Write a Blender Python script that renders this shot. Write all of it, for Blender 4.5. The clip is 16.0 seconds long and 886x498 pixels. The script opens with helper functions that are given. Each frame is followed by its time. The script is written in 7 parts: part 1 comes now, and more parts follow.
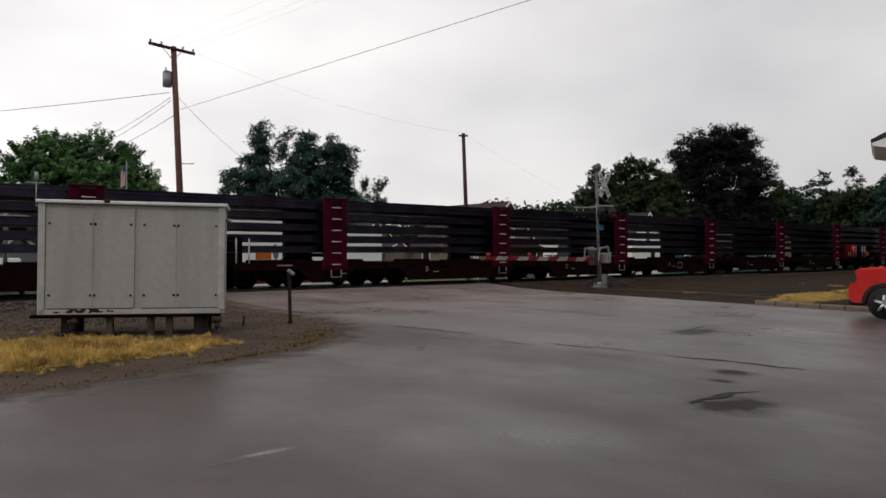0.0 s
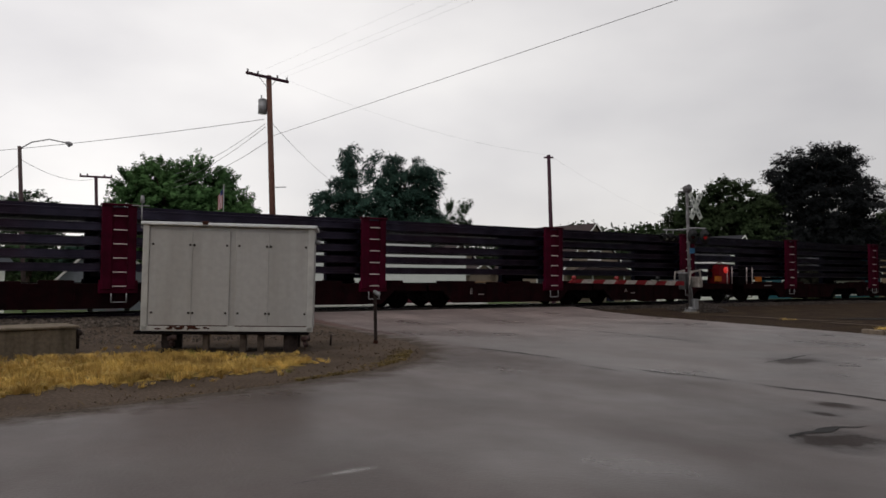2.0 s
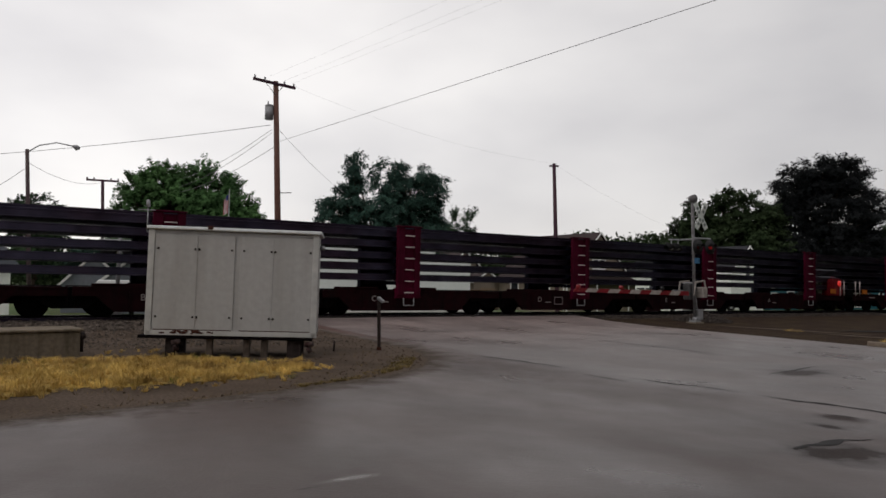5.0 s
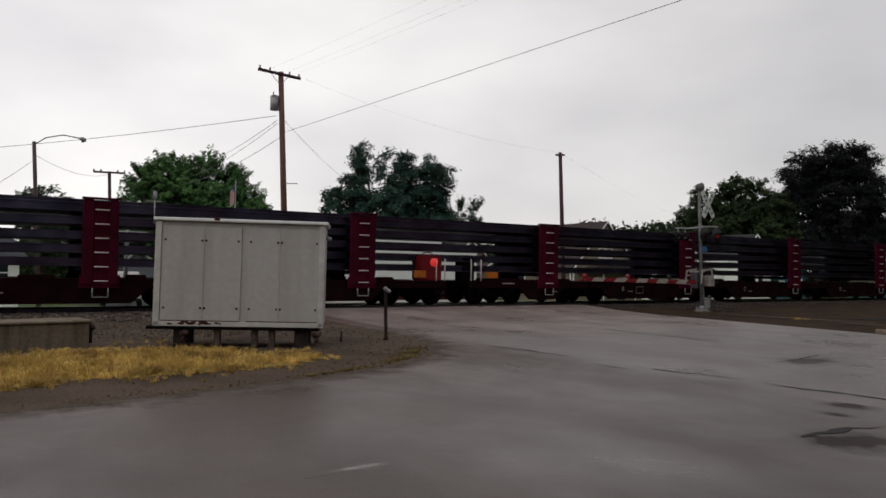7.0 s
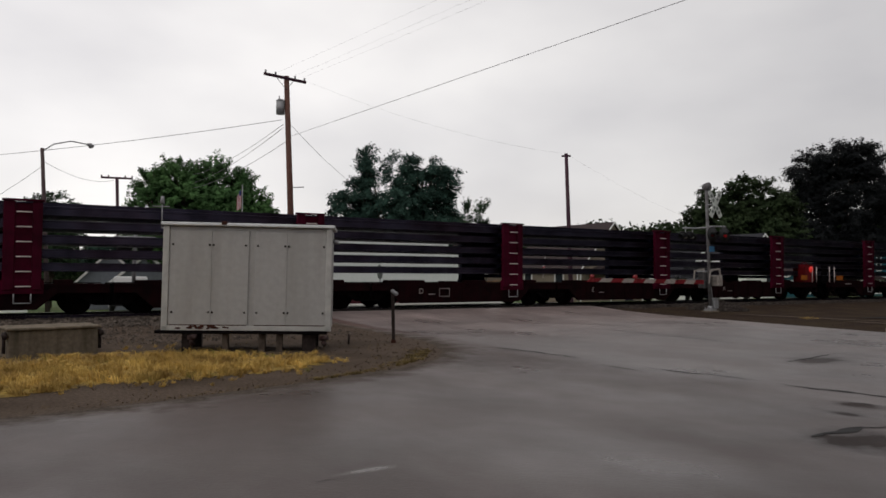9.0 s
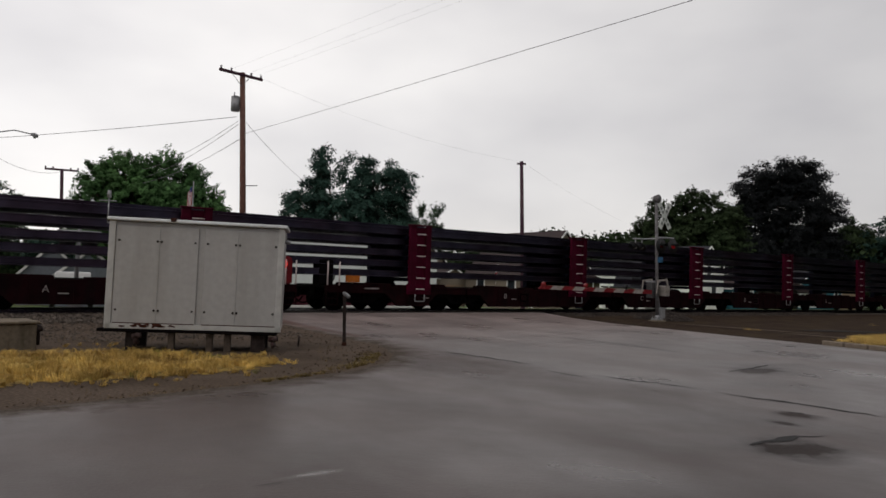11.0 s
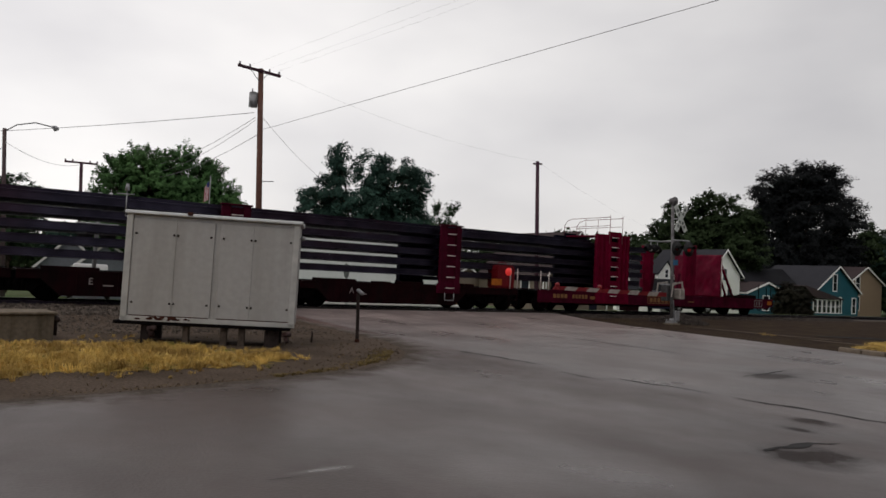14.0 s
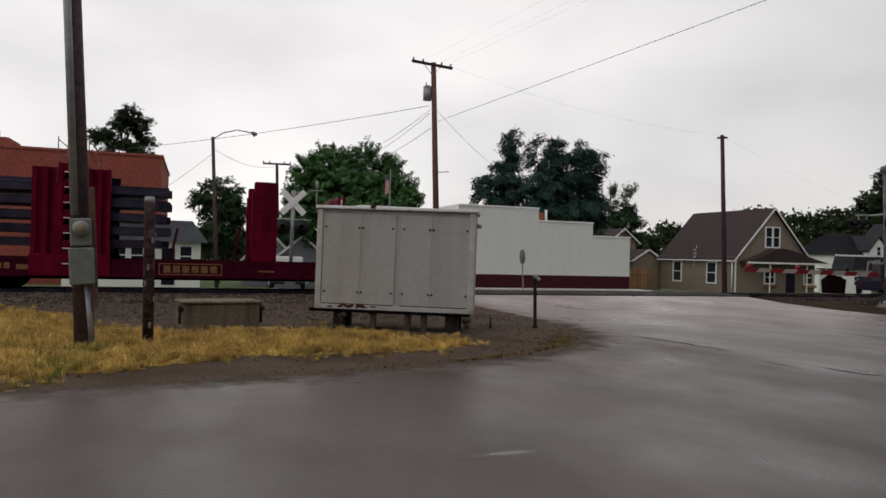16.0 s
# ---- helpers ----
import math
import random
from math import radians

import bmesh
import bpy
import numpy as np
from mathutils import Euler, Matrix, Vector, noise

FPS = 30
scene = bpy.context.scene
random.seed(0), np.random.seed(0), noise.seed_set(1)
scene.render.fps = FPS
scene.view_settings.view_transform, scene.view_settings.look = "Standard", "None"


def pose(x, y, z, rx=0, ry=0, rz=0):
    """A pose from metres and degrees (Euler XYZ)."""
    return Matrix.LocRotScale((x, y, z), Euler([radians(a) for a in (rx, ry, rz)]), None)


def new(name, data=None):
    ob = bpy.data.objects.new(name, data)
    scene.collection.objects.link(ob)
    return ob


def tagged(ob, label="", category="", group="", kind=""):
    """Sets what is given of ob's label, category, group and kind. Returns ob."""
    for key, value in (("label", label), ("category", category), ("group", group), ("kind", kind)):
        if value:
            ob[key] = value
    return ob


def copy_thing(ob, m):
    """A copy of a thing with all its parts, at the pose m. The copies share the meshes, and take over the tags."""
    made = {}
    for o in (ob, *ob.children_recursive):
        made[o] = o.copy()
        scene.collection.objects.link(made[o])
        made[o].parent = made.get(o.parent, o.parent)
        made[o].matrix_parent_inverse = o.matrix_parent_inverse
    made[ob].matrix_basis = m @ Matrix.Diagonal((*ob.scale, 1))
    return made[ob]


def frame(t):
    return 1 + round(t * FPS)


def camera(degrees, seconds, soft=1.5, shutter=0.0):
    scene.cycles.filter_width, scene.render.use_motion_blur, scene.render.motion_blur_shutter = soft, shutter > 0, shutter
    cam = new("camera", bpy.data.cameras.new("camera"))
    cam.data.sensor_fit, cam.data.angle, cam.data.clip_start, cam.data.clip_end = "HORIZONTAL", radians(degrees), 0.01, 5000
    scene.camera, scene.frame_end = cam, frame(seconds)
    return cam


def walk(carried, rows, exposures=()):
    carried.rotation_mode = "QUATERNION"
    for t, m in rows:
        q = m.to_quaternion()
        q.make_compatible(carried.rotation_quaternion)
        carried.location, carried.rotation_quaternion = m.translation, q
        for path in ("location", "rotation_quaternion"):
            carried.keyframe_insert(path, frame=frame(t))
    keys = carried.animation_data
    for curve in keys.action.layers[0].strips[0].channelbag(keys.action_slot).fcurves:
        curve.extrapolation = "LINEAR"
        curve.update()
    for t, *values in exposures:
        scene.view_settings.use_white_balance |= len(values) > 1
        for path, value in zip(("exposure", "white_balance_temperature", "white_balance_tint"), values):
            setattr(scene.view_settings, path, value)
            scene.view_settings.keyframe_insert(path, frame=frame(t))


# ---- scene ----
# ---------------------------------------------------------------- camera
EYE = (0.0, 0.0, 1.5)
TURNS = (   # seconds, yaw, pitch, roll
    (0, -0.40, 0.24, 0.00),
    (0.1, 0.21, 0.46, -0.45),
    (0.2, 1.43, 0.75, -0.62),
    (0.3, 3.40, 1.13, -0.75),
    (0.4, 5.90, 1.00, -0.85),
    (0.5, 8.89, 0.76, -0.32),
    (0.7, 11.73, 0.37, 1.20),
    (0.8, 9.74, 0.64, 1.26),
    (0.9, 8.70, 1.63, 2.51),
    (1, 6.73, 1.82, 2.52),
    (1.5, 6.07, 1.22, 1.41),
    (2, 6.31, 1.97, -0.50),
    (2.5, 6.21, 1.69, -1.78),
    (3, 5.95, 2.57, -0.89),
    (3.5, 6.43, 2.61, -1.32),
    (4, 6.42, 2.71, -1.13),
    (6.5, 7.08, 1.89, -1.17),
    (7, 7.15, 1.73, -0.87),
    (7.5, 7.70, 1.84, -1.01),
    (8, 7.93, 2.03, -0.51),
    (10.5, 6.44, 1.64, -0.44),
    (11, 3.96, 2.30, -1.84),
    (11.2, 4.31, 1.47, -1.80),
    (11.5, 4.30, 0.68, -2.14),
    (12, 4.73, 0.95, -2.12),
    (12.5, 4.95, 1.34, -2.36),
    (13, 5.02, 1.68, -2.82),
    (13.5, 5.17, 2.02, -2.85),
    (14, 5.06, 2.15, -2.90),
    (14.5, 5.03, 2.09, -2.75),
    (15, 5.81, 1.01, -2.15),
    (15.3, 7.65, 0.42, -1.00),
    (15.5, 9.88, 0.00, -1.90),
    (15.7, 12.02, 0.44, -2.60),
    (15.8, 13.94, 0.58, -2.50),
    (16, 19.04, 0.49, -1.48),
)
cam = camera(63.35, 16.0, soft=1.55)
walk(cam, [(t, pose(*EYE, 90 + p, r, y)) for t, y, p, r in TURNS], exposures=((0, 0.14, 6700, 12), (0.5, 0.12, 6700, 12), (0.9, 0.0, 6700, 12), (16, 0.0, 6700, 12)))

# ---------------------------------------------------------------- sky and light
world = bpy.data.worlds.new("overcast")
scene.world = world
world.use_nodes = True
wn, wl = world.node_tree.nodes, world.node_tree.links
wn.clear()
w_out = wn.new("ShaderNodeOutputWorld")
w_bg = wn.new("ShaderNodeBackground")
w_sky = wn.new("ShaderNodeTexSky")
w_sky.sky_type, w_sky.sun_disc = "NISHITA", False
w_sky.sun_elevation, w_sky.sun_rotation = radians(48), radians(-25)
w_tc = wn.new("ShaderNodeTexCoord")
w_map = wn.new("ShaderNodeMapping")
w_map.inputs["Scale"].default_value = (1.6, 1.6, 3.4)
w_map.inputs["Location"].default_value = (0.35, 0.1, 0.2)
w_noise = wn.new("ShaderNodeTexNoise")
w_noise.inputs["Scale"].default_value, w_noise.inputs["Detail"].default_value = 1.5, 5
w_noise.inputs["Roughness"].default_value = 0.42
w_ramp = wn.new("ShaderNodeValToRGB")
w_ramp.color_ramp.elements[0].position, w_ramp.color_ramp.elements[0].color = 0.32, (0.70, 0.70, 0.72, 1)
w_ramp.color_ramp.elements[1].position, w_ramp.color_ramp.elements[1].color = 0.64, (0.98, 0.98, 0.975, 1)
w_dim = wn.new("ShaderNodeMix")
w_dim.data_type, w_dim.blend_type = "RGBA", "MULTIPLY"
w_dim.inputs[0].default_value = 1.0
w_dim.inputs[7].default_value = (0.10, 0.10, 0.10, 1)
w_sep = wn.new("ShaderNodeSeparateXYZ")
w_grad = wn.new("ShaderNodeMapRange")          # the cloud grows thicker to the east
w_grad.inputs[1].default_value, w_grad.inputs[2].default_value = -0.6, 0.75
w_grad.inputs[3].default_value, w_grad.inputs[4].default_value = 1.06, 0.66
w_thick = wn.new("ShaderNodeVectorMath")
w_thick.operation = "SCALE"
wl.new(w_tc.outputs["Generated"], w_sep.inputs[0])
wl.new(w_sep.outputs[0], w_grad.inputs[0])
wl.new(w_ramp.outputs[0], w_thick.inputs[0])
wl.new(w_grad.outputs[0], w_thick.inputs["Scale"])
w_mix = wn.new("ShaderNodeMix")
w_mix.data_type = "RGBA"
w_mix.inputs[0].default_value = 0.93          # cloud cover
wl.new(w_tc.outputs["Generated"], w_map.inputs["Vector"])
wl.new(w_map.outputs["Vector"], w_noise.inputs["Vector"])
wl.new(w_noise.outputs[0], w_ramp.inputs[0])
wl.new(w_sky.outputs[0], w_dim.inputs[6])
wl.new(w_dim.outputs[2], w_mix.inputs[6])
wl.new(w_thick.outputs[0], w_mix.inputs[7])
wl.new(w_mix.outputs[2], w_bg.inputs[0])
w_bg.inputs[1].default_value = 1.0
wl.new(w_bg.outputs[0], w_out.inputs[0])

sun_data = bpy.data.lights.new("sun", "SUN")
sun_data.energy, sun_data.angle, sun_data.color = 0.35, radians(35), (1.0, 0.97, 0.92)
sun = new("sun", sun_data)
sun.matrix_world = pose(0, 0, 60, 42, 0, -25)
scene.view_settings.exposure = 0.0

# ---------------------------------------------------------------- materials
def material(name, colour, rough=0.6, metal=0.0, vary=0.25, scale=3.0, bump=0.0, bump_scale=40.0,
             second=None, second_scale=0.6, second_amount=0.5, spec=0.2, per_object=0.0, island=0.0, streak=False, sheen_rough=None):
    """A surface with grain (fine noise), stains (coarse noise into a second colour) and relief."""
    m = bpy.data.materials.new(name)
    m.use_nodes = True
    nt = m.node_tree
    n, l = nt.nodes, nt.links
    b = n["Principled BSDF"]
    b.inputs["Roughness"].default_value, b.inputs["Metallic"].default_value = rough, metal
    b.inputs["Specular IOR Level"].default_value = spec
    tc = n.new("ShaderNodeTexCoord")
    grain = n.new("ShaderNodeTexNoise")
    grain.inputs["Scale"].default_value, grain.inputs["Detail"].default_value = scale, 6
    l.new(tc.outputs["Object"], grain.inputs["Vector"])
    ramp = n.new("ShaderNodeMapRange")
    ramp.inputs[1].default_value, ramp.inputs[2].default_value = 0.3, 0.7
    ramp.inputs[3].default_value, ramp.inputs[4].default_value = 1 - vary, 1 + vary
    l.new(grain.outputs[0], ramp.inputs[0])
    base = n.new("ShaderNodeMix")
    base.data_type = "RGBA"
    base.inputs[6].default_value = (*colour, 1)
    base.inputs[7].default_value = (*(second or colour), 1)
    stain = n.new("ShaderNodeTexNoise")
    stain.inputs["Scale"].default_value, stain.inputs["Detail"].default_value = second_scale, 5
    if streak:
        mp = n.new("ShaderNodeMapping")
        mp.inputs["Scale"].default_value = (4, 4, 0.35)
        l.new(tc.outputs["Object"], mp.inputs["Vector"])
        l.new(mp.outputs["Vector"], stain.inputs["Vector"])
    else:
        l.new(tc.outputs["Object"], stain.inputs["Vector"])
    sr = n.new("ShaderNodeMapRange")
    sr.inputs[1].default_value, sr.inputs[2].default_value = 0.42, 0.68
    sr.inputs[3].default_value, sr.inputs[4].default_value = 0, second_amount
    l.new(stain.outputs[0], sr.inputs[0])
    l.new(sr.outputs[0], base.inputs[0])
    mul = n.new("ShaderNodeVectorMath")
    mul.operation = "SCALE"
    l.new(base.outputs[2], mul.inputs[0])
    value = ramp.outputs[0]
    for amount, node, out in ((per_object, "ShaderNodeObjectInfo", "Random"), (island, "ShaderNodeNewGeometry", "Random Per Island")):
        if amount:
            src = n.new(node)
            rr = n.new("ShaderNodeMapRange")
            rr.inputs[3].default_value, rr.inputs[4].default_value = 1 - amount, 1 + amount
            l.new(src.outputs[out], rr.inputs[0])
            mm = n.new("ShaderNodeMath")
            mm.operation = "MULTIPLY"
            l.new(value, mm.inputs[0])
            l.new(rr.outputs[0], mm.inputs[1])
            value = mm.outputs[0]
    l.new(value, mul.inputs["Scale"])
    l.new(mul.outputs[0], b.inputs["Base Color"])
    if bump:
        bn = n.new("ShaderNodeTexNoise")
        bn.inputs["Scale"].default_value, bn.inputs["Detail"].default_value = bump_scale, 4
        l.new(tc.outputs["Object"], bn.inputs["Vector"])
        bp = n.new("ShaderNodeBump")
        bp.inputs["Strength"].default_value, bp.inputs["Distance"].default_value = bump, 0.02
        l.new(bn.outputs[0], bp.inputs["Height"])
        l.new(bp.outputs[0], b.inputs["Normal"])
    if sheen_rough:
        lo, hi = sheen_rough
        r2 = n.new("ShaderNodeMapRange")
        r2.inputs[1].default_value, r2.inputs[2].default_value = 0.38, 0.66
        r2.inputs[3].default_value, r2.inputs[4].default_value = lo, hi
        l.new(stain.outputs[0], r2.inputs[0])
        l.new(r2.outputs[0], b.inputs["Roughness"])
    return m


def glow(name, colour, strength):
    m = bpy.data.materials.new(name)
    m.use_nodes = True
    b = m.node_tree.nodes["Principled BSDF"]
    b.inputs["Base Color"].default_value = (*colour, 1)
    b.inputs["Emission Color"].default_value = (*colour, 1)
    b.inputs["Emission Strength"].default_value = strength
    return m


# dark matte patches; the first puts a pothole's shade and dark reflection into the colour
PATCHES = ((2.86, 6.92, 0.62, 0.46, 30.0), (3.62, 8.78, 0.34, 0.20, -38.0), (3.25, 8.22, 0.22, 0.12, -40.0), (4.75, 13.3, 0.75, 0.45, 48.0))   # centre, half length, half width, turn
DULL_STRIP = (-1.156, 12.825, 3.3, 1.35, 128.1)     # open-textured asphalt along the paving joint
PUDDLES = ((-1.32, 5.27, 0.24, 0.06, 40.0),)   # centre, half length, half width, turn


def wet_asphalt():
    """Wet asphalt: dark fine aggregate under a film of water, thicker in long shallow hollows and in a few puddles."""
    m = material("wet_asphalt", (0.0200, 0.0150, 0.0139), vary=0.35, scale=55, second=(0.0305, 0.0228, 0.0210), second_scale=0.35, second_amount=0.8)
    n, l = m.node_tree.nodes, m.node_tree.links
    b = n["Principled BSDF"]
    tc = n.new("ShaderNodeTexCoord")

    def noise_at(vec, scale, detail, rough=0.5):
        t = n.new("ShaderNodeTexNoise")
        t.inputs["Scale"].default_value, t.inputs["Detail"].default_value, t.inputs["Roughness"].default_value = scale, detail, rough
        l.new(vec, t.inputs["Vector"])
        return t.outputs[0]

    def span(value, a, b2, c, d):
        t = n.new("ShaderNodeMapRange")
        for i, v in enumerate((a, b2, c, d)):
            t.inputs[i + 1].default_value = v
        l.new(value, t.inputs[0])
        return t.outputs[0]

    def maths(op, u, v):
        t = n.new("ShaderNodeMath")
        t.operation = op
        for i, q in enumerate((u, v)):
            if isinstance(q, float):
                t.inputs[i].default_value = q
            else:
                l.new(q, t.inputs[i])
        return t.outputs[0]

    obj_co = tc.outputs["Object"]
    mp = n.new("ShaderNodeMapping")
    mp.vector_type = "TEXTURE"              # traffic draws the wear out along the crossing road
    mp.inputs["Rotation"].default_value = (0, 0, radians(38.138))
    mp.inputs["Scale"].default_value = (1.7, 2.5, 1)
    l.new(obj_co, mp.inputs["Vector"])
    rough = span(noise_at(mp.outputs["Vector"], 0.9, 7, 0.55), 0.36, 0.66, 0.47, 0.26)
    ragged = span(noise_at(obj_co, 2.2, 6, 0.6), 0.3, 0.7, -0.55, 0.55)
    def spread_of(x, y, rx, ry, turn, near, far, rag=1.0):
        pm = n.new("ShaderNodeMapping")
        pm.vector_type = "TEXTURE"
        pm.inputs["Location"].default_value, pm.inputs["Rotation"].default_value = (x, y, 0.02), (0, 0, radians(turn))
        pm.inputs["Scale"].default_value = (rx, ry, 1)
        l.new(obj_co, pm.inputs["Vector"])
        ln = n.new("ShaderNodeVectorMath")
        ln.operation = "LENGTH"
        l.new(pm.outputs["Vector"], ln.inputs[0])
        return span(maths("ADD", ln.outputs["Value"], maths("MULTIPLY", ragged, rag)), near, far, 1.0, 0.0)

    b.inputs["Specular Tint"].default_value = (1.0, 0.87, 0.845, 1)     # muddy water film
    wet = 0.0
    for q in PUDDLES:
        wet = maths("MAXIMUM", wet, spread_of(*q, 0.2, 1.3))
    dark_patch = 0.0
    for q in PATCHES:
        dark_patch = maths("MAXIMUM", dark_patch, spread_of(*q, 0.5, 1.25, 0.6))
    old = b.inputs["Base Color"].links[0].from_socket
    worn = n.new("ShaderNodeVectorMath")
    worn.operation = "SCALE"
    l.new(old, worn.inputs[0])
    lane = n.new("ShaderNodeMapping")       # the crossing road is paved in a paler, worn asphalt
    lane.vector_type = "TEXTURE"
    lane.inputs["Location"].default_value, lane.inputs["Rotation"].default_value = (-7.329, 25.141, 0), (0, 0, radians(38.138))
    l.new(obj_co, lane.inputs["Vector"])
    parts = n.new("ShaderNodeSeparateXYZ")
    l.new(lane.outputs["Vector"], parts.inputs[0])
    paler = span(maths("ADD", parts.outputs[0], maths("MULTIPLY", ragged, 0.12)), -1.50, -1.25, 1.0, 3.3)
    joint = span(maths("ADD", parts.outputs[0], maths("MULTIPLY", ragged, 0.12)), -1.50, -1.36, 1.0, 0.0)
    dull = maths("MULTIPLY", spread_of(*DULL_STRIP, 0.55, 1.1, 0.45), joint)
    blotch = span(noise_at(mp.outputs["Vector"], 1.7, 6, 0.6), 0.3, 0.7, 0.80, 1.22)
    far_sheen = maths("MULTIPLY", span(parts.outputs[1], -13.0, -3.0, 1.0, 3.2), span(parts.outputs[1], -21.0, -15.0, 0.72, 1.0))     # grazing sky reflection put into the colour: brighter towards the rails, darker at the near end
    l.new(maths("MULTIPLY", maths("MULTIPLY", maths("MULTIPLY", paler, far_sheen), blotch), maths("MULTIPLY", span(dark_patch, 0.0, 1.0, 1.0, 0.6), span(dull, 0.0, 1.0, 1.0, 1.15))), worn.inputs["Scale"])
    washed = n.new("ShaderNodeAttribute")   # earth washed over the broken edge
    washed.attribute_name = "dust"
    earth = span(maths("ADD", washed.outputs["Fac"], maths("MULTIPLY", ragged, 0.55)), 0.28, 0.85, 0.0, 1.0)
    over = n.new("ShaderNodeMix")
    over.data_type = "RGBA"
    l.new(earth, over.inputs[0])
    brown = n.new("ShaderNodeCombineXYZ")   # tracked-in mud browns the near paving, the crossing road is greyer
    l.new(span(joint, 0.0, 1.0, 0.94, 1.5), brown.inputs[0])
    l.new(span(joint, 0.0, 1.0, 1.0, 1.15), brown.inputs[1])
    brown.inputs[2].default_value = 1.03
    muddy = n.new("ShaderNodeVectorMath")
    muddy.operation = "MULTIPLY"
    l.new(worn.outputs[0], muddy.inputs[0])
    l.new(brown.outputs[0], muddy.inputs[1])
    l.new(muddy.outputs[0], over.inputs[6])
    grit = n.new("ShaderNodeVectorMath")
    grit.operation = "SCALE"
    grit.inputs[0].default_value = (0.075, 0.062, 0.053)
    l.new(span(noise_at(obj_co, 22, 5, 0.6), 0.3, 0.7, 0.5, 1.5), grit.inputs["Scale"])
    l.new(grit.outputs[0], over.inputs[7])
    l.new(over.outputs[2], b.inputs["Base Color"])
    bare = maths("SUBTRACT", 1.0, earth)
    l.new(maths("MULTIPLY", maths("MULTIPLY", span(dark_patch, 0.0, 1.0, 0.44, 0.02), span(dull, 0.0, 1.0, 1.0, 0.28)), bare), b.inputs["Specular IOR Level"])
    dry = maths("SUBTRACT", 1.0, wet)
    l.new(maths("ADD", maths("ADD", maths("MULTIPLY", rough, dry), maths("MULTIPLY", wet, 0.13)), maths("MULTIPLY", earth, 0.35)), b.inputs["Roughness"])
    b1 = n.new("ShaderNodeBump")
    b1.inputs["Distance"].default_value = 0.02
    l.new(maths("MULTIPLY", dry, 0.15), b1.inputs["Strength"])
    l.new(noise_at(obj_co, 38, 3), b1.inputs["Height"])
    b2 = n.new("ShaderNodeBump")
    b2.inputs["Distance"].default_value = 0.06
    l.new(maths("MULTIPLY", dry, 0.12), b2.inputs["Strength"])
    l.new(noise_at(obj_co, 1.1, 3), b2.inputs["Height"])
    l.new(b1.outputs[0], b2.inputs["Normal"])
    l.new(b2.outputs[0], b.inputs["Normal"])
    return m


def leafy(name, colour, second):
    m = material(name, colour, rough=0.7, vary=0.35, scale=0.7, second=second, second_scale=0.25, second_amount=0.9, island=0.25, spec=0.06)
    b = m.node_tree.nodes["Principled BSDF"]
    b.inputs["Transmission Weight"].default_value = 0.0
    return m


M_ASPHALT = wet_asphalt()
# far wet street: the sky's reflection painted in as a pale base colour
M_PALESTREET = material("pale_sky_street", (0.27, 0.26, 0.25), rough=0.3, vary=0.12, scale=14, second=(0.19, 0.18, 0.175), second_scale=0.4, second_amount=0.8, spec=0.4, sheen_rough=(0.4, 0.2))
M_DIRT = material("gravel_dirt", (0.030, 0.020, 0.0155), rough=0.95, spec=0.02, vary=0.6, scale=24, bump=0.6, bump_scale=30, second=(0.046, 0.033, 0.020), second_scale=0.9, second_amount=0.9)
M_DEADGRASS = material("grey_dead_grass", (0.120, 0.086, 0.045), rough=0.95, vary=0.4, scale=6, second=(0.07, 0.052, 0.035), second_scale=1.5, spec=0.05, island=0.3)
M_ISLAND = material("pale_gravel_earth", (0.082, 0.060, 0.046), rough=0.9, spec=0.06, vary=0.5, scale=24, bump=0.6, bump_scale=30, second=(0.048, 0.034, 0.024), second_scale=0.9, second_amount=0.9)
M_BALLAST = material("ballast_stone", (0.090, 0.071, 0.058), rough=0.85, vary=0.4, scale=8, second=(0.045, 0.04, 0.037), second_scale=1.2, island=0.5)
M_LAWN = material("green_lawn", (0.06, 0.10, 0.03), rough=0.9, vary=0.4, scale=5, bump=0.5, second=(0.10, 0.11, 0.04), second_scale=0.3, second_amount=0.8)
M_EDGEGRASS = material("olive_dead_grass", (0.17, 0.124, 0.050), rough=0.9, vary=0.4, scale=5, second=(0.10, 0.078, 0.035), second_scale=1.5, spec=0.05, island=0.3)
M_STRAW = material("dry_grass", (0.55, 0.375, 0.112), rough=0.85, vary=0.4, scale=2.2, second=(0.27, 0.165, 0.052), second_scale=1.3, second_amount=1.0, island=0.25, spec=0.1)
M_THATCH = material("matted_straw", (0.30, 0.205, 0.055), rough=0.95, vary=0.5, scale=16, second=(0.14, 0.095, 0.045), second_scale=1.8, second_amount=0.9, spec=0.05, bump=0.5, bump_scale=40)
M_GREENBLADE = material("green_grass", (0.19, 0.185, 0.036), rough=0.8, vary=0.3, scale=1.2, second=(0.26, 0.215, 0.05), second_scale=0.8, second_amount=0.8, island=0.4, spec=0.2)
M_MAROON = material("maroon_paint", (0.050, 0.0010, 0.0110), rough=0.65, spec=0.06, vary=0.3, scale=3, second=(0.028, 0.0016, 0.007), second_scale=0.9, second_amount=0.8, streak=True, bump=0.1, bump_scale=20)
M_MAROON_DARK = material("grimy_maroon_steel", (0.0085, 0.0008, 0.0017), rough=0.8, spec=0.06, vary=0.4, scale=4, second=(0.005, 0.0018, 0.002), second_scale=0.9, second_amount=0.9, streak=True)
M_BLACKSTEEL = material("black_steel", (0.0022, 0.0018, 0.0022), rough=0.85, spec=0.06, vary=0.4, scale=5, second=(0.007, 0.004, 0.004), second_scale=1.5)
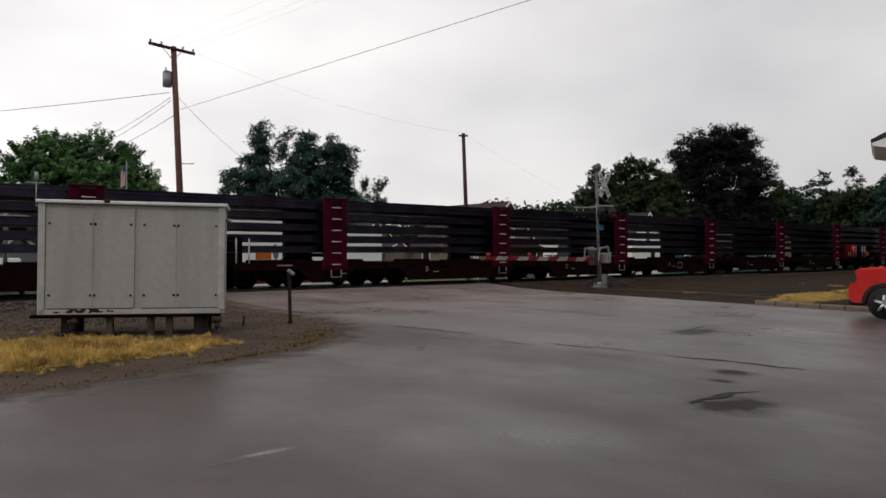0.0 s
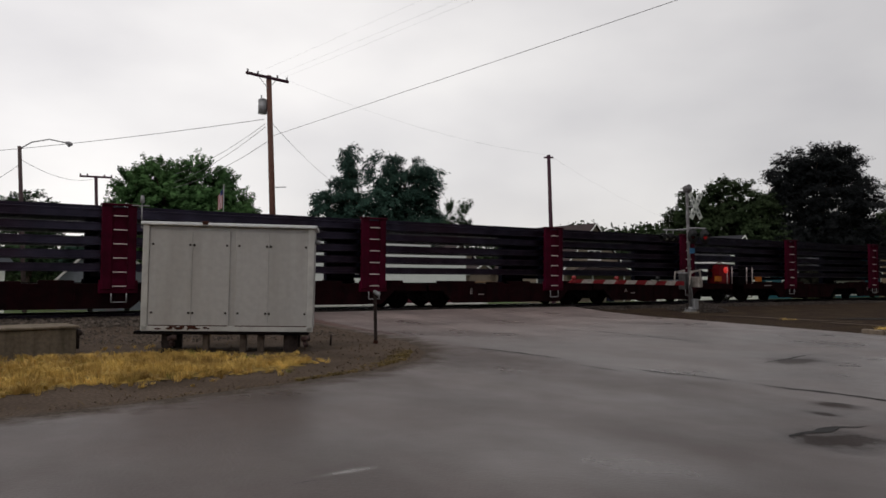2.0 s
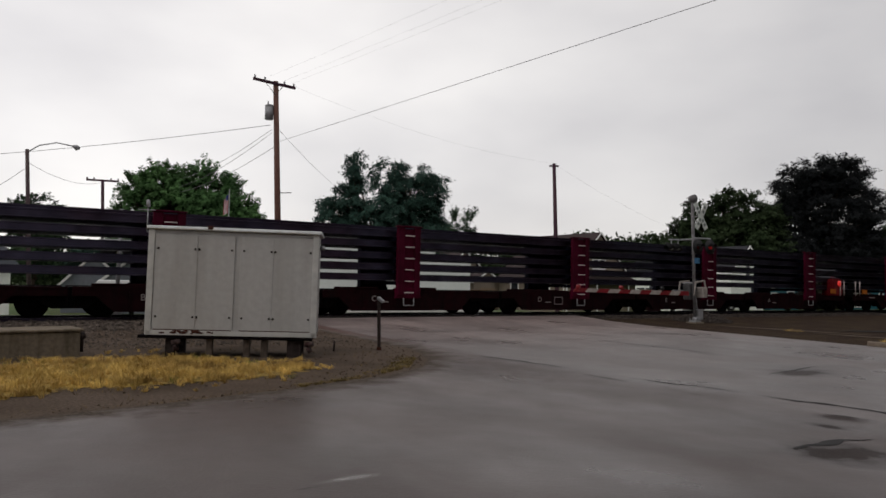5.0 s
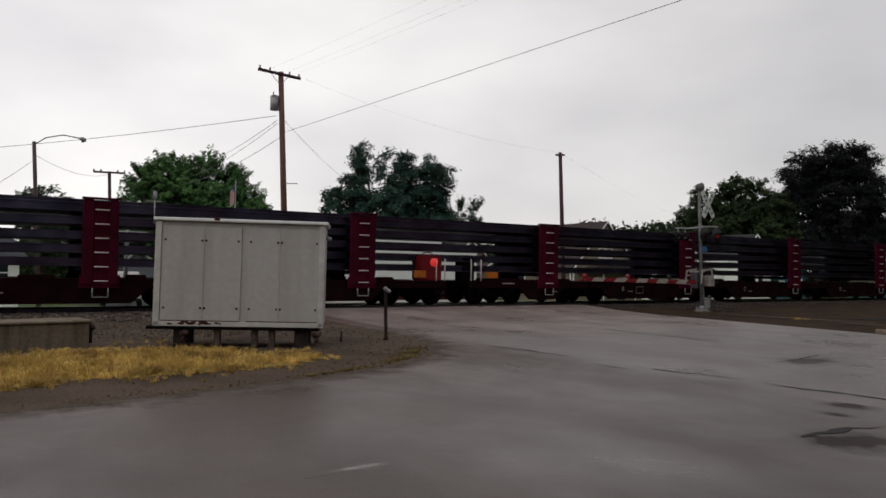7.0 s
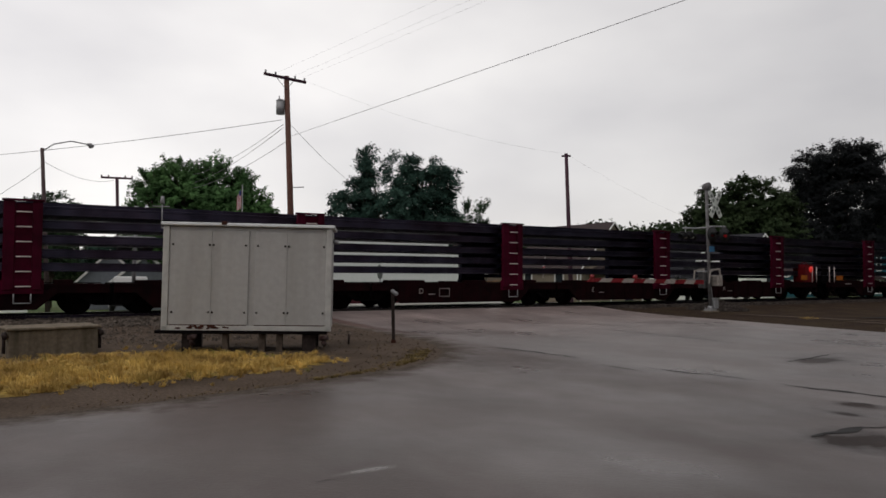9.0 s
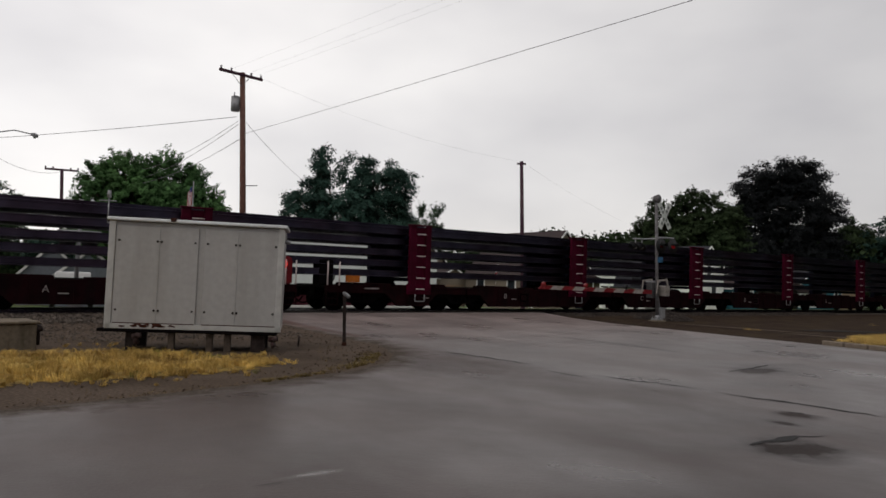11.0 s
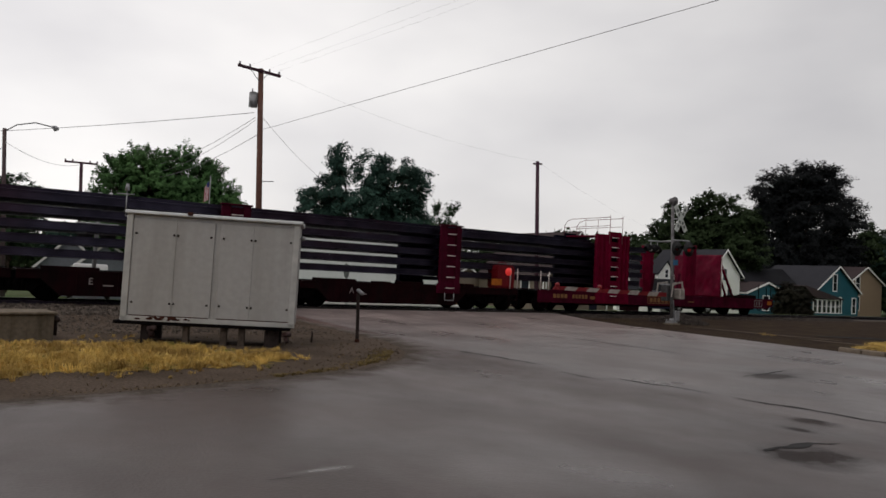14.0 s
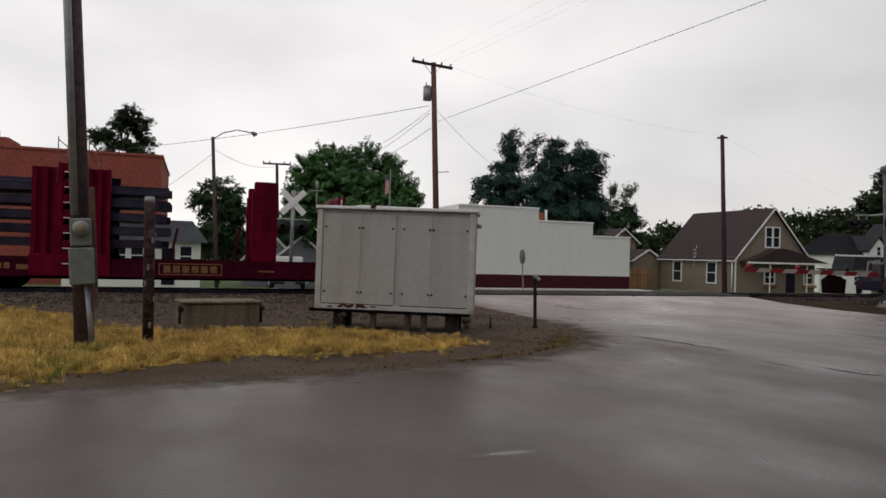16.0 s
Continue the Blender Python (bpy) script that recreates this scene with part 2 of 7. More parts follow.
# roller shelves, and the far posts' backlit shade put into the colour
M_BLUESTEEL_SHADE = material("blue_steel_and_backlit_shade", (0.003, 0.003, 0.0085), rough=0.8, spec=0.06, vary=0.4, scale=4, second=(0.003, 0.003, 0.006), second_scale=1.2)
M_RAIL = material("weathered_rail_steel", (0.040, 0.036, 0.056), rough=0.42, metal=1.0, vary=0.4, scale=1.5, second=(0.034, 0.020, 0.030), second_scale=0.35, second_amount=0.9)
M_RAILHEAD = material("polished_rail", (0.16, 0.15, 0.15), rough=0.3, metal=0.8, vary=0.3, scale=4)
M_TIE = material("creosoted_timber", (0.020, 0.016, 0.014), rough=0.85, vary=0.4, scale=8, second=(0.035, 0.03, 0.026), second_scale=2, per_object=0.3)
M_RUNG = material("pale_rung_paint", (0.50, 0.42, 0.41), rough=0.5, vary=0.2, scale=8)
M_PINKRAIL = material("faded_red_rail_paint", (0.19, 0.075, 0.08), rough=0.5, vary=0.2, scale=8)
M_AMBER = material("amber_panel", (0.30, 0.085, 0.01), rough=0.5, vary=0.2, scale=6)
M_TANKRED = material("signal_red_paint", (0.105, 0.003, 0.006), rough=0.5, vary=0.2, scale=5, spec=0.2)
M_LETTER = material("faded_yellow_lettering", (0.19, 0.085, 0.035), rough=0.6, vary=0.3, scale=10)
M_LETTERW = material("faded_white_lettering", (0.20, 0.17, 0.17), rough=0.6, vary=0.3, scale=10)
M_CABINET = material("weathered_white_sheet", (0.335, 0.325, 0.315), rough=0.5, vary=0.06, scale=9, second=(0.20, 0.185, 0.165), second_scale=0.9, second_amount=0.3, streak=True, bump=0.03, bump_scale=12)
M_CABTRIM = material("white_trim_sheet", (0.35, 0.345, 0.33), rough=0.45, vary=0.08, scale=9, second=(0.5, 0.48, 0.46), second_scale=2, second_amount=0.5)
M_ROOFSHEET = material("bright_white_sheet", (0.62, 0.64, 0.66), rough=0.4, vary=0.08, scale=9, second=(0.45, 0.44, 0.43), second_scale=2, second_amount=0.5)
M_LEG = material("damp_grey_timber", (0.085, 0.064, 0.050), rough=0.85, vary=0.35, scale=12, second=(0.025, 0.02, 0.017), second_scale=2, streak=True)
M_BLACKRUST = material("black_peeling_rust", (0.024, 0.010, 0.009), rough=0.85, vary=0.6, scale=18, second=(0.16, 0.13, 0.125), second_scale=7, second_amount=0.30, spec=0.2, bump=0.4, bump_scale=20)
M_RUST = material("brown_rust", (0.050, 0.016, 0.010), rough=0.9, vary=0.5, scale=25, second=(0.02, 0.010, 0.008), second_scale=6)
M_DARKTIMBER = material("dark_damp_timber", (0.020, 0.013, 0.012), rough=0.8, vary=0.4, scale=14, second=(0.045, 0.035, 0.03), second_scale=2, streak=True)
M_POLE = material("weathered_pole_wood", (0.115, 0.055, 0.042), rough=0.8, vary=0.3, scale=10, second=(0.09, 0.06, 0.055), second_scale=1.5, streak=True, bump=0.2, bump_scale=16)
M_POLEDARK = material("tarred_pole_wood", (0.045, 0.018, 0.032), rough=0.75, vary=0.35, scale=10, second=(0.09, 0.055, 0.05), second_scale=1.2, streak=True, bump=0.2, bump_scale=16)
M_POLEGREY = material("grey_weathered_pole_wood", (0.066, 0.044, 0.048), rough=0.8, vary=0.35, scale=10, second=(0.10, 0.078, 0.07), second_scale=1.2, streak=True, bump=0.2, bump_scale=16)
M_GALV = material("galvanised_steel", (0.27, 0.27, 0.28), rough=0.45, metal=0.35, vary=0.15, scale=12, second=(0.17, 0.17, 0.18), second_scale=3)
M_GREYBOX = material("grey_enamel_box", (0.15, 0.165, 0.155), rough=0.45, vary=0.12, scale=8, second=(0.11, 0.12, 0.11), second_scale=3)
M_CONCRETE = material("old_concrete", (0.150, 0.120, 0.088), rough=0.85, vary=0.2, scale=14, second=(0.080, 0.066, 0.046), second_scale=1.6, second_amount=0.9, streak=True, bump=0.2)
M_KERB = material("pale_kerb_concrete", (0.17, 0.135, 0.105), rough=0.85, vary=0.2, scale=14, second=(0.14, 0.12, 0.09), second_scale=1.6, bump=0.2)
M_PAVE = material("pale_pavement_concrete", (0.46, 0.45, 0.43), rough=0.5, vary=0.1, scale=8, second=(0.34, 0.33, 0.31), second_scale=0.6, spec=0.3)
M_DARKSTONE = material("dark_damp_stone", (0.052, 0.042, 0.037), rough=0.85, vary=0.4, scale=8, second=(0.018, 0.014, 0.013), second_scale=1.2, island=0.4, spec=0.1)
M_MUD = material("wet_black_mud", (0.008, 0.005, 0.004), rough=0.7, vary=0.3, scale=9, spec=0.05)
M_TAR = material("dark_crack", (0.010, 0.009, 0.009), rough=0.6, vary=0.3, scale=20, spec=0.1)
M_MAROON_FRESH = material("fresh_maroon_paint", (0.115, 0.0012, 0.0165), rough=0.6, vary=0.25, scale=3, second=(0.060, 0.0012, 0.0100), second_scale=0.8, second_amount=0.8, streak=True, spec=0.05)
M_DENTED = material("dented_maroon_sheet", (0.115, 0.0012, 0.0165), rough=0.5, vary=0.25, scale=3, second=(0.060, 0.0012, 0.0100), second_scale=0.9, second_amount=0.8, spec=0.12, bump=0.2, bump_scale=14)
M_WIRE = material("weathered_cable", (0.11, 0.10, 0.12), rough=0.6)
M_WHITEWALL = material("white_painted_block", (0.62, 0.65, 0.63), rough=0.7, vary=0.04, scale=6, second=(0.55, 0.58, 0.56), second_scale=0.5, second_amount=0.3, streak=True)
M_REDSTRIPE = material("dark_red_base_paint", (0.045, 0.005, 0.010), rough=0.6, vary=0.2, scale=5)
M_BEIGE = material("beige_siding", (0.23, 0.19, 0.15), rough=0.7, vary=0.08, scale=5, second=(0.19, 0.155, 0.12), second_scale=0.7)
M_SHINGLE = material("grey_brown_shingle", (0.043, 0.030, 0.031), rough=0.85, vary=0.35, scale=9, second=(0.035, 0.027, 0.027), second_scale=0.6)
M_SHINGLE_DARK = material("charcoal_shingle", (0.026, 0.026, 0.032), rough=0.85, vary=0.35, scale=9, second=(0.018, 0.018, 0.022), second_scale=0.6)
M_WHITETRIM = material("white_trim_paint", (0.76, 0.76, 0.75), rough=0.55, vary=0.05, scale=8)
M_WHITESIDE = material("white_clapboard", (0.78, 0.80, 0.76), rough=0.65, vary=0.05, scale=6, second=(0.72, 0.74, 0.71), second_scale=0.6)
M_TEAL = material("teal_siding", (0.016, 0.092, 0.12), rough=0.65, vary=0.12, scale=5, second=(0.01, 0.075, 0.1), second_scale=0.6)
M_SLATE = material("slate_grey_shingle", (0.085, 0.095, 0.11), rough=0.8, vary=0.25, scale=9, second=(0.06, 0.068, 0.08), second_scale=0.6)
M_TAN = material("tan_siding", (0.26, 0.19, 0.13), rough=0.7, vary=0.1, scale=5)
M_BRICK = material("red_brick", (0.29, 0.080, 0.058), rough=0.85, vary=0.25, scale=7, second=(0.20, 0.056, 0.042), second_scale=0.8, bump=0.2)
M_GLASS = material("dark_window_glass", (0.02, 0.024, 0.03), rough=0.08, vary=0.1, spec=0.45)
M_CARGLASS = material("tinted_car_glass", (0.010, 0.011, 0.014), rough=0.12, vary=0.1, spec=0.12)
M_BARK = material("bark", (0.07, 0.052, 0.04), rough=0.9, vary=0.4, scale=8, bump=0.4)
M_LEAF_MAPLE = leafy("maple_leaves", (0.070, 0.146, 0.050), (0.048, 0.106, 0.040))
M_LEAF_DARK = leafy("dark_leaves", (0.029, 0.060, 0.046), (0.017, 0.038, 0.030))
M_LEAF_YOUNG = leafy("light_green_leaves", (0.034, 0.064, 0.030), (0.020, 0.040, 0.020))
M_LEAF_CONIFER = leafy("deep_green_needles", (0.0115, 0.0130, 0.0140), (0.006, 0.0078, 0.0085))
M_LEAF_MID = leafy("mid_green_leaves", (0.030, 0.046, 0.020), (0.016, 0.028, 0.012))
M_CARRED = material("red_car_paint", (0.50, 0.018, 0.016), rough=0.18, vary=0.05, spec=0.6)
M_BLACKPLASTIC = material("black_plastic", (0.015, 0.015, 0.016), rough=0.5, vary=0.2)
M_TYRE = material("tyre_rubber", (0.02, 0.02, 0.021), rough=0.8, vary=0.2)
M_CARWHITE = material("white_car_paint", (0.34, 0.34, 0.33), rough=0.3, vary=0.06, spec=0.4)
M_MACHINE = material("dark_grey_enamel", (0.06, 0.058, 0.06), rough=0.6, vary=0.25, scale=9, second=(0.03, 0.028, 0.028), second_scale=3)
M_BLACKCAR = material("black_car_paint", (0.003, 0.003, 0.004), rough=0.4, vary=0.2, spec=0.12)
M_ALLOY = material("alloy_wheel", (0.55, 0.56, 0.58), rough=0.3, metal=0.8, vary=0.1)
M_CARPURPLE = material("dark_blue_car_paint", (0.011, 0.010, 0.024), rough=0.4, vary=0.1, spec=0.12)
M_BLUEGREY = material("slate_blue_siding", (0.20, 0.22, 0.25), rough=0.7, vary=0.1, scale=5)
M_CASTALLOY = material("dull_cast_aluminium", (0.15, 0.145, 0.15), rough=0.6, metal=0.2, vary=0.25, scale=9, second=(0.08, 0.07, 0.07), second_scale=3, second_amount=0.8)
M_SIGNWHITE = material("white_reflective_sheet", (0.44, 0.47, 0.44), rough=0.4, vary=0.08, scale=10)
M_SIGNRED = material("red_reflective_sheet", (0.17, 0.012, 0.016), rough=0.4, vary=0.1, scale=10)
M_ARMWHITE = material("grimy_white_sheet", (0.30, 0.27, 0.25), rough=0.5, vary=0.2, scale=6, second=(0.2, 0.17, 0.15), second_scale=2)
M_ARMRED = material("grimy_red_sheet", (0.15, 0.010, 0.014), rough=0.5, vary=0.2, scale=6)
M_LAMPRED_OFF = material("dull_red_lens", (0.06, 0.008, 0.01), rough=0.2, vary=0.1)
M_LAMPRED_ON = glow("lit_red_lens", (0.6, 0.015, 0.02), 0.05)
M_MARKER = glow("lit_marker_lens", (0.60, 0.030, 0.025), 0.45)
M_ARMLAMP = glow("lit_arm_lens", (0.16, 0.006, 0.008), 0.10)
M_BLUESIGN = material("blue_sign_sheet", (0.05, 0.16, 0.30), rough=0.4, vary=0.1)
M_WOODFENCE = material("wood_fence", (0.28, 0.15, 0.08), rough=0.8, vary=0.2, scale=6, per_object=0.25)
M_GREENSHRUB = leafy("shrub_leaves", (0.020, 0.019, 0.013), (0.011, 0.010, 0.008))
M_FLAGRED = material("flag_red_cloth", (0.26, 0.05, 0.06), rough=0.8)
M_FLAGWHITE = material("flag_white_cloth", (0.45, 0.42, 0.43), rough=0.8)
M_FLAGBLUE = material("flag_blue_cloth", (0.03, 0.04, 0.14), rough=0.8)

# ---------------------------------------------------------------- building blocks
UP = Vector((0, 0, 1))
TRACK = pose(-7.329, 25.141, 0, 0, 0, 38.138)       # along the track, across it (away), up


def tr(s, w, z=0.0):
    return TRACK @ Vector((s, w, z))


def obj(name, bm, mat, smooth=False):
    me = bpy.data.meshes.new(name)
    bm.to_mesh(me)
    bm.free()
    for m in (mat if isinstance(mat, (list, tuple)) else (mat,)):
        me.materials.append(m)
    if smooth:
        for p in me.polygons:
            p.use_smooth = True
    return new(name, me)


def part(name, bm, mat, parent, label="", smooth=False):
    """One mesh under a thing or under a part."""
    ob = obj(name, bm, mat, smooth)
    ob.parent = parent
    if label:
        ob["label"] = label
    return ob


def thing(name, m, label, category, group="", kind=""):
    ob = new(name)
    ob.empty_display_size = 0.2
    ob.matrix_world = m
    return tagged(ob, label, category, group, kind)


def box(bm, x0, x1, y0, y1, z0, z1, bevel=0.0, m=None, mat=0):
    v = [bm.verts.new(p) for p in ((x0, y0, z0), (x1, y0, z0), (x1, y1, z0), (x0, y1, z0), (x0, y0, z1), (x1, y0, z1), (x1, y1, z1), (x0, y1, z1))]
    fs = [bm.faces.new([v[i] for i in q]) for q in ((0, 3, 2, 1), (4, 5, 6, 7), (0, 1, 5, 4), (1, 2, 6, 5), (2, 3, 7, 6), (3, 0, 4, 7))]
    for fc in fs:
        fc.material_index = mat
    if bevel:
        es = list({e for fc in fs for e in fc.edges})
        r = bmesh.ops.bevel(bm, geom=es, offset=bevel, segments=1, affect="EDGES", profile=0.5)
        for fc in r["faces"]:
            fc.material_index = mat
        v = list({q for fc in r["faces"] for q in fc.verts} | {q for q in v if q.is_valid})
    if m is not None:
        bmesh.ops.transform(bm, matrix=m, verts=v)
    return v


def tube(bm, p, q, r0, r1=None, seg=10, caps=True, mat=0):
    p, q = Vector(p), Vector(q)
    r1 = r0 if r1 is None else r1
    t = (q - p).normalized()
    a = t.orthogonal().normalized()
    b = t.cross(a)
    rings = []
    for c, r in ((p, r0), (q, r1)):
        rings.append([bm.verts.new(c + (a * math.cos(2 * math.pi * i / seg) + b * math.sin(2 * math.pi * i / seg)) * r) for i in range(seg)])
    fs = [bm.faces.new((rings[0][i], rings[0][(i + 1) % seg], rings[1][(i + 1) % seg], rings[1][i])) for i in range(seg)]
    if caps:
        fs += [bm.faces.new(rings[0][::-1]), bm.faces.new(rings[1])]
    for fc in fs:
        fc.material_index = mat
        fc.smooth = True
    return fs


def prism(bm, outline, y0, y1, mat=0):
    """A closed outline in x, z drawn out from y0 to y1."""
    a = [bm.verts.new((x, y0, z)) for x, z in outline]
    b = [bm.verts.new((x, y1, z)) for x, z in outline]
    k = len(a)
    fs = [bm.faces.new((a[i], a[(i + 1) % k], b[(i + 1) % k], b[i])) for i in range(k)] + [bm.faces.new(a[::-1]), bm.faces.new(b)]
    for fc in fs:
        fc.material_index = mat
    return fs


def pipe(bm, pts, r, seg=6):
    """One unbroken round bar along a line of points."""
    pts = [Vector(p) for p in pts]
    prev = None
    for i, p in enumerate(pts):
        t = (pts[min(i + 1, len(pts) - 1)] - pts[max(i - 1, 0)]).normalized()
        a = (UP.cross(t) if abs(t.z) < 0.95 else t.orthogonal()).normalized()
        b = t.cross(a)
        ring = [bm.verts.new(p + (a * math.cos(2 * math.pi * k / seg) + b * math.sin(2 * math.pi * k / seg)) * r) for k in range(seg)]
        if prev:
            for k in range(seg):
                bm.faces.new((prev[k], prev[(k + 1) % seg], ring[(k + 1) % seg], ring[k])).smooth = True
        else:
            bm.faces.new(ring[::-1])
        prev = ring
    bm.faces.new(prev)


def sag(bm, p, q, drop, r=0.02, seg=14):
    p, q = Vector(p), Vector(q)
    pipe(bm, [p.lerp(q, i / seg) - UP * drop * 4 * (i / seg) * (1 - i / seg) for i in range(seg + 1)], r, 5)


GROUND_LEVELS = ((-400, 0.0), (-6, 0.0), (-2.7, 0.06), (2.7, 0.06), (6, -0.1), (9.4, -0.3), (16, -0.55), (21.4, -1.0), (30, -1.5), (60, -1.6), (4000, -1.6))


def ground_z(w):
    for (a, za), (b, zb) in zip(GROUND_LEVELS, GROUND_LEVELS[1:]):
        if w <= b:
            return za + (zb - za) * (w - a) / (b - a)
    return -1.6


def at(x, y):
    """A point on the ground."""
    p = TRACK.inverted() @ Vector((x, y, 0))
    return Vector((x, y, ground_z(p.y)))


def aim(az, r, z=None):
    """A point at an azimuth (degrees to the left of straight ahead) and a distance."""
    x, y = -math.sin(radians(az)) * r, math.cos(radians(az)) * r
    return Vector((x, y, at(x, y).z if z is None else z))

# ---------------------------------------------------------------- ground, road, track
def build_ground():
    ws = sorted({-3000, -400, -100, -40, *range(-30, -7, 2), -6, -4, -2.7, 0, 2.7, 4, 6, 8, 9.4, 12, 16, 18, 21.4, 26, 30, 45, 60, 150, 600, 3000})
    ss = sorted({-3000, -600, -150, *range(-70, 121, 5), 200, 600, 3000})
    bm = bmesh.new()
    g = [[bm.verts.new(tr(s, w, ground_z(w))) for s in ss] for w in ws]
    for i in range(len(ws) - 1):
        for j in range(len(ss) - 1):
            f = bm.faces.new((g[i][j], g[i][j + 1], g[i + 1][j + 1], g[i + 1][j]))
            f.material_index = 1 if ws[i] >= 9.4 else 2 if ss[j] < 0 and ws[i] < -2.7 else 0
    tagged(obj("ground", bm, (M_DIRT, M_LAWN, M_ISLAND)), "damp gravel and earth ground running past the railway", "ground", kind="structure")


LEFT_EDGE = ((-16.3, -13.0), (-15.6, -8.6), (-15.0, -6.4), (-14.3, -4.7), (-13.4, -3.5), (-12.4, -2.8), (-11.2, -2.3), (-9.8, -2.1), (-7.6, -2.05), (-4, -2.05), (-2.7, -2.1), (0, -2.1))


def left_limit(w):
    """Where the crossing road begins along the track, at a distance across it."""
    if w <= -16.3:
        return -400
    for (a, sa), (b, sb) in zip(LEFT_EDGE, LEFT_EDGE[1:]):
        if w <= b:
            return sa + (sb - sa) * (w - a) / (b - a)
    return -2.1


def right_limit(w):
    if w < -17.5:
        return 400
    if w < -16:
        return 9.5 + (-16 - w) ** 2 * 3
    return 9.5 + (w + 16) * 0.09


def asphalt_z(w):
    if -3.6 < w < 3.6:
        return 0.165 if abs(w) < 1.7 else 0.165 - (abs(w) - 1.7) / 1.9 * 0.10
    return ground_z(w) + 0.02


def edge_distance(w, s):
    """From a place on the road to its broken earth edge."""
    line = ((-16.3, -400),) + LEFT_EDGE
    best = 9.0
    for (a, sa), (b, sb) in zip(line, line[1:]):
        p, d = Vector((w - a, s - sa)), Vector((b - a, sb - sa))
        f = max(0.0, min(1.0, p.dot(d) / d.length_squared))
        best = min(best, (p - d * f).length)
    return best


def build_road():
    bm = bmesh.new()
    dust = bm.verts.layers.float.new("dust")
    ws = [-34, -30, -26, -22, -20, -18.5, -17.8, -17.5, -17.2, -17, -16.8, -16.6, -16.45, -16.3, -16.15, -16, -15.8, -15.6, -15.45, -15.3, -15.15, -15, -14.8, -14.6, -14.45, -14.3, -14.1, -13.9, -13.65, -13.4, -13.15, -12.9, -12.65, -12.4, -12.1, -11.8, -11.5, -11.2, -10.85, -10.5, -10.15, -9.8, -9.2, -8.7, -8.1, -7.6, -7, -6, -4.6, -3.6, -2.6, -1.7, 0, 1.7, 2.6, 3.6, 5, 6.4, 8]
    rows = []
    for w in ws:
        a, b = left_limit(w), right_limit(w)
        if w <= -16.3:
            cuts = [-400, -100, -40, -20, -16, -13, -11.5, -10, -8.5, -7, -5.5, -4, -2, 1, 5, max(9, min(b, 12)), max(12, min(b, 40)), max(16, b)]
            if w >= -17.5:
                cuts[-3:] = [9, 9.2, b]
        else:
            a += 0.16 * noise.noise(Vector((0, w * 1.3, 5))) + 0.12 * noise.noise(Vector((3, w * 4.1, 5)))
            cuts = [a, a + 0.12, a + 0.28, a + 0.5, a + 0.8, a + 1.2] + [a + 1.2 + (b - a - 1.2) * i / 12 for i in range(1, 13)]
        rows.append([bm.verts.new(tr(s, w, asphalt_z(w) - (0.026 if j == 0 and w > -16.3 and w < -2 else 0.0))) for j, s in enumerate(cuts)])
        for v, s in zip(rows[-1], cuts):
            v[dust] = max(0.0, 1 - edge_distance(w, s) / (0.9 if w < -9 else 0.5))
    for ra, rb in zip(rows, rows[1:]):
        for j in range(17):
            bm.faces.new((ra[j], ra[j + 1], rb[j + 1], rb[j]))
    # street beyond the track, running along it; its sky reflection is put into a pale colour
    far = [[bm.verts.new(tr(s, w, ground_z(w) + 0.03)) for s in range(-120, 161, 8)] for w in (4.6, 6, 8.2, 9.4, 12.4)]
    for ra, rb in zip(far, far[1:]):
        for j in range(len(ra) - 1):
            bm.faces.new((ra[j], ra[j + 1], rb[j + 1], rb[j])).material_index = 1
    bmesh.ops.recalc_face_normals(bm, faces=bm.faces)
    tagged(obj("road", bm, (M_ASPHALT, M_PALESTREET)), "wet dark asphalt street and level crossing with shallow puddles", "road", kind="structure")


def rail_profile(h=0.17, foot=0.14, head=0.07):
    a, b = foot / 2, head / 2
    return [(-a, 0), (a, 0), (a, 0.018), (0.012, 0.03), (0.012, h - 0.045), (b, h - 0.035), (b, h), (-b, h), (-b, h - 0.035), (-0.012, h - 0.045), (-0.012, 0.03), (-a, 0.018)]


def rail_mesh(bm, x0, x1, y, z, mat=0, h=0.17):
    pr = rail_profile(h)
    a = [bm.verts.new((x0, y + p, z + q)) for p, q in pr]
    b = [bm.verts.new((x1, y + p, z + q)) for p, q in pr]
    k = len(pr)
    for i in range(k):
        bm.faces.new((a[i], b[i], b[(i + 1) % k], a[(i + 1) % k])).material_index = mat
    bm.faces.new(a).material_index = mat
    bm.faces.new(b[::-1]).material_index = mat


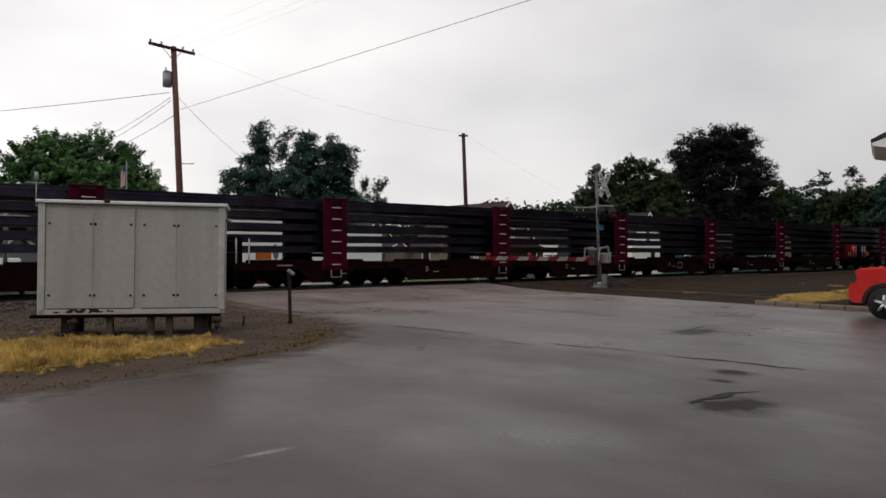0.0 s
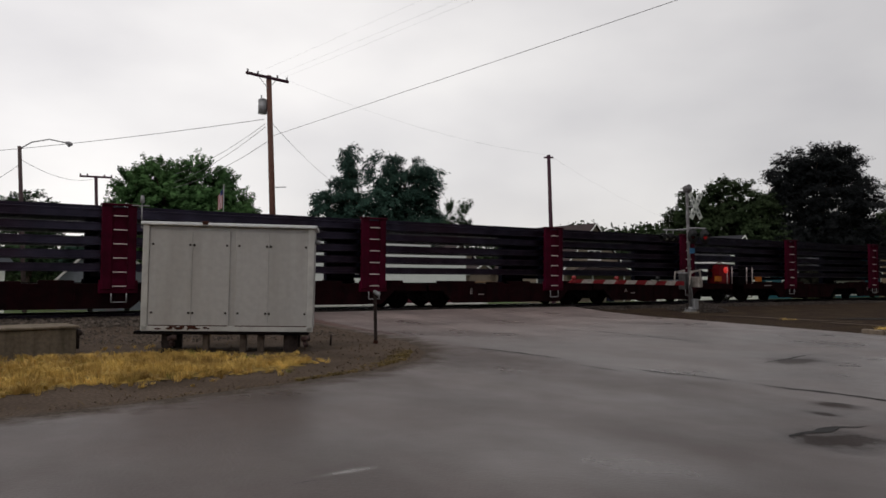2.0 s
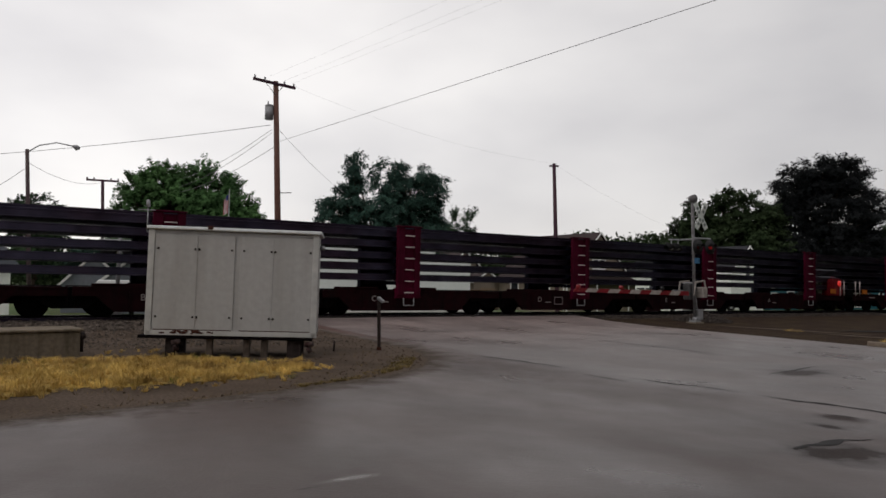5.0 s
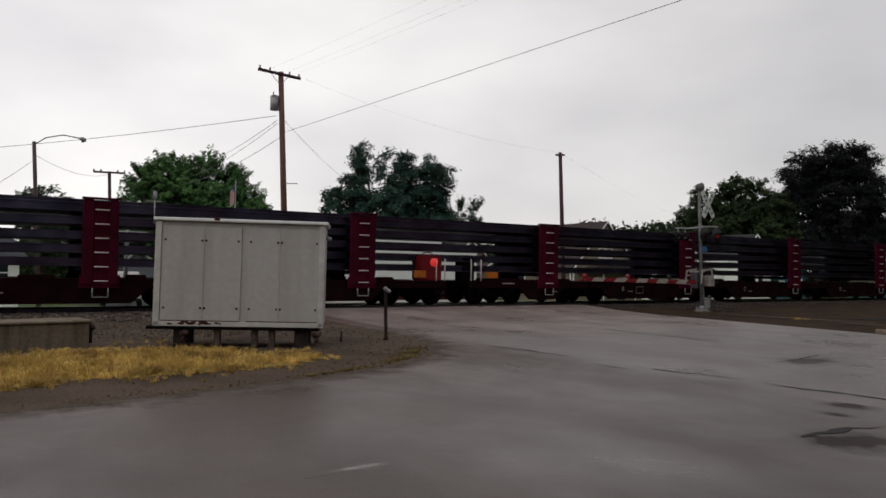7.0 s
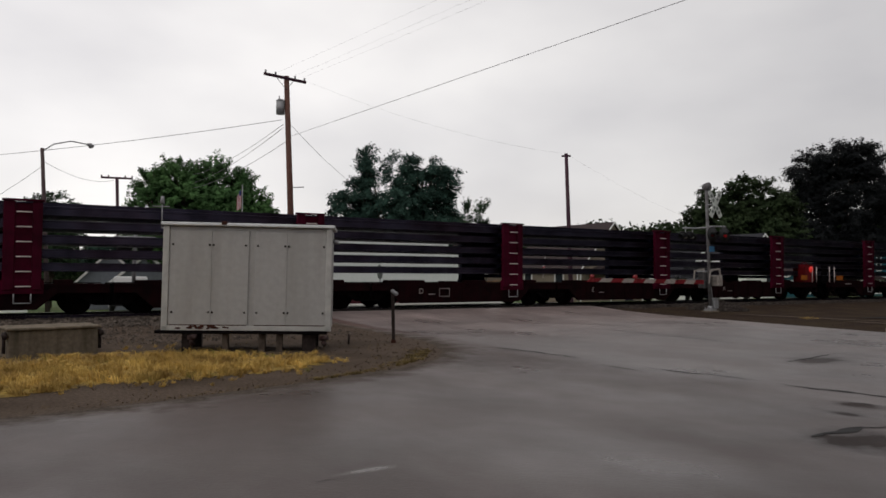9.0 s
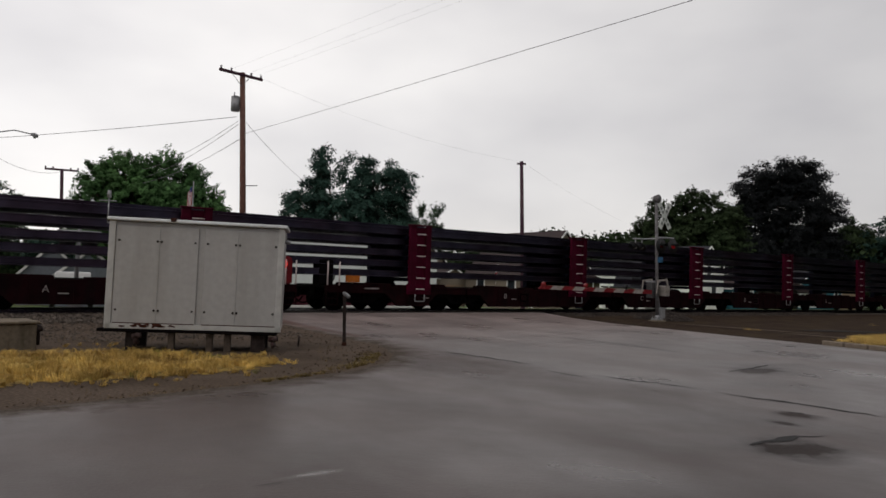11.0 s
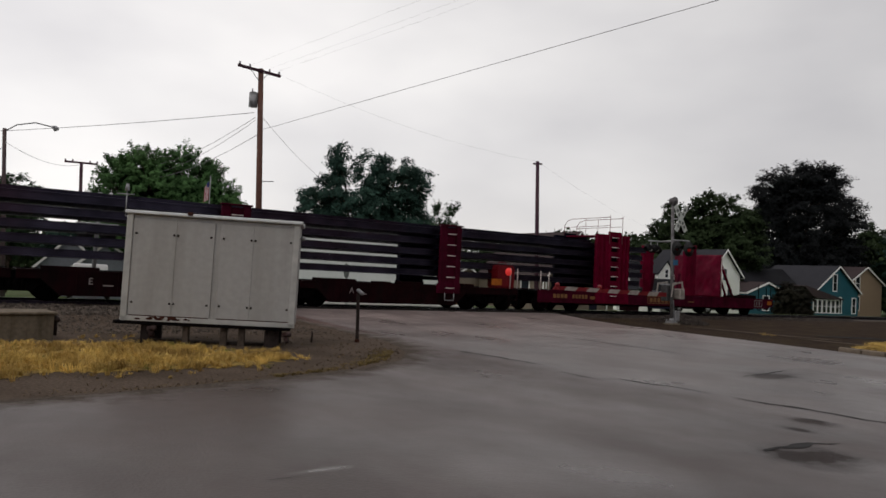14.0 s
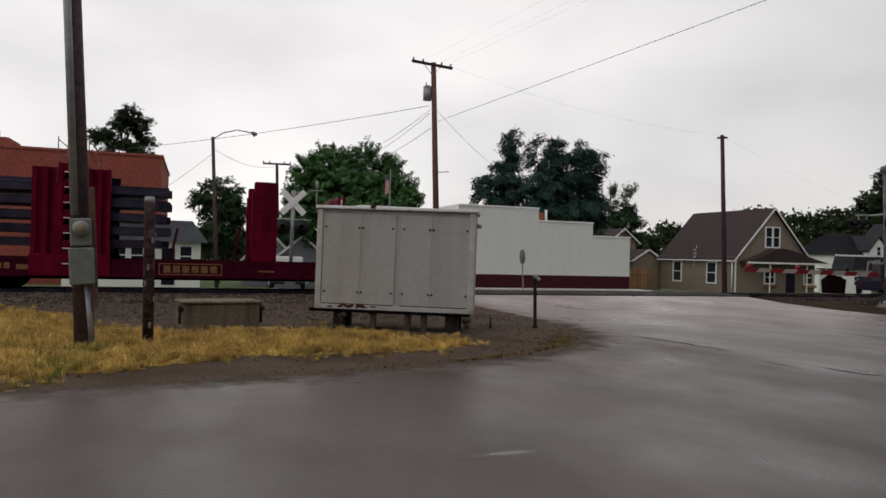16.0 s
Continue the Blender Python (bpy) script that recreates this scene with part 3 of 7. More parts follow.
def build_track():
    root = thing("railway_track", TRACK, "single railway track on stone ballast with dark timber ties", "railway track", kind="structure")
    for y in (-0.7525, 0.7525):
        bm = bmesh.new()
        rail_mesh(bm, -160, 320, y, 0.04)
        part("rail", bm, M_RAIL, root, "steel running rail with worn head")
        bm = bmesh.new()
        box(bm, -160, 320, y - 0.028, y + 0.028, 0.2095, 0.2125)
        part("rail_head", bm, M_RAILHEAD, root, "polished running surface")
    # ballast shoulder either side of the crossing
    for a, b in ((-160, -2.6), (11.4, 320)):
        bm = bmesh.new()
        prism_pts = [(-2.5, -0.05), (-1.7, 0.085), (1.7, 0.085), (2.5, -0.05)]
        n = 60
        prev = None
        for i in range(n + 1):
            s = a + (b - a) * i / n
            ring = [bm.verts.new((s, y, z)) for y, z in prism_pts]
            if prev:
                for j in range(3):
                    bm.faces.new((prev[j], ring[j], ring[j + 1], prev[j + 1]))
            prev = ring
        part("ballast_bed", bm, M_BALLAST, root)
    tie = bmesh.new()
    box(tie, -0.115, 0.115, -1.3, 1.3, -0.06, 0.10, bevel=0.01)
    first = part("tie", tie, M_TIE, root)
    first.matrix_basis = pose(-26.0, 0, 0)
    s = -25.45
    while s < 60:
        if not (-2.6 < s < 11.4):
            o = first.copy()
            scene.collection.objects.link(o)
            o.matrix_basis = pose(s, random.uniform(-0.03, 0.03), 0, 0, 0, random.uniform(-1, 1))
        s += 0.55
    # flangeway timbers of the crossing
    for y0, y1 in ((-1.35, -0.86), (-0.66, 0.66), (0.86, 1.35)):
        bm = bmesh.new()
        box(bm, -2.4, 11.2, y0, y1, 0.05, 0.196, bevel=0.01)
        part("crossing_panel", bm, M_TIE, root, "dark timber crossing panel")


def stones(name, label, count, spot, size, mat):
    """Loose broken stone, many small lumps in one mesh."""
    rnd = random.Random(11)
    vs, fs = [], []
    cube = [(-1, -1, -1), (1, -1, -1), (1, 1, -1), (-1, 1, -1), (-1, -1, 1), (1, -1, 1), (1, 1, 1), (-1, 1, 1)]
    quad = ((0, 3, 2, 1), (4, 5, 6, 7), (0, 1, 5, 4), (1, 2, 6, 5), (2, 3, 7, 6), (3, 0, 4, 7))
    for _ in range(count):
        p, k = spot(rnd)
        e = Euler((rnd.uniform(0, 6), rnd.uniform(0, 6), rnd.uniform(0, 6))).to_matrix()
        r = rnd.uniform(*size) * k
        o = len(vs)
        vs += [tuple(p + e @ (Vector(c) * r * rnd.uniform(0.6, 1.1))) for c in cube]
        fs += [tuple(o + i for i in q) for q in quad]
    me = bpy.data.meshes.new(name)
    me.from_pydata(vs, [], fs)
    me.materials.append(mat)
    return tagged(new(name, me), label, "gravel", kind="stuff")


def build_gravel():
    def bed(rnd):
        s = rnd.uniform(-24, -2.6)
        w = -0.9 - 7.6 * rnd.random() ** 1.5
        z = 0.085 if w > -1.7 else max(0.0, 0.085 - (-1.7 - w) * 0.13)
        return tr(s, w, max(z, ground_z(w)) + rnd.uniform(-0.01, 0.025 if w > -4 else 0.006)), 1.0 if w > -4 else 0.55

    stones("ballast_gravel", "grey broken ballast stone beside the rails", 14000, bed, (0.022, 0.05), M_BALLAST)

    def bed_right(rnd):
        s, w = rnd.uniform(11.4, 34), rnd.uniform(-2.8, -0.9)
        return tr(s, w, max(0.0, 0.085 - max(0.0, -1.7 - w) * 0.13) + rnd.uniform(-0.01, 0.03)), 1.0

    stones("dark_ballast", "dark damp ballast stone beside the rails", 3400, bed_right, (0.025, 0.055), M_DARKSTONE)

    def shoulder(rnd):
        if rnd.random() < 0.6:
            w = rnd.uniform(-15.5, -5)
            s = left_limit(w) - abs(rnd.gauss(0, 1.3))
        else:
            w = rnd.uniform(-15, -4)
            s = right_limit(w) + abs(rnd.gauss(0, 1.6))
        return tr(s, w, ground_z(w) + 0.005), 1.0

    stones("road_gravel", "small damp gravel along the broken asphalt edge", 700, shoulder, (0.006, 0.016), M_ISLAND)

    def mound(rnd):
        a, r = rnd.uniform(0, 6.28), 1.0 * math.sqrt(rnd.random())
        c = tr(15.25, -4.3, 0)
        return Vector((c.x + math.cos(a) * r * 1.2, c.y + math.sin(a) * r, 0.02 + 0.40 * max(0, 1 - r / 1.0))), 1.2

    stones("gravel_mound", "heap of dark gravel beside the crossing signal", 1700, mound, (0.025, 0.05), M_DARKSTONE)


def blades(name, label, count, spot, height, mat):
    rnd = random.Random(5)
    vs, fs = [], []
    for _ in range(count):
        p, k = spot(rnd)
        h = rnd.uniform(*height) * k
        a = rnd.uniform(0, 6.28)
        lean = Vector((math.cos(a), math.sin(a), 0)) * h * rnd.uniform(0.8, 3.4)
        side = Vector((-math.sin(a), math.cos(a), 0)) * rnd.uniform(0.003, 0.007)
        o = len(vs)
        mid = p + lean * 0.4 + UP * h * 0.7
        tip = p + lean + UP * h
        vs += [tuple(p - side), tuple(p + side), tuple(mid + side * 0.7), tuple(mid - side * 0.7), tuple(tip)]
        fs += [(o, o + 1, o + 2, o + 3), (o + 3, o + 2, o + 4)]
    me = bpy.data.meshes.new(name)
    me.from_pydata(vs, [], fs)
    me.materials.append(mat)
    return tagged(new(name, me), label, "grass", kind="stuff")


GRASS_TOP = ((-24, -5), (-14, -5), (-12.3, -7.0), (-11.3, -8.2), (-10.1, -9.8), (-8.4, -9.5), (-7.25, -9.6), (-6.1, -11.2), (-5.0, -12.2))
GRASS_FOOT = ((-24, -16.2), (-11.5, -16.2), (-10.7, -15.7), (-9.8, -14.9), (-9.0, -14.2), (-7.6, -14.8), (-6.1, -14.0), (-5.0, -12.8))


def level(line, x):
    for (a, ya), (b, yb) in zip(line, line[1:]):
        if x <= b:
            return ya + (yb - ya) * (x - a) / (b - a)
    return line[-1][1]


def straw_cover(s, w):
    """How thickly the verge is grown over, 0 to 1: thin towards the ballast, thick in the middle of the band."""
    if s > -5.0 or s > left_limit(w) - 0.35:
        return 0.0
    top, foot = level(GRASS_TOP, s), level(GRASS_FOOT, s)
    k = noise.noise(Vector((s * 0.5, w * 1.1, 0))) + 0.7 * noise.noise(Vector((s * 1.6, w * 1.6, 3))) + 0.5 * noise.noise(Vector((s * 5, w * 5, 8)))
    inner = min((w - foot) / 0.9, (top - w) / 1.4)
    thick = 1.0 if w < -11.4 or s < -11.8 else max(0.22, 1.0 - (w + 11.4) * 0.45)
    bare = 0.55 if w < -14.6 and s > -12.5 else 0.0
    return max(0.0, min(1.0, inner * 1.1 + 1.15 * k - bare + 0.1)) * thick


def tufts(name, label, count, cover, area, height, mat, seed, each=26):
    """Grass in bunches that fan out from one root."""
    rnd = random.Random(seed)
    vs, fs = [], []
    made = 0
    while made < count:
        s, w = rnd.uniform(*area[0]), rnd.uniform(*area[1])
        c = cover(s, w)
        if c < rnd.random():
            continue
        made += 1
        root = tr(s, w, ground_z(w))
        tall = rnd.uniform(*height) * (0.55 + 0.6 * c)
        sway = rnd.uniform(0, 6.28)
        for _ in range(each):
            a = rnd.uniform(0, 6.28)
            p = root + Vector((math.cos(a), math.sin(a), 0)) * rnd.uniform(0, 0.06)
            h = tall * rnd.uniform(0.45, 1.1)
            lean = (Vector((math.cos(a), math.sin(a), 0)) * rnd.uniform(0.2, 1.2) + Vector((math.cos(sway), math.sin(sway), 0)) * 0.5) * h
            side = Vector((-math.sin(a), math.cos(a), 0)) * rnd.uniform(0.002, 0.0045)
            o = len(vs)
            mid, tip = p + lean * 0.35 + UP * h * 0.75, p + lean + UP * h * rnd.uniform(0.7, 1.05)
            vs += [tuple(p - side), tuple(p + side), tuple(mid + side * 0.8), tuple(mid - side * 0.8), tuple(tip)]
            fs += [(o, o + 1, o + 2, o + 3), (o + 3, o + 2, o + 4)]
    me = bpy.data.meshes.new(name)
    me.from_pydata(vs, [], fs)
    me.materials.append(mat)
    return tagged(new(name, me), label, "grass", kind="stuff")


def build_grass():
    def tuft(rnd, x, y):
        return noise.noise(Vector((x * 0.55, y * 0.55, 0))) + 0.5 * noise.noise(Vector((x * 1.7, y * 1.7, 3)))

    # matted dead straw under the tufts
    vs, fs, cell = [], [], 0.09
    for i in range(int(9.2 / cell)):
        for j in range(int(15.4 / cell)):
            w, s = -16.2 + i * cell, -20 + j * cell
            if straw_cover(s + cell / 2, w + cell / 2) < 0.62 + 0.25 * noise.noise(Vector((s * 9, w * 9, 1))):
                continue
            o = len(vs)
            vs += [tuple(tr(s + a, w + b, ground_z(w) + 0.008)) for a, b in ((0, 0), (cell, 0), (cell, cell), (0, cell))]
            fs.append((o, o + 1, o + 2, o + 3))
    me = bpy.data.meshes.new("straw_mat")
    me.from_pydata(vs, [], fs)
    me.materials.append(M_THATCH)
    tagged(new("straw_mat", me), "matted dead straw lying under the verge grass", "grass", kind="stuff")
    tufts("dry_grass", "yellow dry grass tufts on the verge", 7000, straw_cover, ((-19, -4.4), (-16.2, -5)), (0.05, 0.15), M_STRAW, 5)

    def sparse(rnd):
        while True:
            w, s = rnd.uniform(-15.9, -7.0), rnd.uniform(-19, -3.2)
            p = tr(s, w, ground_z(w))
            if s < left_limit(w) - 0.3 and noise.noise(Vector((p.x * 1.1, p.y * 1.1, 21))) + 0.5 * noise.noise(Vector((p.x * 4, p.y * 4, 2))) > 0.12:
                return p, 0.8

    blades("sparse_grass", "sparse dry grass scattered over the bare earth", 4000, sparse, (0.015, 0.06), M_DEADGRASS)

    def fringe(rnd):
        w = rnd.uniform(-15.4, -11.6)
        s = left_limit(w) - 0.22 - abs(rnd.gauss(0, 0.35)) + 0.25 * noise.noise(Vector((w * 1.4, 2, 0)))
        return tr(s, w, ground_z(w)), 0.7 if noise.noise(Vector((w * 2.2, 7, 0))) > -0.1 else 0.2

    blades("edge_grass", "thin line of dry grass along the asphalt edge", 1500, fringe, (0.012, 0.04), M_DEADGRASS)

    def edge(s, w):
        gap = left_limit(w) - 0.25 - s
        return 0.0 if gap < 0 or w > -12.2 else max(0.0, 1.0 - gap / 0.55) * max(0.0, min(1.0, 0.55 + 1.3 * noise.noise(Vector((s * 1.3, w * 1.3, 12)))))

    tufts("edge_tufts", "short olive tufts near the asphalt edge", 190, edge, ((-6.2, -2.8), (-15.0, -12.2)), (0.025, 0.06), M_EDGEGRASS, 15, 16)

    def green(s, w):
        k = noise.noise(Vector((s * 0.7, w * 0.9, 40))) + 0.5 * noise.noise(Vector((s * 2.3, w * 2.3, 3)))
        if s < -10.9:
            return (1.0 if -15.6 < w < -12.4 else 0.35) * max(0.0, min(1.0, k * 1.6 + 0.75)) * straw_cover(s, w)
        return 0.35 * max(0.0, k) * straw_cover(s, w)

    tufts("green_grass", "green weeds among the dry verge grass", 2300, green, ((-20, -5), (-16, -5)), (0.06, 0.17), M_GREENBLADE, 9, 18)

    def right(rnd):
        while True:
            w = rnd.uniform(-16, -6)
            s = right_limit(w) + rnd.uniform(0.9, 14)
            p = tr(s, w, ground_z(w))
            if tuft(rnd, p.x, p.y) + (0.45 if p.x / p.y > 0.475 + 0.03 * noise.noise(Vector((w * 2, 0, 4))) and -14.6 < w < -12.2 and s < 24 else -0.62) > rnd.uniform(0, 0.6):
                return p, 0.7

    blades("dry_verge_grass", "patch of dry straw-coloured grass behind the kerb", 16000, right, (0.04, 0.12), M_STRAW)


def build_kerb():
    root = thing("kerb", Matrix(), "low worn concrete kerb along the street edge", "kerb", kind="structure")
    for i in range(6):
        w = -17.3 + i * 0.62
        bm = bmesh.new()
        s = 9.86 + (w + 14.2) * 0.06
        box(bm, -0.3, 0.3, -0.09, 0.09, -0.05, 0.11, bevel=0.02)
        o = part("kerb_stone", bm, M_KERB, root)
        p = tr(s, w, 0.02)
        o.matrix_basis = pose(p.x, p.y, p.z, 0, 0, 38.138 + 85)


def strip(bm, pts, widths, z):
    """A ragged flat strip along points in the plane."""
    rnd = random.Random(len(pts) * 7 + int(widths * 1000))
    fine = []
    for (x0, y0), (x1, y1) in zip(pts, pts[1:]):
        k = max(2, int(math.hypot(x1 - x0, y1 - y0) / 0.12))
        fine += [(x0 + (x1 - x0) * i / k, y0 + (y1 - y0) * i / k) for i in range(k)]
    fine.append(pts[-1])
    prev = None
    for i, (x, y) in enumerate(fine):
        a, b = fine[max(0, i - 1)], fine[min(len(fine) - 1, i + 1)]
        t = Vector((b[0] - a[0], b[1] - a[1])).normalized()
        end = min(1, i / 4, (len(fine) - 1 - i) / 4)
        w = widths * max(0.08, end) * rnd.uniform(0.35, 1.2)
        off = rnd.gauss(0, widths * 0.35)
        c = (x - t.y * off, y + t.x * off)
        pair = [bm.verts.new((c[0] + t.y * w * sg, c[1] - t.x * w * sg, z)) for sg in (-1, 1)]
        if prev:
            bm.faces.new((prev[0], pair[0], pair[1], prev[1]))
        prev = pair
    bmesh.ops.recalc_face_normals(bm, faces=bm.faces)


CRACKS = (
    (((-1.04, 14.49), (-0.1, 13.7), (0.74, 12.82)), 0.045),
    (((0.88, 12.07), (1.24, 11.69), (1.56, 11.26)), 0.042),
    (((1.64, 11.79), (2.19, 11.21), (2.45, 11.14), (3.07, 10.54)), 0.036),
    (((3.15, 10.39), (3.52, 9.95), (3.87, 9.78), (4.15, 9.47), (4.7, 8.85)), 0.052),
    (((2.23, 10.35), (2.39, 10.06)), 0.035),
    # far rim of the pothole, its shaded wall drawn as a dark strip
    (((2.46, 6.95), (2.53, 7.08), (2.82, 7.27), (3.11, 7.50), (3.42, 7.64)), 0.075),
    (((3.49, 9.0), (3.69, 8.9), (3.89, 8.73)), 0.05),
    (((-1.60, 4.92), (-1.50, 4.99), (-1.43, 5.05)), 0.014),
    (((1.74, 19.54), (2.69, 18.37), (3.42, 17.47), (4.18, 16.35)), 0.028),
    (((4.1, 12.87), (4.74, 13.56), (5.54, 14.55)), 0.035),
)

def build_road_marks():
    for pts, w in CRACKS:
        bm = bmesh.new()
        strip(bm, pts, w, 0.0245)
        tagged(obj("road_crack", bm, M_TAR), "dark ragged crack in the wet asphalt", "crack", "cracks in the road", "structure")


def flat_patch(name, label, s0, w0, rx, ry, turn, mat, seed):
    """A thin ragged patch lying on the verge."""
    rnd = random.Random(seed)
    bm = bmesh.new()
    c, k = tr(s0, w0, ground_z(w0)), 40
    rim = []
    for i in range(k):
        a = 2 * math.pi * i / k
        q = 1 + 0.3 * noise.noise(Vector((math.cos(a) * 2, math.sin(a) * 2, seed))) + rnd.uniform(-0.12, 0.12)
        p = Matrix.Rotation(radians(turn), 2) @ Vector((math.cos(a) * rx * q, math.sin(a) * ry * q))
        rim.append(bm.verts.new((c.x + p.x, c.y + p.y, c.z + 0.018)))
    mid = bm.verts.new((c.x, c.y, c.z + 0.034))
    for i in range(k):
        bm.faces.new((rim[i], rim[(i + 1) % k], mid))
    tagged(obj(name, bm, mat), label, "ground", kind="structure")


def build_verge():
    flat_patch("mud_patch", "wet black mud patch on the gravel verge", 17.2, -10.7, 1.7, 0.42, 12, M_MUD, 3)
    flat_patch("gravel_path", "pale worn line of gravel along the verge", 13.95, -8.8, 2.7, 0.28, -43, M_ISLAND, 5)
    flat_patch("gravel_path", "pale worn line of gravel along the verge", 13.4, -11.9, 1.6, 0.25, -48, M_ISLAND, 8)


build_ground()
build_verge()
build_road()
build_road_marks()
build_track()
build_gravel()
build_grass()
build_kerb()

# ---------------------------------------------------------------- the rail train
PITCH = 8.27                                        # from rack to rack
LEAD = ((0, 193.61), (1.5, 173.57), (3.5, 146.84), (7, 99.90), (8, 86.40), (11, 45.99), (12.5, 25.68), (14.5, -1.44), (15, -8.27), (16, -21.94))
TIERS = (1.47, 1.86, 2.26, 2.68, 3.06)              # underside of each layer of rail
MOVING = []                                         # train pieces and their place behind the first rack


def along(ob, s):
    ob.matrix_world = TRACK @ Matrix.Translation((LEAD[0][1] + s, 0, 0))
    MOVING.append((ob, s))


def wheelset_mesh():
    bm = bmesh.new()
    for y in (-0.7525, 0.7525):
        sg = -1 if y < 0 else 1
        tube(bm, (0, y - 0.06 * sg, 0), (0, y + 0.06 * sg, 0), 0.42, seg=20)
        tube(bm, (0, y - 0.08 * sg, 0), (0, y - 0.06 * sg, 0), 0.445, seg=20)
        tube(bm, (0, y + 0.06 * sg, 0), (0, y + 0.16 * sg, 0), 0.13, seg=10)
    tube(bm, (0, -0.98, 0), (0, 0.98, 0), 0.08, seg=8)
    me = bpy.data.meshes.new("wheelset")
    bm.to_mesh(me)
    bm.free()
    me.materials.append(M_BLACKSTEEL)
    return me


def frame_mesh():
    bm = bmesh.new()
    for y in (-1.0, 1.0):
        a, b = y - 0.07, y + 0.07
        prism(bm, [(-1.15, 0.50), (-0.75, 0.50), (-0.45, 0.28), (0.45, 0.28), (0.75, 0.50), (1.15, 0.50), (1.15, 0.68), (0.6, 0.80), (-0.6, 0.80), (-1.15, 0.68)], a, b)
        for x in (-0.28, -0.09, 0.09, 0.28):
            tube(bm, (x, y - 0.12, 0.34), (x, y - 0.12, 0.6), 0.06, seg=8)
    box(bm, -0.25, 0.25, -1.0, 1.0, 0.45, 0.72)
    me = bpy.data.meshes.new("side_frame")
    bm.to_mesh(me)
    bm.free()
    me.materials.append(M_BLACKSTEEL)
    return me


WHEELSET, BOGIE = wheelset_mesh(), frame_mesh()


def bogie(parent, x):
    root = new("bogie", BOGIE)
    root.parent = parent
    root.matrix_basis = pose(x, 0, 0.212)
    root["label"] = "black two-axle bogie"
    for dx in (-0.9, 0.9):
        w = new("wheelset", WHEELSET)
        w.parent = root
        w.matrix_parent_inverse = pose(dx, 0, 0.42)
    return root


def stanchion(parent, side, x0, x1, top, rungs=6, foot=0.95, mat=None):
    """A side post of a rack with a ladder let into it; side -1 is the near one."""
    bm = bmesh.new()
    y0, y1 = (-1.52, -1.38) if side < 0 else (1.22, 1.52)
    mid, rw = x0 + (x1 - x0) * 0.30, (x1 - x0) * 0.26
    box(bm, x0, mid, y0, y1, foot, top, bevel=0.02)
    box(bm, mid + 0.002, x1 - rw, y0 + 0.08 * (side < 0), y1 - 0.08 * (side > 0), foot, top - 0.05)
    box(bm, x1 - rw + 0.002, x1, y0, y1, foot, top, bevel=0.02)
    box(bm, x0 - 0.04, x1 + 0.04, y0 - 0.03, y1 + 0.03, top + 0.002, top + 0.06, bevel=0.015)
    box(bm, x0 - 0.06, x1 + 0.06, y0 + 0.04, y1 - 0.04, foot - 0.1, foot + 0.28)
    for z in (1.45, 2.0, 2.55, 3.1):
        if z < top - 0.2:
            box(bm, x0 - 0.012, mid + 0.012, y0 - 0.012, y1 + 0.012, z, z + 0.05)
    post = part("stanchion", bm, mat or M_MAROON, parent, "maroon steel side post with a ladder")
    for i in range(rungs):
        rb = bmesh.new()
        z = foot + 0.1 + i * (top - foot - 0.15) / (rungs - 0.4)
        y = y0 + 0.01 if side < 0 else y1 - 0.01
        tube(rb, (mid + 0.03, y, z), (x1 - rw - 0.01, y, z), 0.02, seg=6)
        part("rung", rb, M_RUNG, post)
    sb = bmesh.new()
    y = y0 + 0.02 if side < 0 else y1 - 0.02
    tube(sb, (mid, y, foot - 0.1), (mid, y, foot - 0.36), 0.018, seg=6)
    tube(sb, (x1 - rw, y, foot - 0.1), (x1 - rw, y, foot - 0.36), 0.018, seg=6)
    tube(sb, (mid, y, foot - 0.36), (x1 - rw, y, foot - 0.36), 0.018, seg=6)
    part("stirrup", sb, M_GALV, post, "bent steel step")
    return post


def sills(parent, x0, x1, low0, low1, deep=0.40, mat=None):
    """The two side sills with a deep belly between low0 and low1."""
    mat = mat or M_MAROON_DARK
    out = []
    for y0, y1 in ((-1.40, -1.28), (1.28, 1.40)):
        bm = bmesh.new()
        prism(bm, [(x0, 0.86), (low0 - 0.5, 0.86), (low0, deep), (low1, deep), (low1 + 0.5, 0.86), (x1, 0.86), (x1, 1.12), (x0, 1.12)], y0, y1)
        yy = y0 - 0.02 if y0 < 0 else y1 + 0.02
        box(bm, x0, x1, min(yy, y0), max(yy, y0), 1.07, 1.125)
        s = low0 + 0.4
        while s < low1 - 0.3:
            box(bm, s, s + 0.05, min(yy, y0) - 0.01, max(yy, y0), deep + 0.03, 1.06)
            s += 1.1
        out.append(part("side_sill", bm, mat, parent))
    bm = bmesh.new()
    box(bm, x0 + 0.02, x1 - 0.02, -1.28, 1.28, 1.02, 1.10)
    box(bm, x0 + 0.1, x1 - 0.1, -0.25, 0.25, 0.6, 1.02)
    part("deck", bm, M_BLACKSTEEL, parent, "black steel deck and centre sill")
    return out


def cross_beams(parent, x0, x1):
    for z in TIERS:
        bm = bmesh.new()
        box(bm, x0, x1, -1.22, 1.22, z - 0.15, z - 0.012, bevel=0.01)
        part("roller_beam", bm, M_BLUESTEEL_SHADE, parent, "dark blue roller shelf")


def marks(parent, x, z, widths, height, mat, y=-1.425):
    """Plain bars in the place of painted marks."""
    for w in widths:
        if w > 0:
            bm = bmesh.new()
            box(bm, x, x + w, y - 0.004, y, z, z + height)
            part("painted_mark", bm, mat, parent)
        x += abs(w) + 0.05


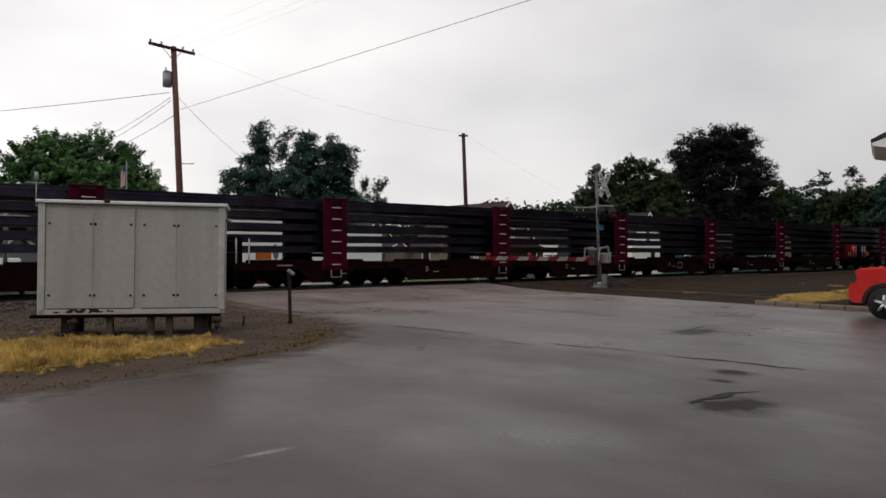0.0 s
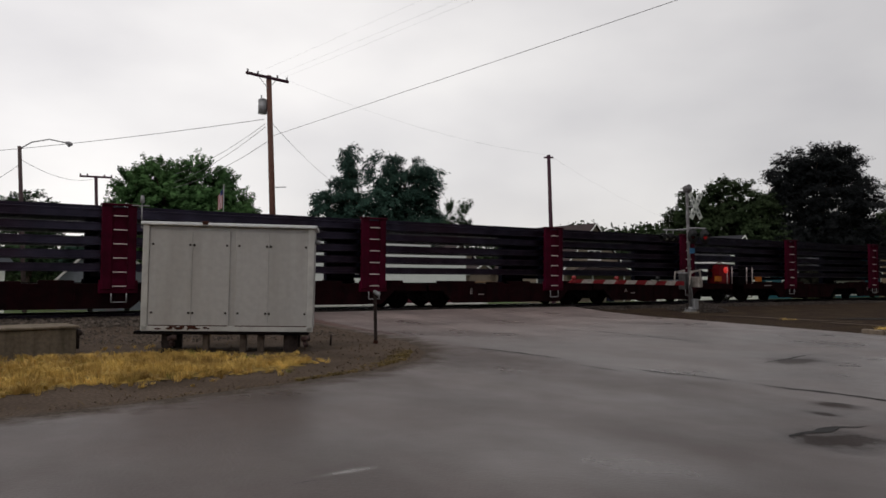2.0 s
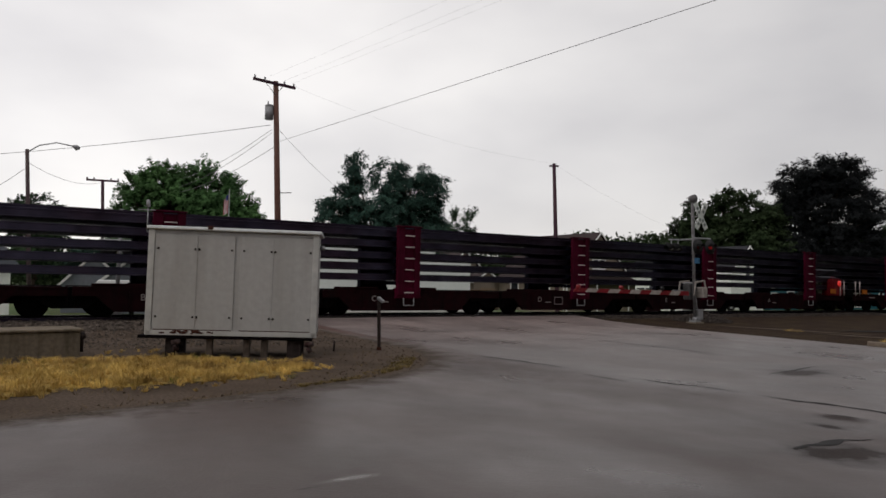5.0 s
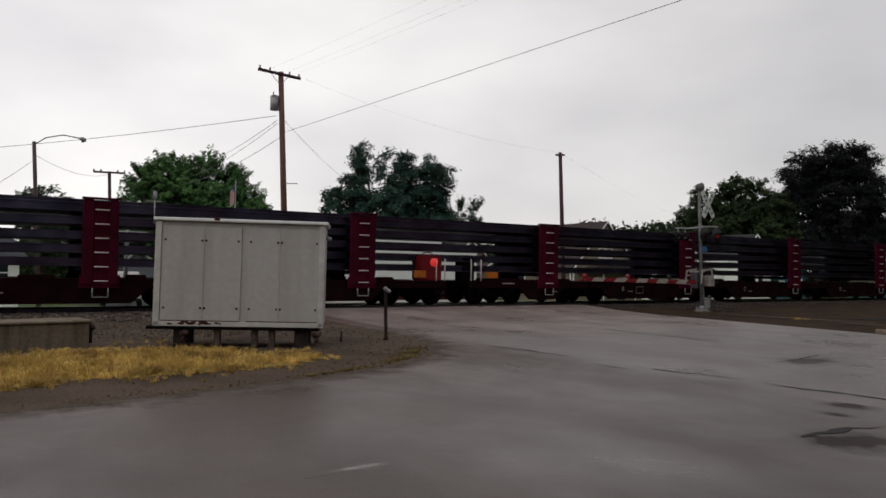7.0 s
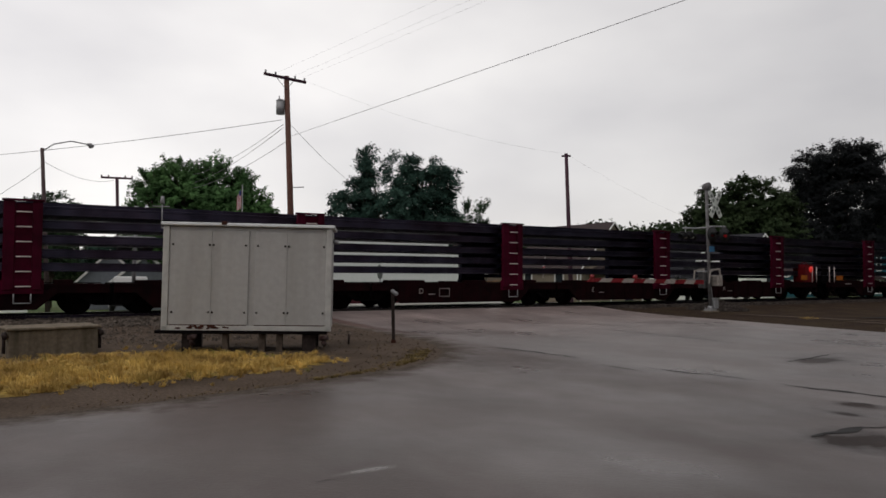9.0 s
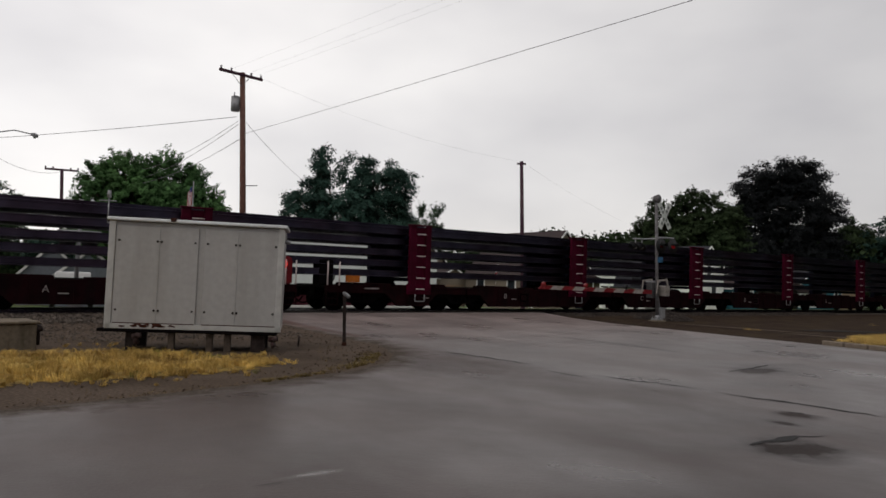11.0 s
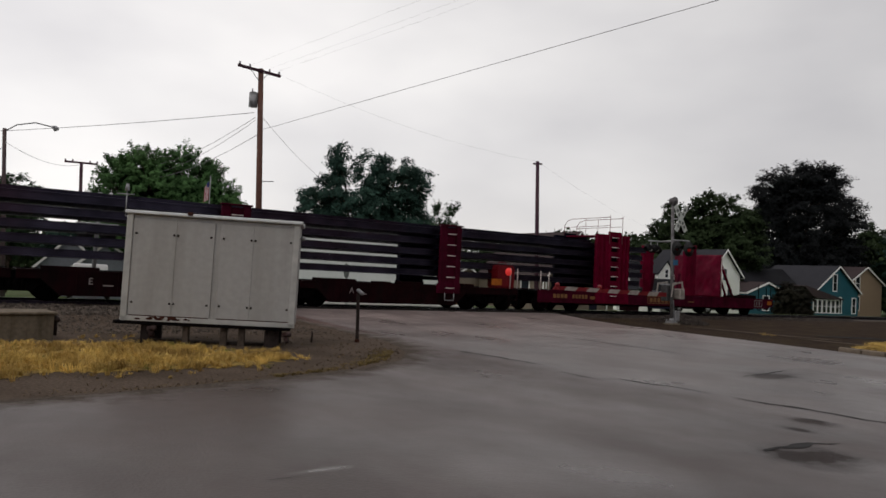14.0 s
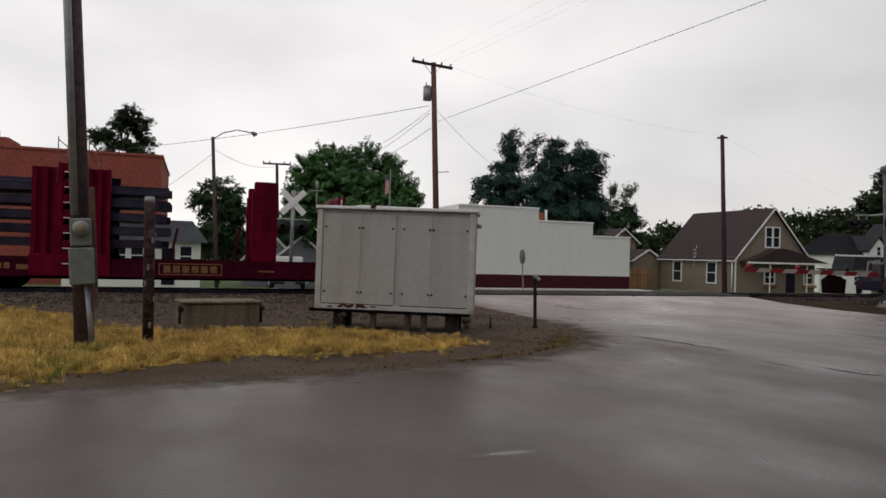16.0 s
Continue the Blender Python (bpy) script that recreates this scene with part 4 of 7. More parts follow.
def letter(parent, ch, x, z, height, mat, y=-1.434):
    """One painted letter on the sill, facing the near side."""
    cu = bpy.data.curves.new("letter", "FONT")
    cu.body, cu.size, cu.extrude, cu.resolution_u = ch, height * 1.4, 0.002, 3
    tmp = bpy.data.objects.new("letter", cu)
    me = bpy.data.meshes.new_from_object(tmp)
    bpy.data.objects.remove(tmp)
    bpy.data.curves.remove(cu)
    me.transform(Matrix.Translation((x, y - 0.002, z)) @ Matrix.Rotation(radians(90), 4, "X"))
    me.materials.clear()
    me.materials.append(mat)
    ob = new("painted_letter", me)
    ob.parent = parent
    ob["label"] = "worn white painted letter " + ch
    return ob


def outlined_square(parent, x, z, w, h, mat, y=-1.434):
    bm = bmesh.new()
    v = [[bm.verts.new((x + a * w + i * b, y - 0.004, z + c * h + i * d)) for i in (0, 0.035)] for a, b, c, d in ((0, 1, 0, 1), (1, -1, 0, 1), (1, -1, 1, -1), (0, 1, 1, -1))]
    for i in range(4):
        bm.faces.new((v[i][0], v[(i + 1) % 4][0], v[(i + 1) % 4][1], v[i][1]))
    bmesh.ops.solidify(bm, geom=bm.faces[:], thickness=0.003)
    part("painted_square", bm, mat, parent, "worn white painted outline")


def grab_irons(parent, xs, z0, z1):
    for x in xs:
        bm = bmesh.new()
        tube(bm, (x, -1.42, z0), (x, -1.42, z1), 0.024, seg=6)
        part("grab_iron", bm, M_RUNG, parent, "pale vertical grab iron")


def step_frame(parent, x0, x1):
    bm = bmesh.new()
    for x in (x0, x1):
        tube(bm, (x, -1.40, 0.42), (x, -1.40, 1.1), 0.02, seg=6)
    for z in (0.44, 0.66, 0.88):
        tube(bm, (x0, -1.40, z), (x1, -1.40, z), 0.018, seg=6)
    part("corner_ladder", bm, M_MAROON_DARK, parent, "maroon steel corner step ladder")


def coupler(parent, x, sg):
    bm = bmesh.new()
    box(bm, min(x, x + 0.55 * sg), max(x, x + 0.55 * sg), -0.11, 0.11, 0.72, 0.95, bevel=0.02)
    box(bm, min(x + 0.4 * sg, x + 0.66 * sg), max(x + 0.4 * sg, x + 0.66 * sg), -0.2, 0.2, 0.66, 1.0, bevel=0.05)
    sag(bm, (x, -0.45, 0.8), (x + 0.7 * sg, -0.3, 0.7), 0.28, r=0.03, seg=8)
    part("coupler", bm, M_BLACKSTEEL, parent, "black coupler with a hanging hose")


def deck_lumps(parent, spots):
    for x, w, h in spots:
        bm = bmesh.new()
        box(bm, x, x + w, -1.36, -0.9, 1.10, 1.10 + h, bevel=0.02)
        part("deck_fitting", bm, M_MAROON_DARK, parent)


def marker_tank(parent, x):
    """The maroon housing with a lit marker lamp at a unit's end."""
    bm = bmesh.new()
    out = [(-0.48, 1.12), (0.46, 1.12), (0.46, 1.95), (0.38, 2.06), (-0.38, 2.06), (-0.48, 1.95)]
    prism(bm, [(x + a, z) for a, z in out], -1.40, -0.75)
    bmesh.ops.bevel(bm, geom=list(bm.edges), offset=0.05, segments=2, affect="EDGES")
    tank = part("marker_housing", bm, M_TANKRED, parent, "red steel lamp housing")
    lb = bmesh.new()
    tube(lb, (x + 0.10, -1.44, 1.80), (x + 0.10, -1.395, 1.80), 0.16, seg=18)
    part("marker_lamp", lb, M_MARKER, tank, "round lit red marker lamp")
    rb = bmesh.new()
    pts = [(x - 0.2, 2.05), (x - 0.18, 2.15), (x, 2.18), (x + 0.18, 2.15), (x + 0.2, 2.05)]
    for (a, za), (b, zb) in zip(pts, pts[1:]):
        tube(rb, (a, -1.1, za), (b, -1.1, zb), 0.02, seg=6)
    part("lifting_loop", rb, M_MAROON_FRESH, tank)


def rail_car(start, end, bogies, is_first, is_last, name_row, tank):
    """One rail-carrying unit around its rack, which stands at x = 0."""
    root = thing("rail_car", Matrix(), "grimy maroon rail-carrying wagon with a roller rack", "rail wagon", "wagons of the rail train")
    low0 = start + (2.9 if is_first else 1.1)
    low1 = min(min((b for b in bogies if b > 0), default=9) - 1.9, end - 0.9)
    sills(root, start, end, low0, max(low1, low0 + 1), 0.40)
    stanchion(root, -1, -0.44, 0.50, 3.40)
    # far post of the pair: its shade is painted in as dark blue
    stanchion(root, 1, -0.62, 0.53, 3.30, mat=M_BLUESTEEL_SHADE)
    cross_beams(root, -0.45, 0.45)
    deck_lumps(root, ((start + 0.6, 1.5, 0.13), (start + 2.9, 0.6, 0.09), (-2.0, 0.9, 0.12), (0.8, 0.5, 0.14)))
    for b in bogies:
        bogie(root, b)
    if name_row < 5:                                # the first wagon of a unit carries no letter
        letter(root, "AEDCB"[name_row], low0 + 0.7, 0.74, 0.20, M_LETTERW)
    marks(root, low0 + 1.1, 0.70, (0.28,), 0.035, M_LETTERW)
    if name_row in (2, 4):
        outlined_square(root, low0 + 1.55, 0.62, 0.46, 0.32, M_LETTERW)
    if is_last:
        coupler(root, end, 1)
        grab_irons(root, (end - 0.42, end - 0.05), 1.12, 1.95)
        step_frame(root, end - 0.45, end - 0.02)
        bm = bmesh.new()
        box(bm, end - 1.35, end - 0.85, -1.42, -1.385, 1.24, 1.50)
        part("amber_plate", bm, M_AMBER, root, "amber rectangular plate")
        if tank:
            marker_tank(root, end - 0.62)
    if is_first:
        coupler(root, start, -1)
        grab_irons(root, (start + 0.05, start + 0.5), 1.12, 1.95)
        step_frame(root, start + 0.02, start + 0.46)
        bm = bmesh.new()
        box(bm, start + 0.75, start + 1.3, -1.42, -1.385, 1.24, 1.48)
        part("amber_plate", bm, M_AMBER, root, "amber rectangular plate")
        marks(root, start + 1.5, 1.01, (0.6,), 0.05, M_LETTERW)
        bm = bmesh.new()
        box(bm, start - 0.12, start + 0.42, -1.1, -0.5, 1.11, 2.02, bevel=0.04)
        part("equipment_box", bm, M_BLACKSTEEL, root, "tall black equipment box")
    return root


JOINTS = {17: 5.7, 16: 5.0, 15: 4.2, 14: 3.4, 13: 2.8}


def build_train():
    made = {}
    for k in range(0, 29):
        first, last = k % 6 == 5, k % 6 == 0
        joint = JOINTS.get(k, 2.3)
        before = 2.3 if k % 6 == 5 else JOINTS.get(k + 1, 2.3)
        start = -3.75 if first else before - PITCH + 0.06
        end = 3.45 if last else joint - 0.06
        tank = k in (0, 6, 12, 18)
        key = (round(start, 2), round(end, 2), k % 6, tank)
        if key in made:
            car = copy_thing(made[key], Matrix())
        else:
            bog = [2.3 if last else joint] + ([-2.2] if first else [])
            car = made[key] = rail_car(start, end, bog, first, last, k % 6, tank)
        along(car, -k * PITCH)
    # the long welded rails, layer by layer
    rnd = random.Random(3)
    for i, z in enumerate(TIERS):
        for j in range(9):
            bm = bmesh.new()
            rail_mesh(bm, -262, 8.84 + 2.25 + rnd.uniform(-0.25, 0.4), -1.04 + j * 0.26, z, h=0.245)
            ob = tagged(obj("welded_rail", bm, M_RAIL), "long dark weathered steel rail lying on the racks", "steel rail", "rails carried by the train")
            along(ob, 0)
    for j in range(8):                              # a last layer lies on top of the uppermost one
        bm = bmesh.new()
        rail_mesh(bm, -262, 8.0 + rnd.uniform(-0.4, 0.4), -0.91 + j * 0.26, TIERS[-1] + 0.247, h=0.125)
        ob = tagged(obj("welded_rail", bm, M_RAIL), "long dark weathered steel rail lying on the racks", "steel rail", "rails carried by the train")
        along(ob, 0)


def gantry_side(parent, side, paint):
    """One side of the gantry: fluted plates either side of a ladder post with a hole under each rung."""
    def out(d):
        return side * (1.40 + d)

    def slab(bm, x0, x1, d0, d1, z0, z1, bevel=0.0):
        box(bm, x0, x1, min(out(d0), out(d1)), max(out(d0), out(d1)), z0, z1, bevel=bevel)

    for a, b in ((-1.03, -0.365), (0.395, 1.0)):
        f = (b - a) / 6
        line = [(a, -0.12), (a, 0.05), (a + f, 0.05), (a + 1.5 * f, -0.06), (a + 2 * f, -0.06), (a + 2.5 * f, 0.05), (a + 3.6 * f, 0.05), (a + 4.1 * f, -0.06), (a + 4.6 * f, -0.06), (a + 5.1 * f, 0.05), (b, 0.05), (b, -0.12)]
        bm = bmesh.new()
        low, high = [[bm.verts.new((x, out(d), z)) for x, d in line] for z in (1.25, 3.72)]
        k = len(line)
        for i in range(k):
            bm.faces.new((low[i], low[(i + 1) % k], high[(i + 1) % k], high[i]))
        bm.faces.new(low)
        bm.faces.new(high)
        bmesh.ops.recalc_face_normals(bm, faces=bm.faces)
        part("side_panel", bm, paint, parent, "fluted steel side plate")
    bm = bmesh.new()
    slab(bm, -1.06, 1.03, -0.02, 0.085, 0.64, 1.248, 0.012)
    part("skirt_plate", bm, paint, parent, "broad plate at the foot of the rack")
    bm = bmesh.new()
    for a, b in ((-0.36, -0.23), (0.25, 0.39)):
        slab(bm, a, b, 0.0, 0.12, 1.25, 3.86, 0.02)
    slab(bm, -0.23, 0.25, 0.02, 0.08, 3.70, 3.85)
    slab(bm, -0.23, 0.25, 0.02, 0.08, 1.25, 1.36)
    steps = [0.98 + 0.435 * i for i in range(7)]
    for z in steps[1:]:
        slab(bm, -0.23, 0.25, 0.02, 0.08, z - 0.015, min(z + 0.245, 3.70))
        for x in (-0.23, 0.19):             # rounded shoulders of the hole below the rung
            slab(bm, x, x + 0.06, 0.02, 0.08, z - 0.10, z - 0.015)
    post = part("ladder_post", bm, paint, parent, "steel post with a ladder let into it")
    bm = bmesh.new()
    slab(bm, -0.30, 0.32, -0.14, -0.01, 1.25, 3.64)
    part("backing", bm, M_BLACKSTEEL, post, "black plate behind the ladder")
    for z in steps:
        bm = bmesh.new()
        tube(bm, (-0.20, out(0.13), z), (0.22, out(0.13), z), 0.019, seg=6)
        part("rung", bm, M_RUNG, post)


def build_end_car():
    root = thing("end_wagon", Matrix(), "maroon end wagon with a tall gantry rack and an empty deck", "rail wagon", "wagons of the rail train")
    x0, x1 = -4.25, 12.3
    for y0, y1 in ((-1.42, -1.30), (1.30, 1.42)):
        bm = bmesh.new()
        prism(bm, [(x0, 0.62), (x1 - 0.6, 0.62), (x1, 0.74), (x1, 1.12), (x0, 1.12)], y0, y1)
        yy = y0 - 0.03 if y0 < 0 else y1 + 0.03
        box(bm, x0, x1, min(y0, yy), max(y0, yy), 1.06, 1.13)
        box(bm, x0, x1 - 0.6, min(y0, yy), max(y0, yy), 0.615, 0.67)
        part("side_sill", bm, M_MAROON, root)
    bm = bmesh.new()
    box(bm, x0 + 0.02, x1 - 0.02, -1.30, 1.30, 1.0, 1.09)
    box(bm, x0, x1, -0.3, 0.3, 0.5, 1.0)
    part("deck", bm, M_BLACKSTEEL, root)
    # gantry rack
    gantry_side(root, -1, M_MAROON_FRESH)
    # far side stands against the light, that shade painted as dark blue
    gantry_side(root, 1, M_BLUESTEEL_SHADE)
    cross_beams(root, -0.9, 0.9)
    bm = bmesh.new()
    box(bm, -0.36, 0.39, -1.40, 1.40, 3.66, 3.72, bevel=0.01)
    part("gantry_platform", bm, M_MAROON_FRESH, root, "maroon walkway on top of the rack")
    for x in (-0.38, 0.41):
        bm = bmesh.new()
        pipe(bm, [(x, -1.53, 3.3), (x, -1.53, 4.58)], 0.016)
        pipe(bm, [(x, -1.53, 4.50), (x, 0.9, 4.50), (x, 1.25, 4.42), (x, 1.42, 4.22), (x, 1.45, 3.70)], 0.014)
        pipe(bm, [(x, -1.53, 4.12), (x, 1.45, 4.12)], 0.012)
        pipe(bm, [(x, 0.0, 3.70), (x, 0.0, 4.50)], 0.012)
        part("guard_rail", bm, M_PINKRAIL, root, "thin steel guard rail")
    # the pair of posts and the bulkhead on the empty deck
    for y0, y1 in ((-1.46, -1.20), (1.20, 1.46)):
        bm = bmesh.new()
        box(bm, 5.05, 5.75, y0, y1, 1.13, 3.62, bevel=0.03)
        box(bm, 5.0, 5.07, y0 + 0.03, y1 - 0.03, 1.13, 3.3)
        for z in (1.6, 2.15, 2.7, 3.2):
            box(bm, 5.03, 5.77, y0 - 0.015, y1 + 0.015, z, z + 0.06)
        part("deck_post", bm, M_MAROON_FRESH, root, "broad maroon deck post")
    bm = bmesh.new()
    nu, nv = 28, 22
    sides = []
    for x in (7.66, 7.74):
        sides.append([[bm.verts.new((x + 0.10 * noise.noise(Vector((u * 0.16, v * 0.11, 2))) + 0.045 * noise.noise(Vector((u * 0.5 + v * 0.3, v * 0.35, 7))), -1.42 + 2.84 * u / nu, 1.12 + 2.16 * v / nv - (0.05 * (u / nu - 0.4) ** 2 if v == nv else 0))) for u in range(nu + 1)] for v in range(nv + 1)])
    for k, g in enumerate(sides):
        for v in range(nv):
            for u in range(nu):
                q = (g[v][u], g[v][u + 1], g[v + 1][u + 1], g[v + 1][u])
                bm.faces.new(q if k else q[::-1]).smooth = True
    a, b = sides
    rim = [(0, u) for u in range(nu)] + [(v, nu) for v in range(nv)] + [(nv, u) for u in range(nu, 0, -1)] + [(v, 0) for v in range(nv, 0, -1)]
    for (v0, u0), (v1, u1) in zip(rim, rim[1:] + rim[:1]):
        bm.faces.new((a[v0][u0], a[v1][u1], b[v1][u1], b[v0][u0]))
    bmesh.ops.recalc_face_normals(bm, faces=bm.faces)
    wall = part("bulkhead", bm, M_DENTED, root, "dented maroon steel bulkhead")
    for i in range(6):
        y = -1.4 + i * 0.546
        bm = bmesh.new()
        box(bm, 7.80, 7.88, y, y + 0.08, 1.12, 3.28)
        part("rib", bm, M_MAROON_FRESH, wall)
    for y in (-1.3, 0.0, 1.3):
        bm = bmesh.new()
        tube(bm, (7.8, y, 3.0), (8.95, y, 1.12), 0.075, seg=6)
        tube(bm, (7.8, y, 2.2), (8.4, y, 1.12), 0.06, seg=6)
        part("brace", bm, M_MAROON_FRESH, root, "diagonal maroon brace")
    for x, h in ((2.62, 1.0), (4.42, 1.1)):
        bm = bmesh.new()
        box(bm, x, x + 0.07, -1.38, -1.30, 1.12, 1.12 + h, m=Matrix.Translation((x, 0, 1.12)) @ Matrix.Rotation(radians(11), 4, "Y") @ Matrix.Translation((-x, 0, -1.12)))
        part("stake", bm, M_MAROON, root, "leaning maroon stake")
    bm = bmesh.new()
    tube(bm, (7.76, -1.45, 1.2), (7.76, -1.45, 3.2), 0.025, seg=6)
    part("grab_iron", bm, M_RUNG, root, "pale vertical grab iron")
    deck_lumps(root, ((8.7, 0.7, 0.16), (9.8, 1.1, 0.20), (1.6, 0.6, 0.10), (3.2, 0.5, 0.08)))
    bogie(root, -2.7)
    bogie(root, 9.9)
    coupler(root, x0, -1)
    coupler(root, x1, 1)
    step_frame(root, x0 + 0.02, x0 + 0.46)
    grab_irons(root, (x0 + 0.05, x0 + 0.5), 1.12, 1.9)
    step_frame(root, x1 - 0.5, x1 - 0.05)
    for x, y, z in ((x1 - 0.15, -1.38, 1.75), (x1 - 0.55, -1.38, 1.75), (x1 - 0.05, -0.6, 1.9)):
        bm = bmesh.new()
        tube(bm, (x, y, 1.1), (x, y, z), 0.025, seg=6)
        part("end_handrail", bm, M_BLACKSTEEL, root)
    # painted marks, as plain bars
    marks(root, -3.5, 0.82, (0.16, 0.16, 0.17, 0.16, -0.2, 0.12, 0.14, 0.14, 0.14, 0.14), 0.17, M_LETTER, y=-1.452)
    bm = bmesh.new()
    for a, b, c, e in ((2.35, 4.15, 0.70, 0.73), (2.35, 4.15, 1.02, 1.05), (2.35, 2.38, 0.73, 1.02), (4.12, 4.15, 0.73, 1.02)):
        box(bm, a, b, -1.456, -1.452, c, e)
    x = 2.48
    for w in (0.2, 0.2, 0.2, 0.2, 0.2, 0.2):
        box(bm, x, x + w, -1.456, -1.452, 0.77, 0.98)
        x += 0.265
    part("painted_panel", bm, M_LETTER, root, "faded yellow framed painted panel")
    marks(root, -1.35, 0.80, (0.3, 0.26), 0.14, M_LETTER, y=-1.452)
    marks(root, 5.2, 0.82, (0.5,), 0.05, M_LETTER, y=-1.452)
    bm = bmesh.new()
    box(bm, 10.6, 11.3, -1.456, -1.452, 0.72, 0.75)
    box(bm, 10.6, 11.3, -1.456, -1.452, 1.03, 1.06)
    box(bm, 10.6, 10.63, -1.456, -1.452, 0.75, 1.03)
    box(bm, 11.27, 11.3, -1.456, -1.452, 0.75, 1.03)
    box(bm, 10.78, 10.86, -1.456, -1.452, 0.8, 0.98)
    box(bm, 11.0, 11.08, -1.456, -1.452, 0.8, 0.98)
    part("painted_square", bm, M_LETTERW, root, "white outlined painted square")
    bm = bmesh.new()
    box(bm, 11.75, 12.15, -1.456, -1.45, 0.82, 1.02)
    part("amber_plate", bm, M_AMBER, root, "amber rectangular plate")
    along(root, 8.84)


build_train()
build_end_car()

# ---------------------------------------------------------------- things on the near side
def build_cabinet():
    """The big white sheet-metal cabinet on timber legs."""
    root = thing("equipment_cabinet", pose(-6.88, 12.42, 0, 0, 0.6, 14.3), "large weathered white sheet-metal cabinet on short dark timber legs", "cabinet")
    W, D, z0, z1 = 3.04, 1.25, 0.42, 2.40
    bm = bmesh.new()
    box(bm, 0, W, 0.03, D, z0, z1 - 0.05, bevel=0.02)
    part("body", bm, M_CABINET, root)
    for i, (a, b) in enumerate(((0.09, 1.52), (1.62, 2.96))):
        bm = bmesh.new()
        box(bm, a, b, 0.0, 0.029, z0 + 0.09, z1 - 0.13, bevel=0.008)
        door = part("door", bm, M_CABINET, root, "plain white sheet-metal door leaf")
        seam = (a + b) / 2 + (0.03 if i == 0 else -0.08)
        bm = bmesh.new()
        box(bm, seam - 0.012, seam + 0.012, -0.010, -0.001, z0 + 0.10, z1 - 0.14, bevel=0.003)
        part("rib", bm, M_CABINET, door, "pressed vertical rib")
        for x in (a + 0.06, seam - 0.03, seam + 0.04, b - 0.06):
            for z in (z0 + 0.33, z1 - 0.40):
                bm = bmesh.new()
                tube(bm, (x, -0.002, z), (x, -0.02, z), 0.02, seg=10)
                part("latch", bm, M_DARKTIMBER, door, "small dark latch")
        bm = bmesh.new()
        box(bm, a + 0.02, b - 0.02, -0.012, -0.001, z0 + 0.087, z0 + 0.104)
        part("drip_edge", bm, M_RUST, door, "rust-stained lower edge")
    bm = bmesh.new()
    box(bm, -0.06, W + 0.06, -0.07, D + 0.05, z1 - 0.048, z1 + 0.012, bevel=0.012)
    part("roof", bm, M_ROOFSHEET, root, "thin white metal roof sheet")
    for x in (0.0, W - 0.07):
        bm = bmesh.new()
        box(bm, x - 0.03, x + 0.085, -0.02, 0.028, z0, z1 - 0.05, bevel=0.01)
        part("corner_trim", bm, M_CABTRIM, root, "white corner trim")
    bm = bmesh.new()
    box(bm, -0.02, W + 0.02, -0.02, 0.028, z0 - 0.005, z0 + 0.085, bevel=0.006)
    part("sill", bm, M_CABTRIM, root, "white lower sill")
    rnd = random.Random(8)
    for _ in range(26):
        bm = bmesh.new()
        x = rnd.gauss(0.74, 0.17)
        w, h = rnd.uniform(0.04, 0.20), rnd.uniform(0.015, 0.05)
        z = z0 + 0.055 + rnd.uniform(-0.03, 0.03)
        yy = -0.0205 - rnd.uniform(0.001, 0.006)
        k = 9
        rim = [(x + w / 2 * math.cos(6.283 * i / k) * rnd.uniform(0.6, 1.1), z + h / 2 * math.sin(6.283 * i / k) * rnd.uniform(0.6, 1.2)) for i in range(k)]
        prism(bm, rim, yy, -0.0202)
        part("rust_patch", bm, M_RUST, root, "flaking rust patch")
    bm = bmesh.new()
    box(bm, -0.14, W - 0.05, -0.03, D, z0 - 0.065, z0 - 0.008, bevel=0.01)
    part("base_frame", bm, M_BLACKSTEEL, root, "black steel base frame")
    for x, w, dark in ((0.32, 0.16, 1), (1.05, 0.11, 0), (1.72, 0.12, 0), (2.04, 0.12, 0), (2.52, 0.26, 1)):
        for y in (0.1, D - 0.22) if dark else (0.1,):
            bm = bmesh.new()
            box(bm, x, x + w, y, y + 0.14, -0.04, z0 - 0.066, bevel=0.01)
            part("leg", bm, M_DARKTIMBER if dark else M_LEG, root, "short timber leg")
    for x in (0.46, 2.86):
        bm = bmesh.new()
        tube(bm, (x, 0.02, z0 - 0.14), (x + 0.15, -0.02, z0 - 0.12), 0.05, seg=8)
        tube(bm, (x + 0.05, 0.02, z0 - 0.24), (x + 0.1, 0.0, z0 - 0.22), 0.06, seg=8)
        part("rusty_fitting", bm, M_BLACKRUST, root, "rusty bracket under the frame")
    bm = bmesh.new()
    tube(bm, (W + 0.02, 0.2, z1 - 0.28), (W + 0.12, 0.2, z1 - 0.30), 0.04, seg=8)
    part("vent_elbow", bm, M_GALV, root)
    bm = bmesh.new()
    box(bm, 1.02, 1.12, -0.08, 0.06, z1 - 0.03, z1 + 0.04, bevel=0.01)
    part("roof_clip", bm, M_RUST, root, "rusty roof clip")
    # thin aerial and its lamp on the roof corner
    bm = bmesh.new()
    tube(bm, (-0.05, 0.8, z1 + 0.01), (-0.05, 0.8, z1 + 0.02), 0.05, seg=8)
    tube(bm, (-0.28, 0.8, z1 - 0.06), (-0.05, 0.8, z1 - 0.06), 0.012, seg=6)
    tube(bm, (-0.28, 0.8, z1 - 0.06), (-0.28, 0.8, z1 + 0.42), 0.013, seg=6)
    tube(bm, (-0.28, 0.8, z1 + 0.42), (-0.28, 0.8, z1 + 0.56), 0.045, 0.03, seg=8)
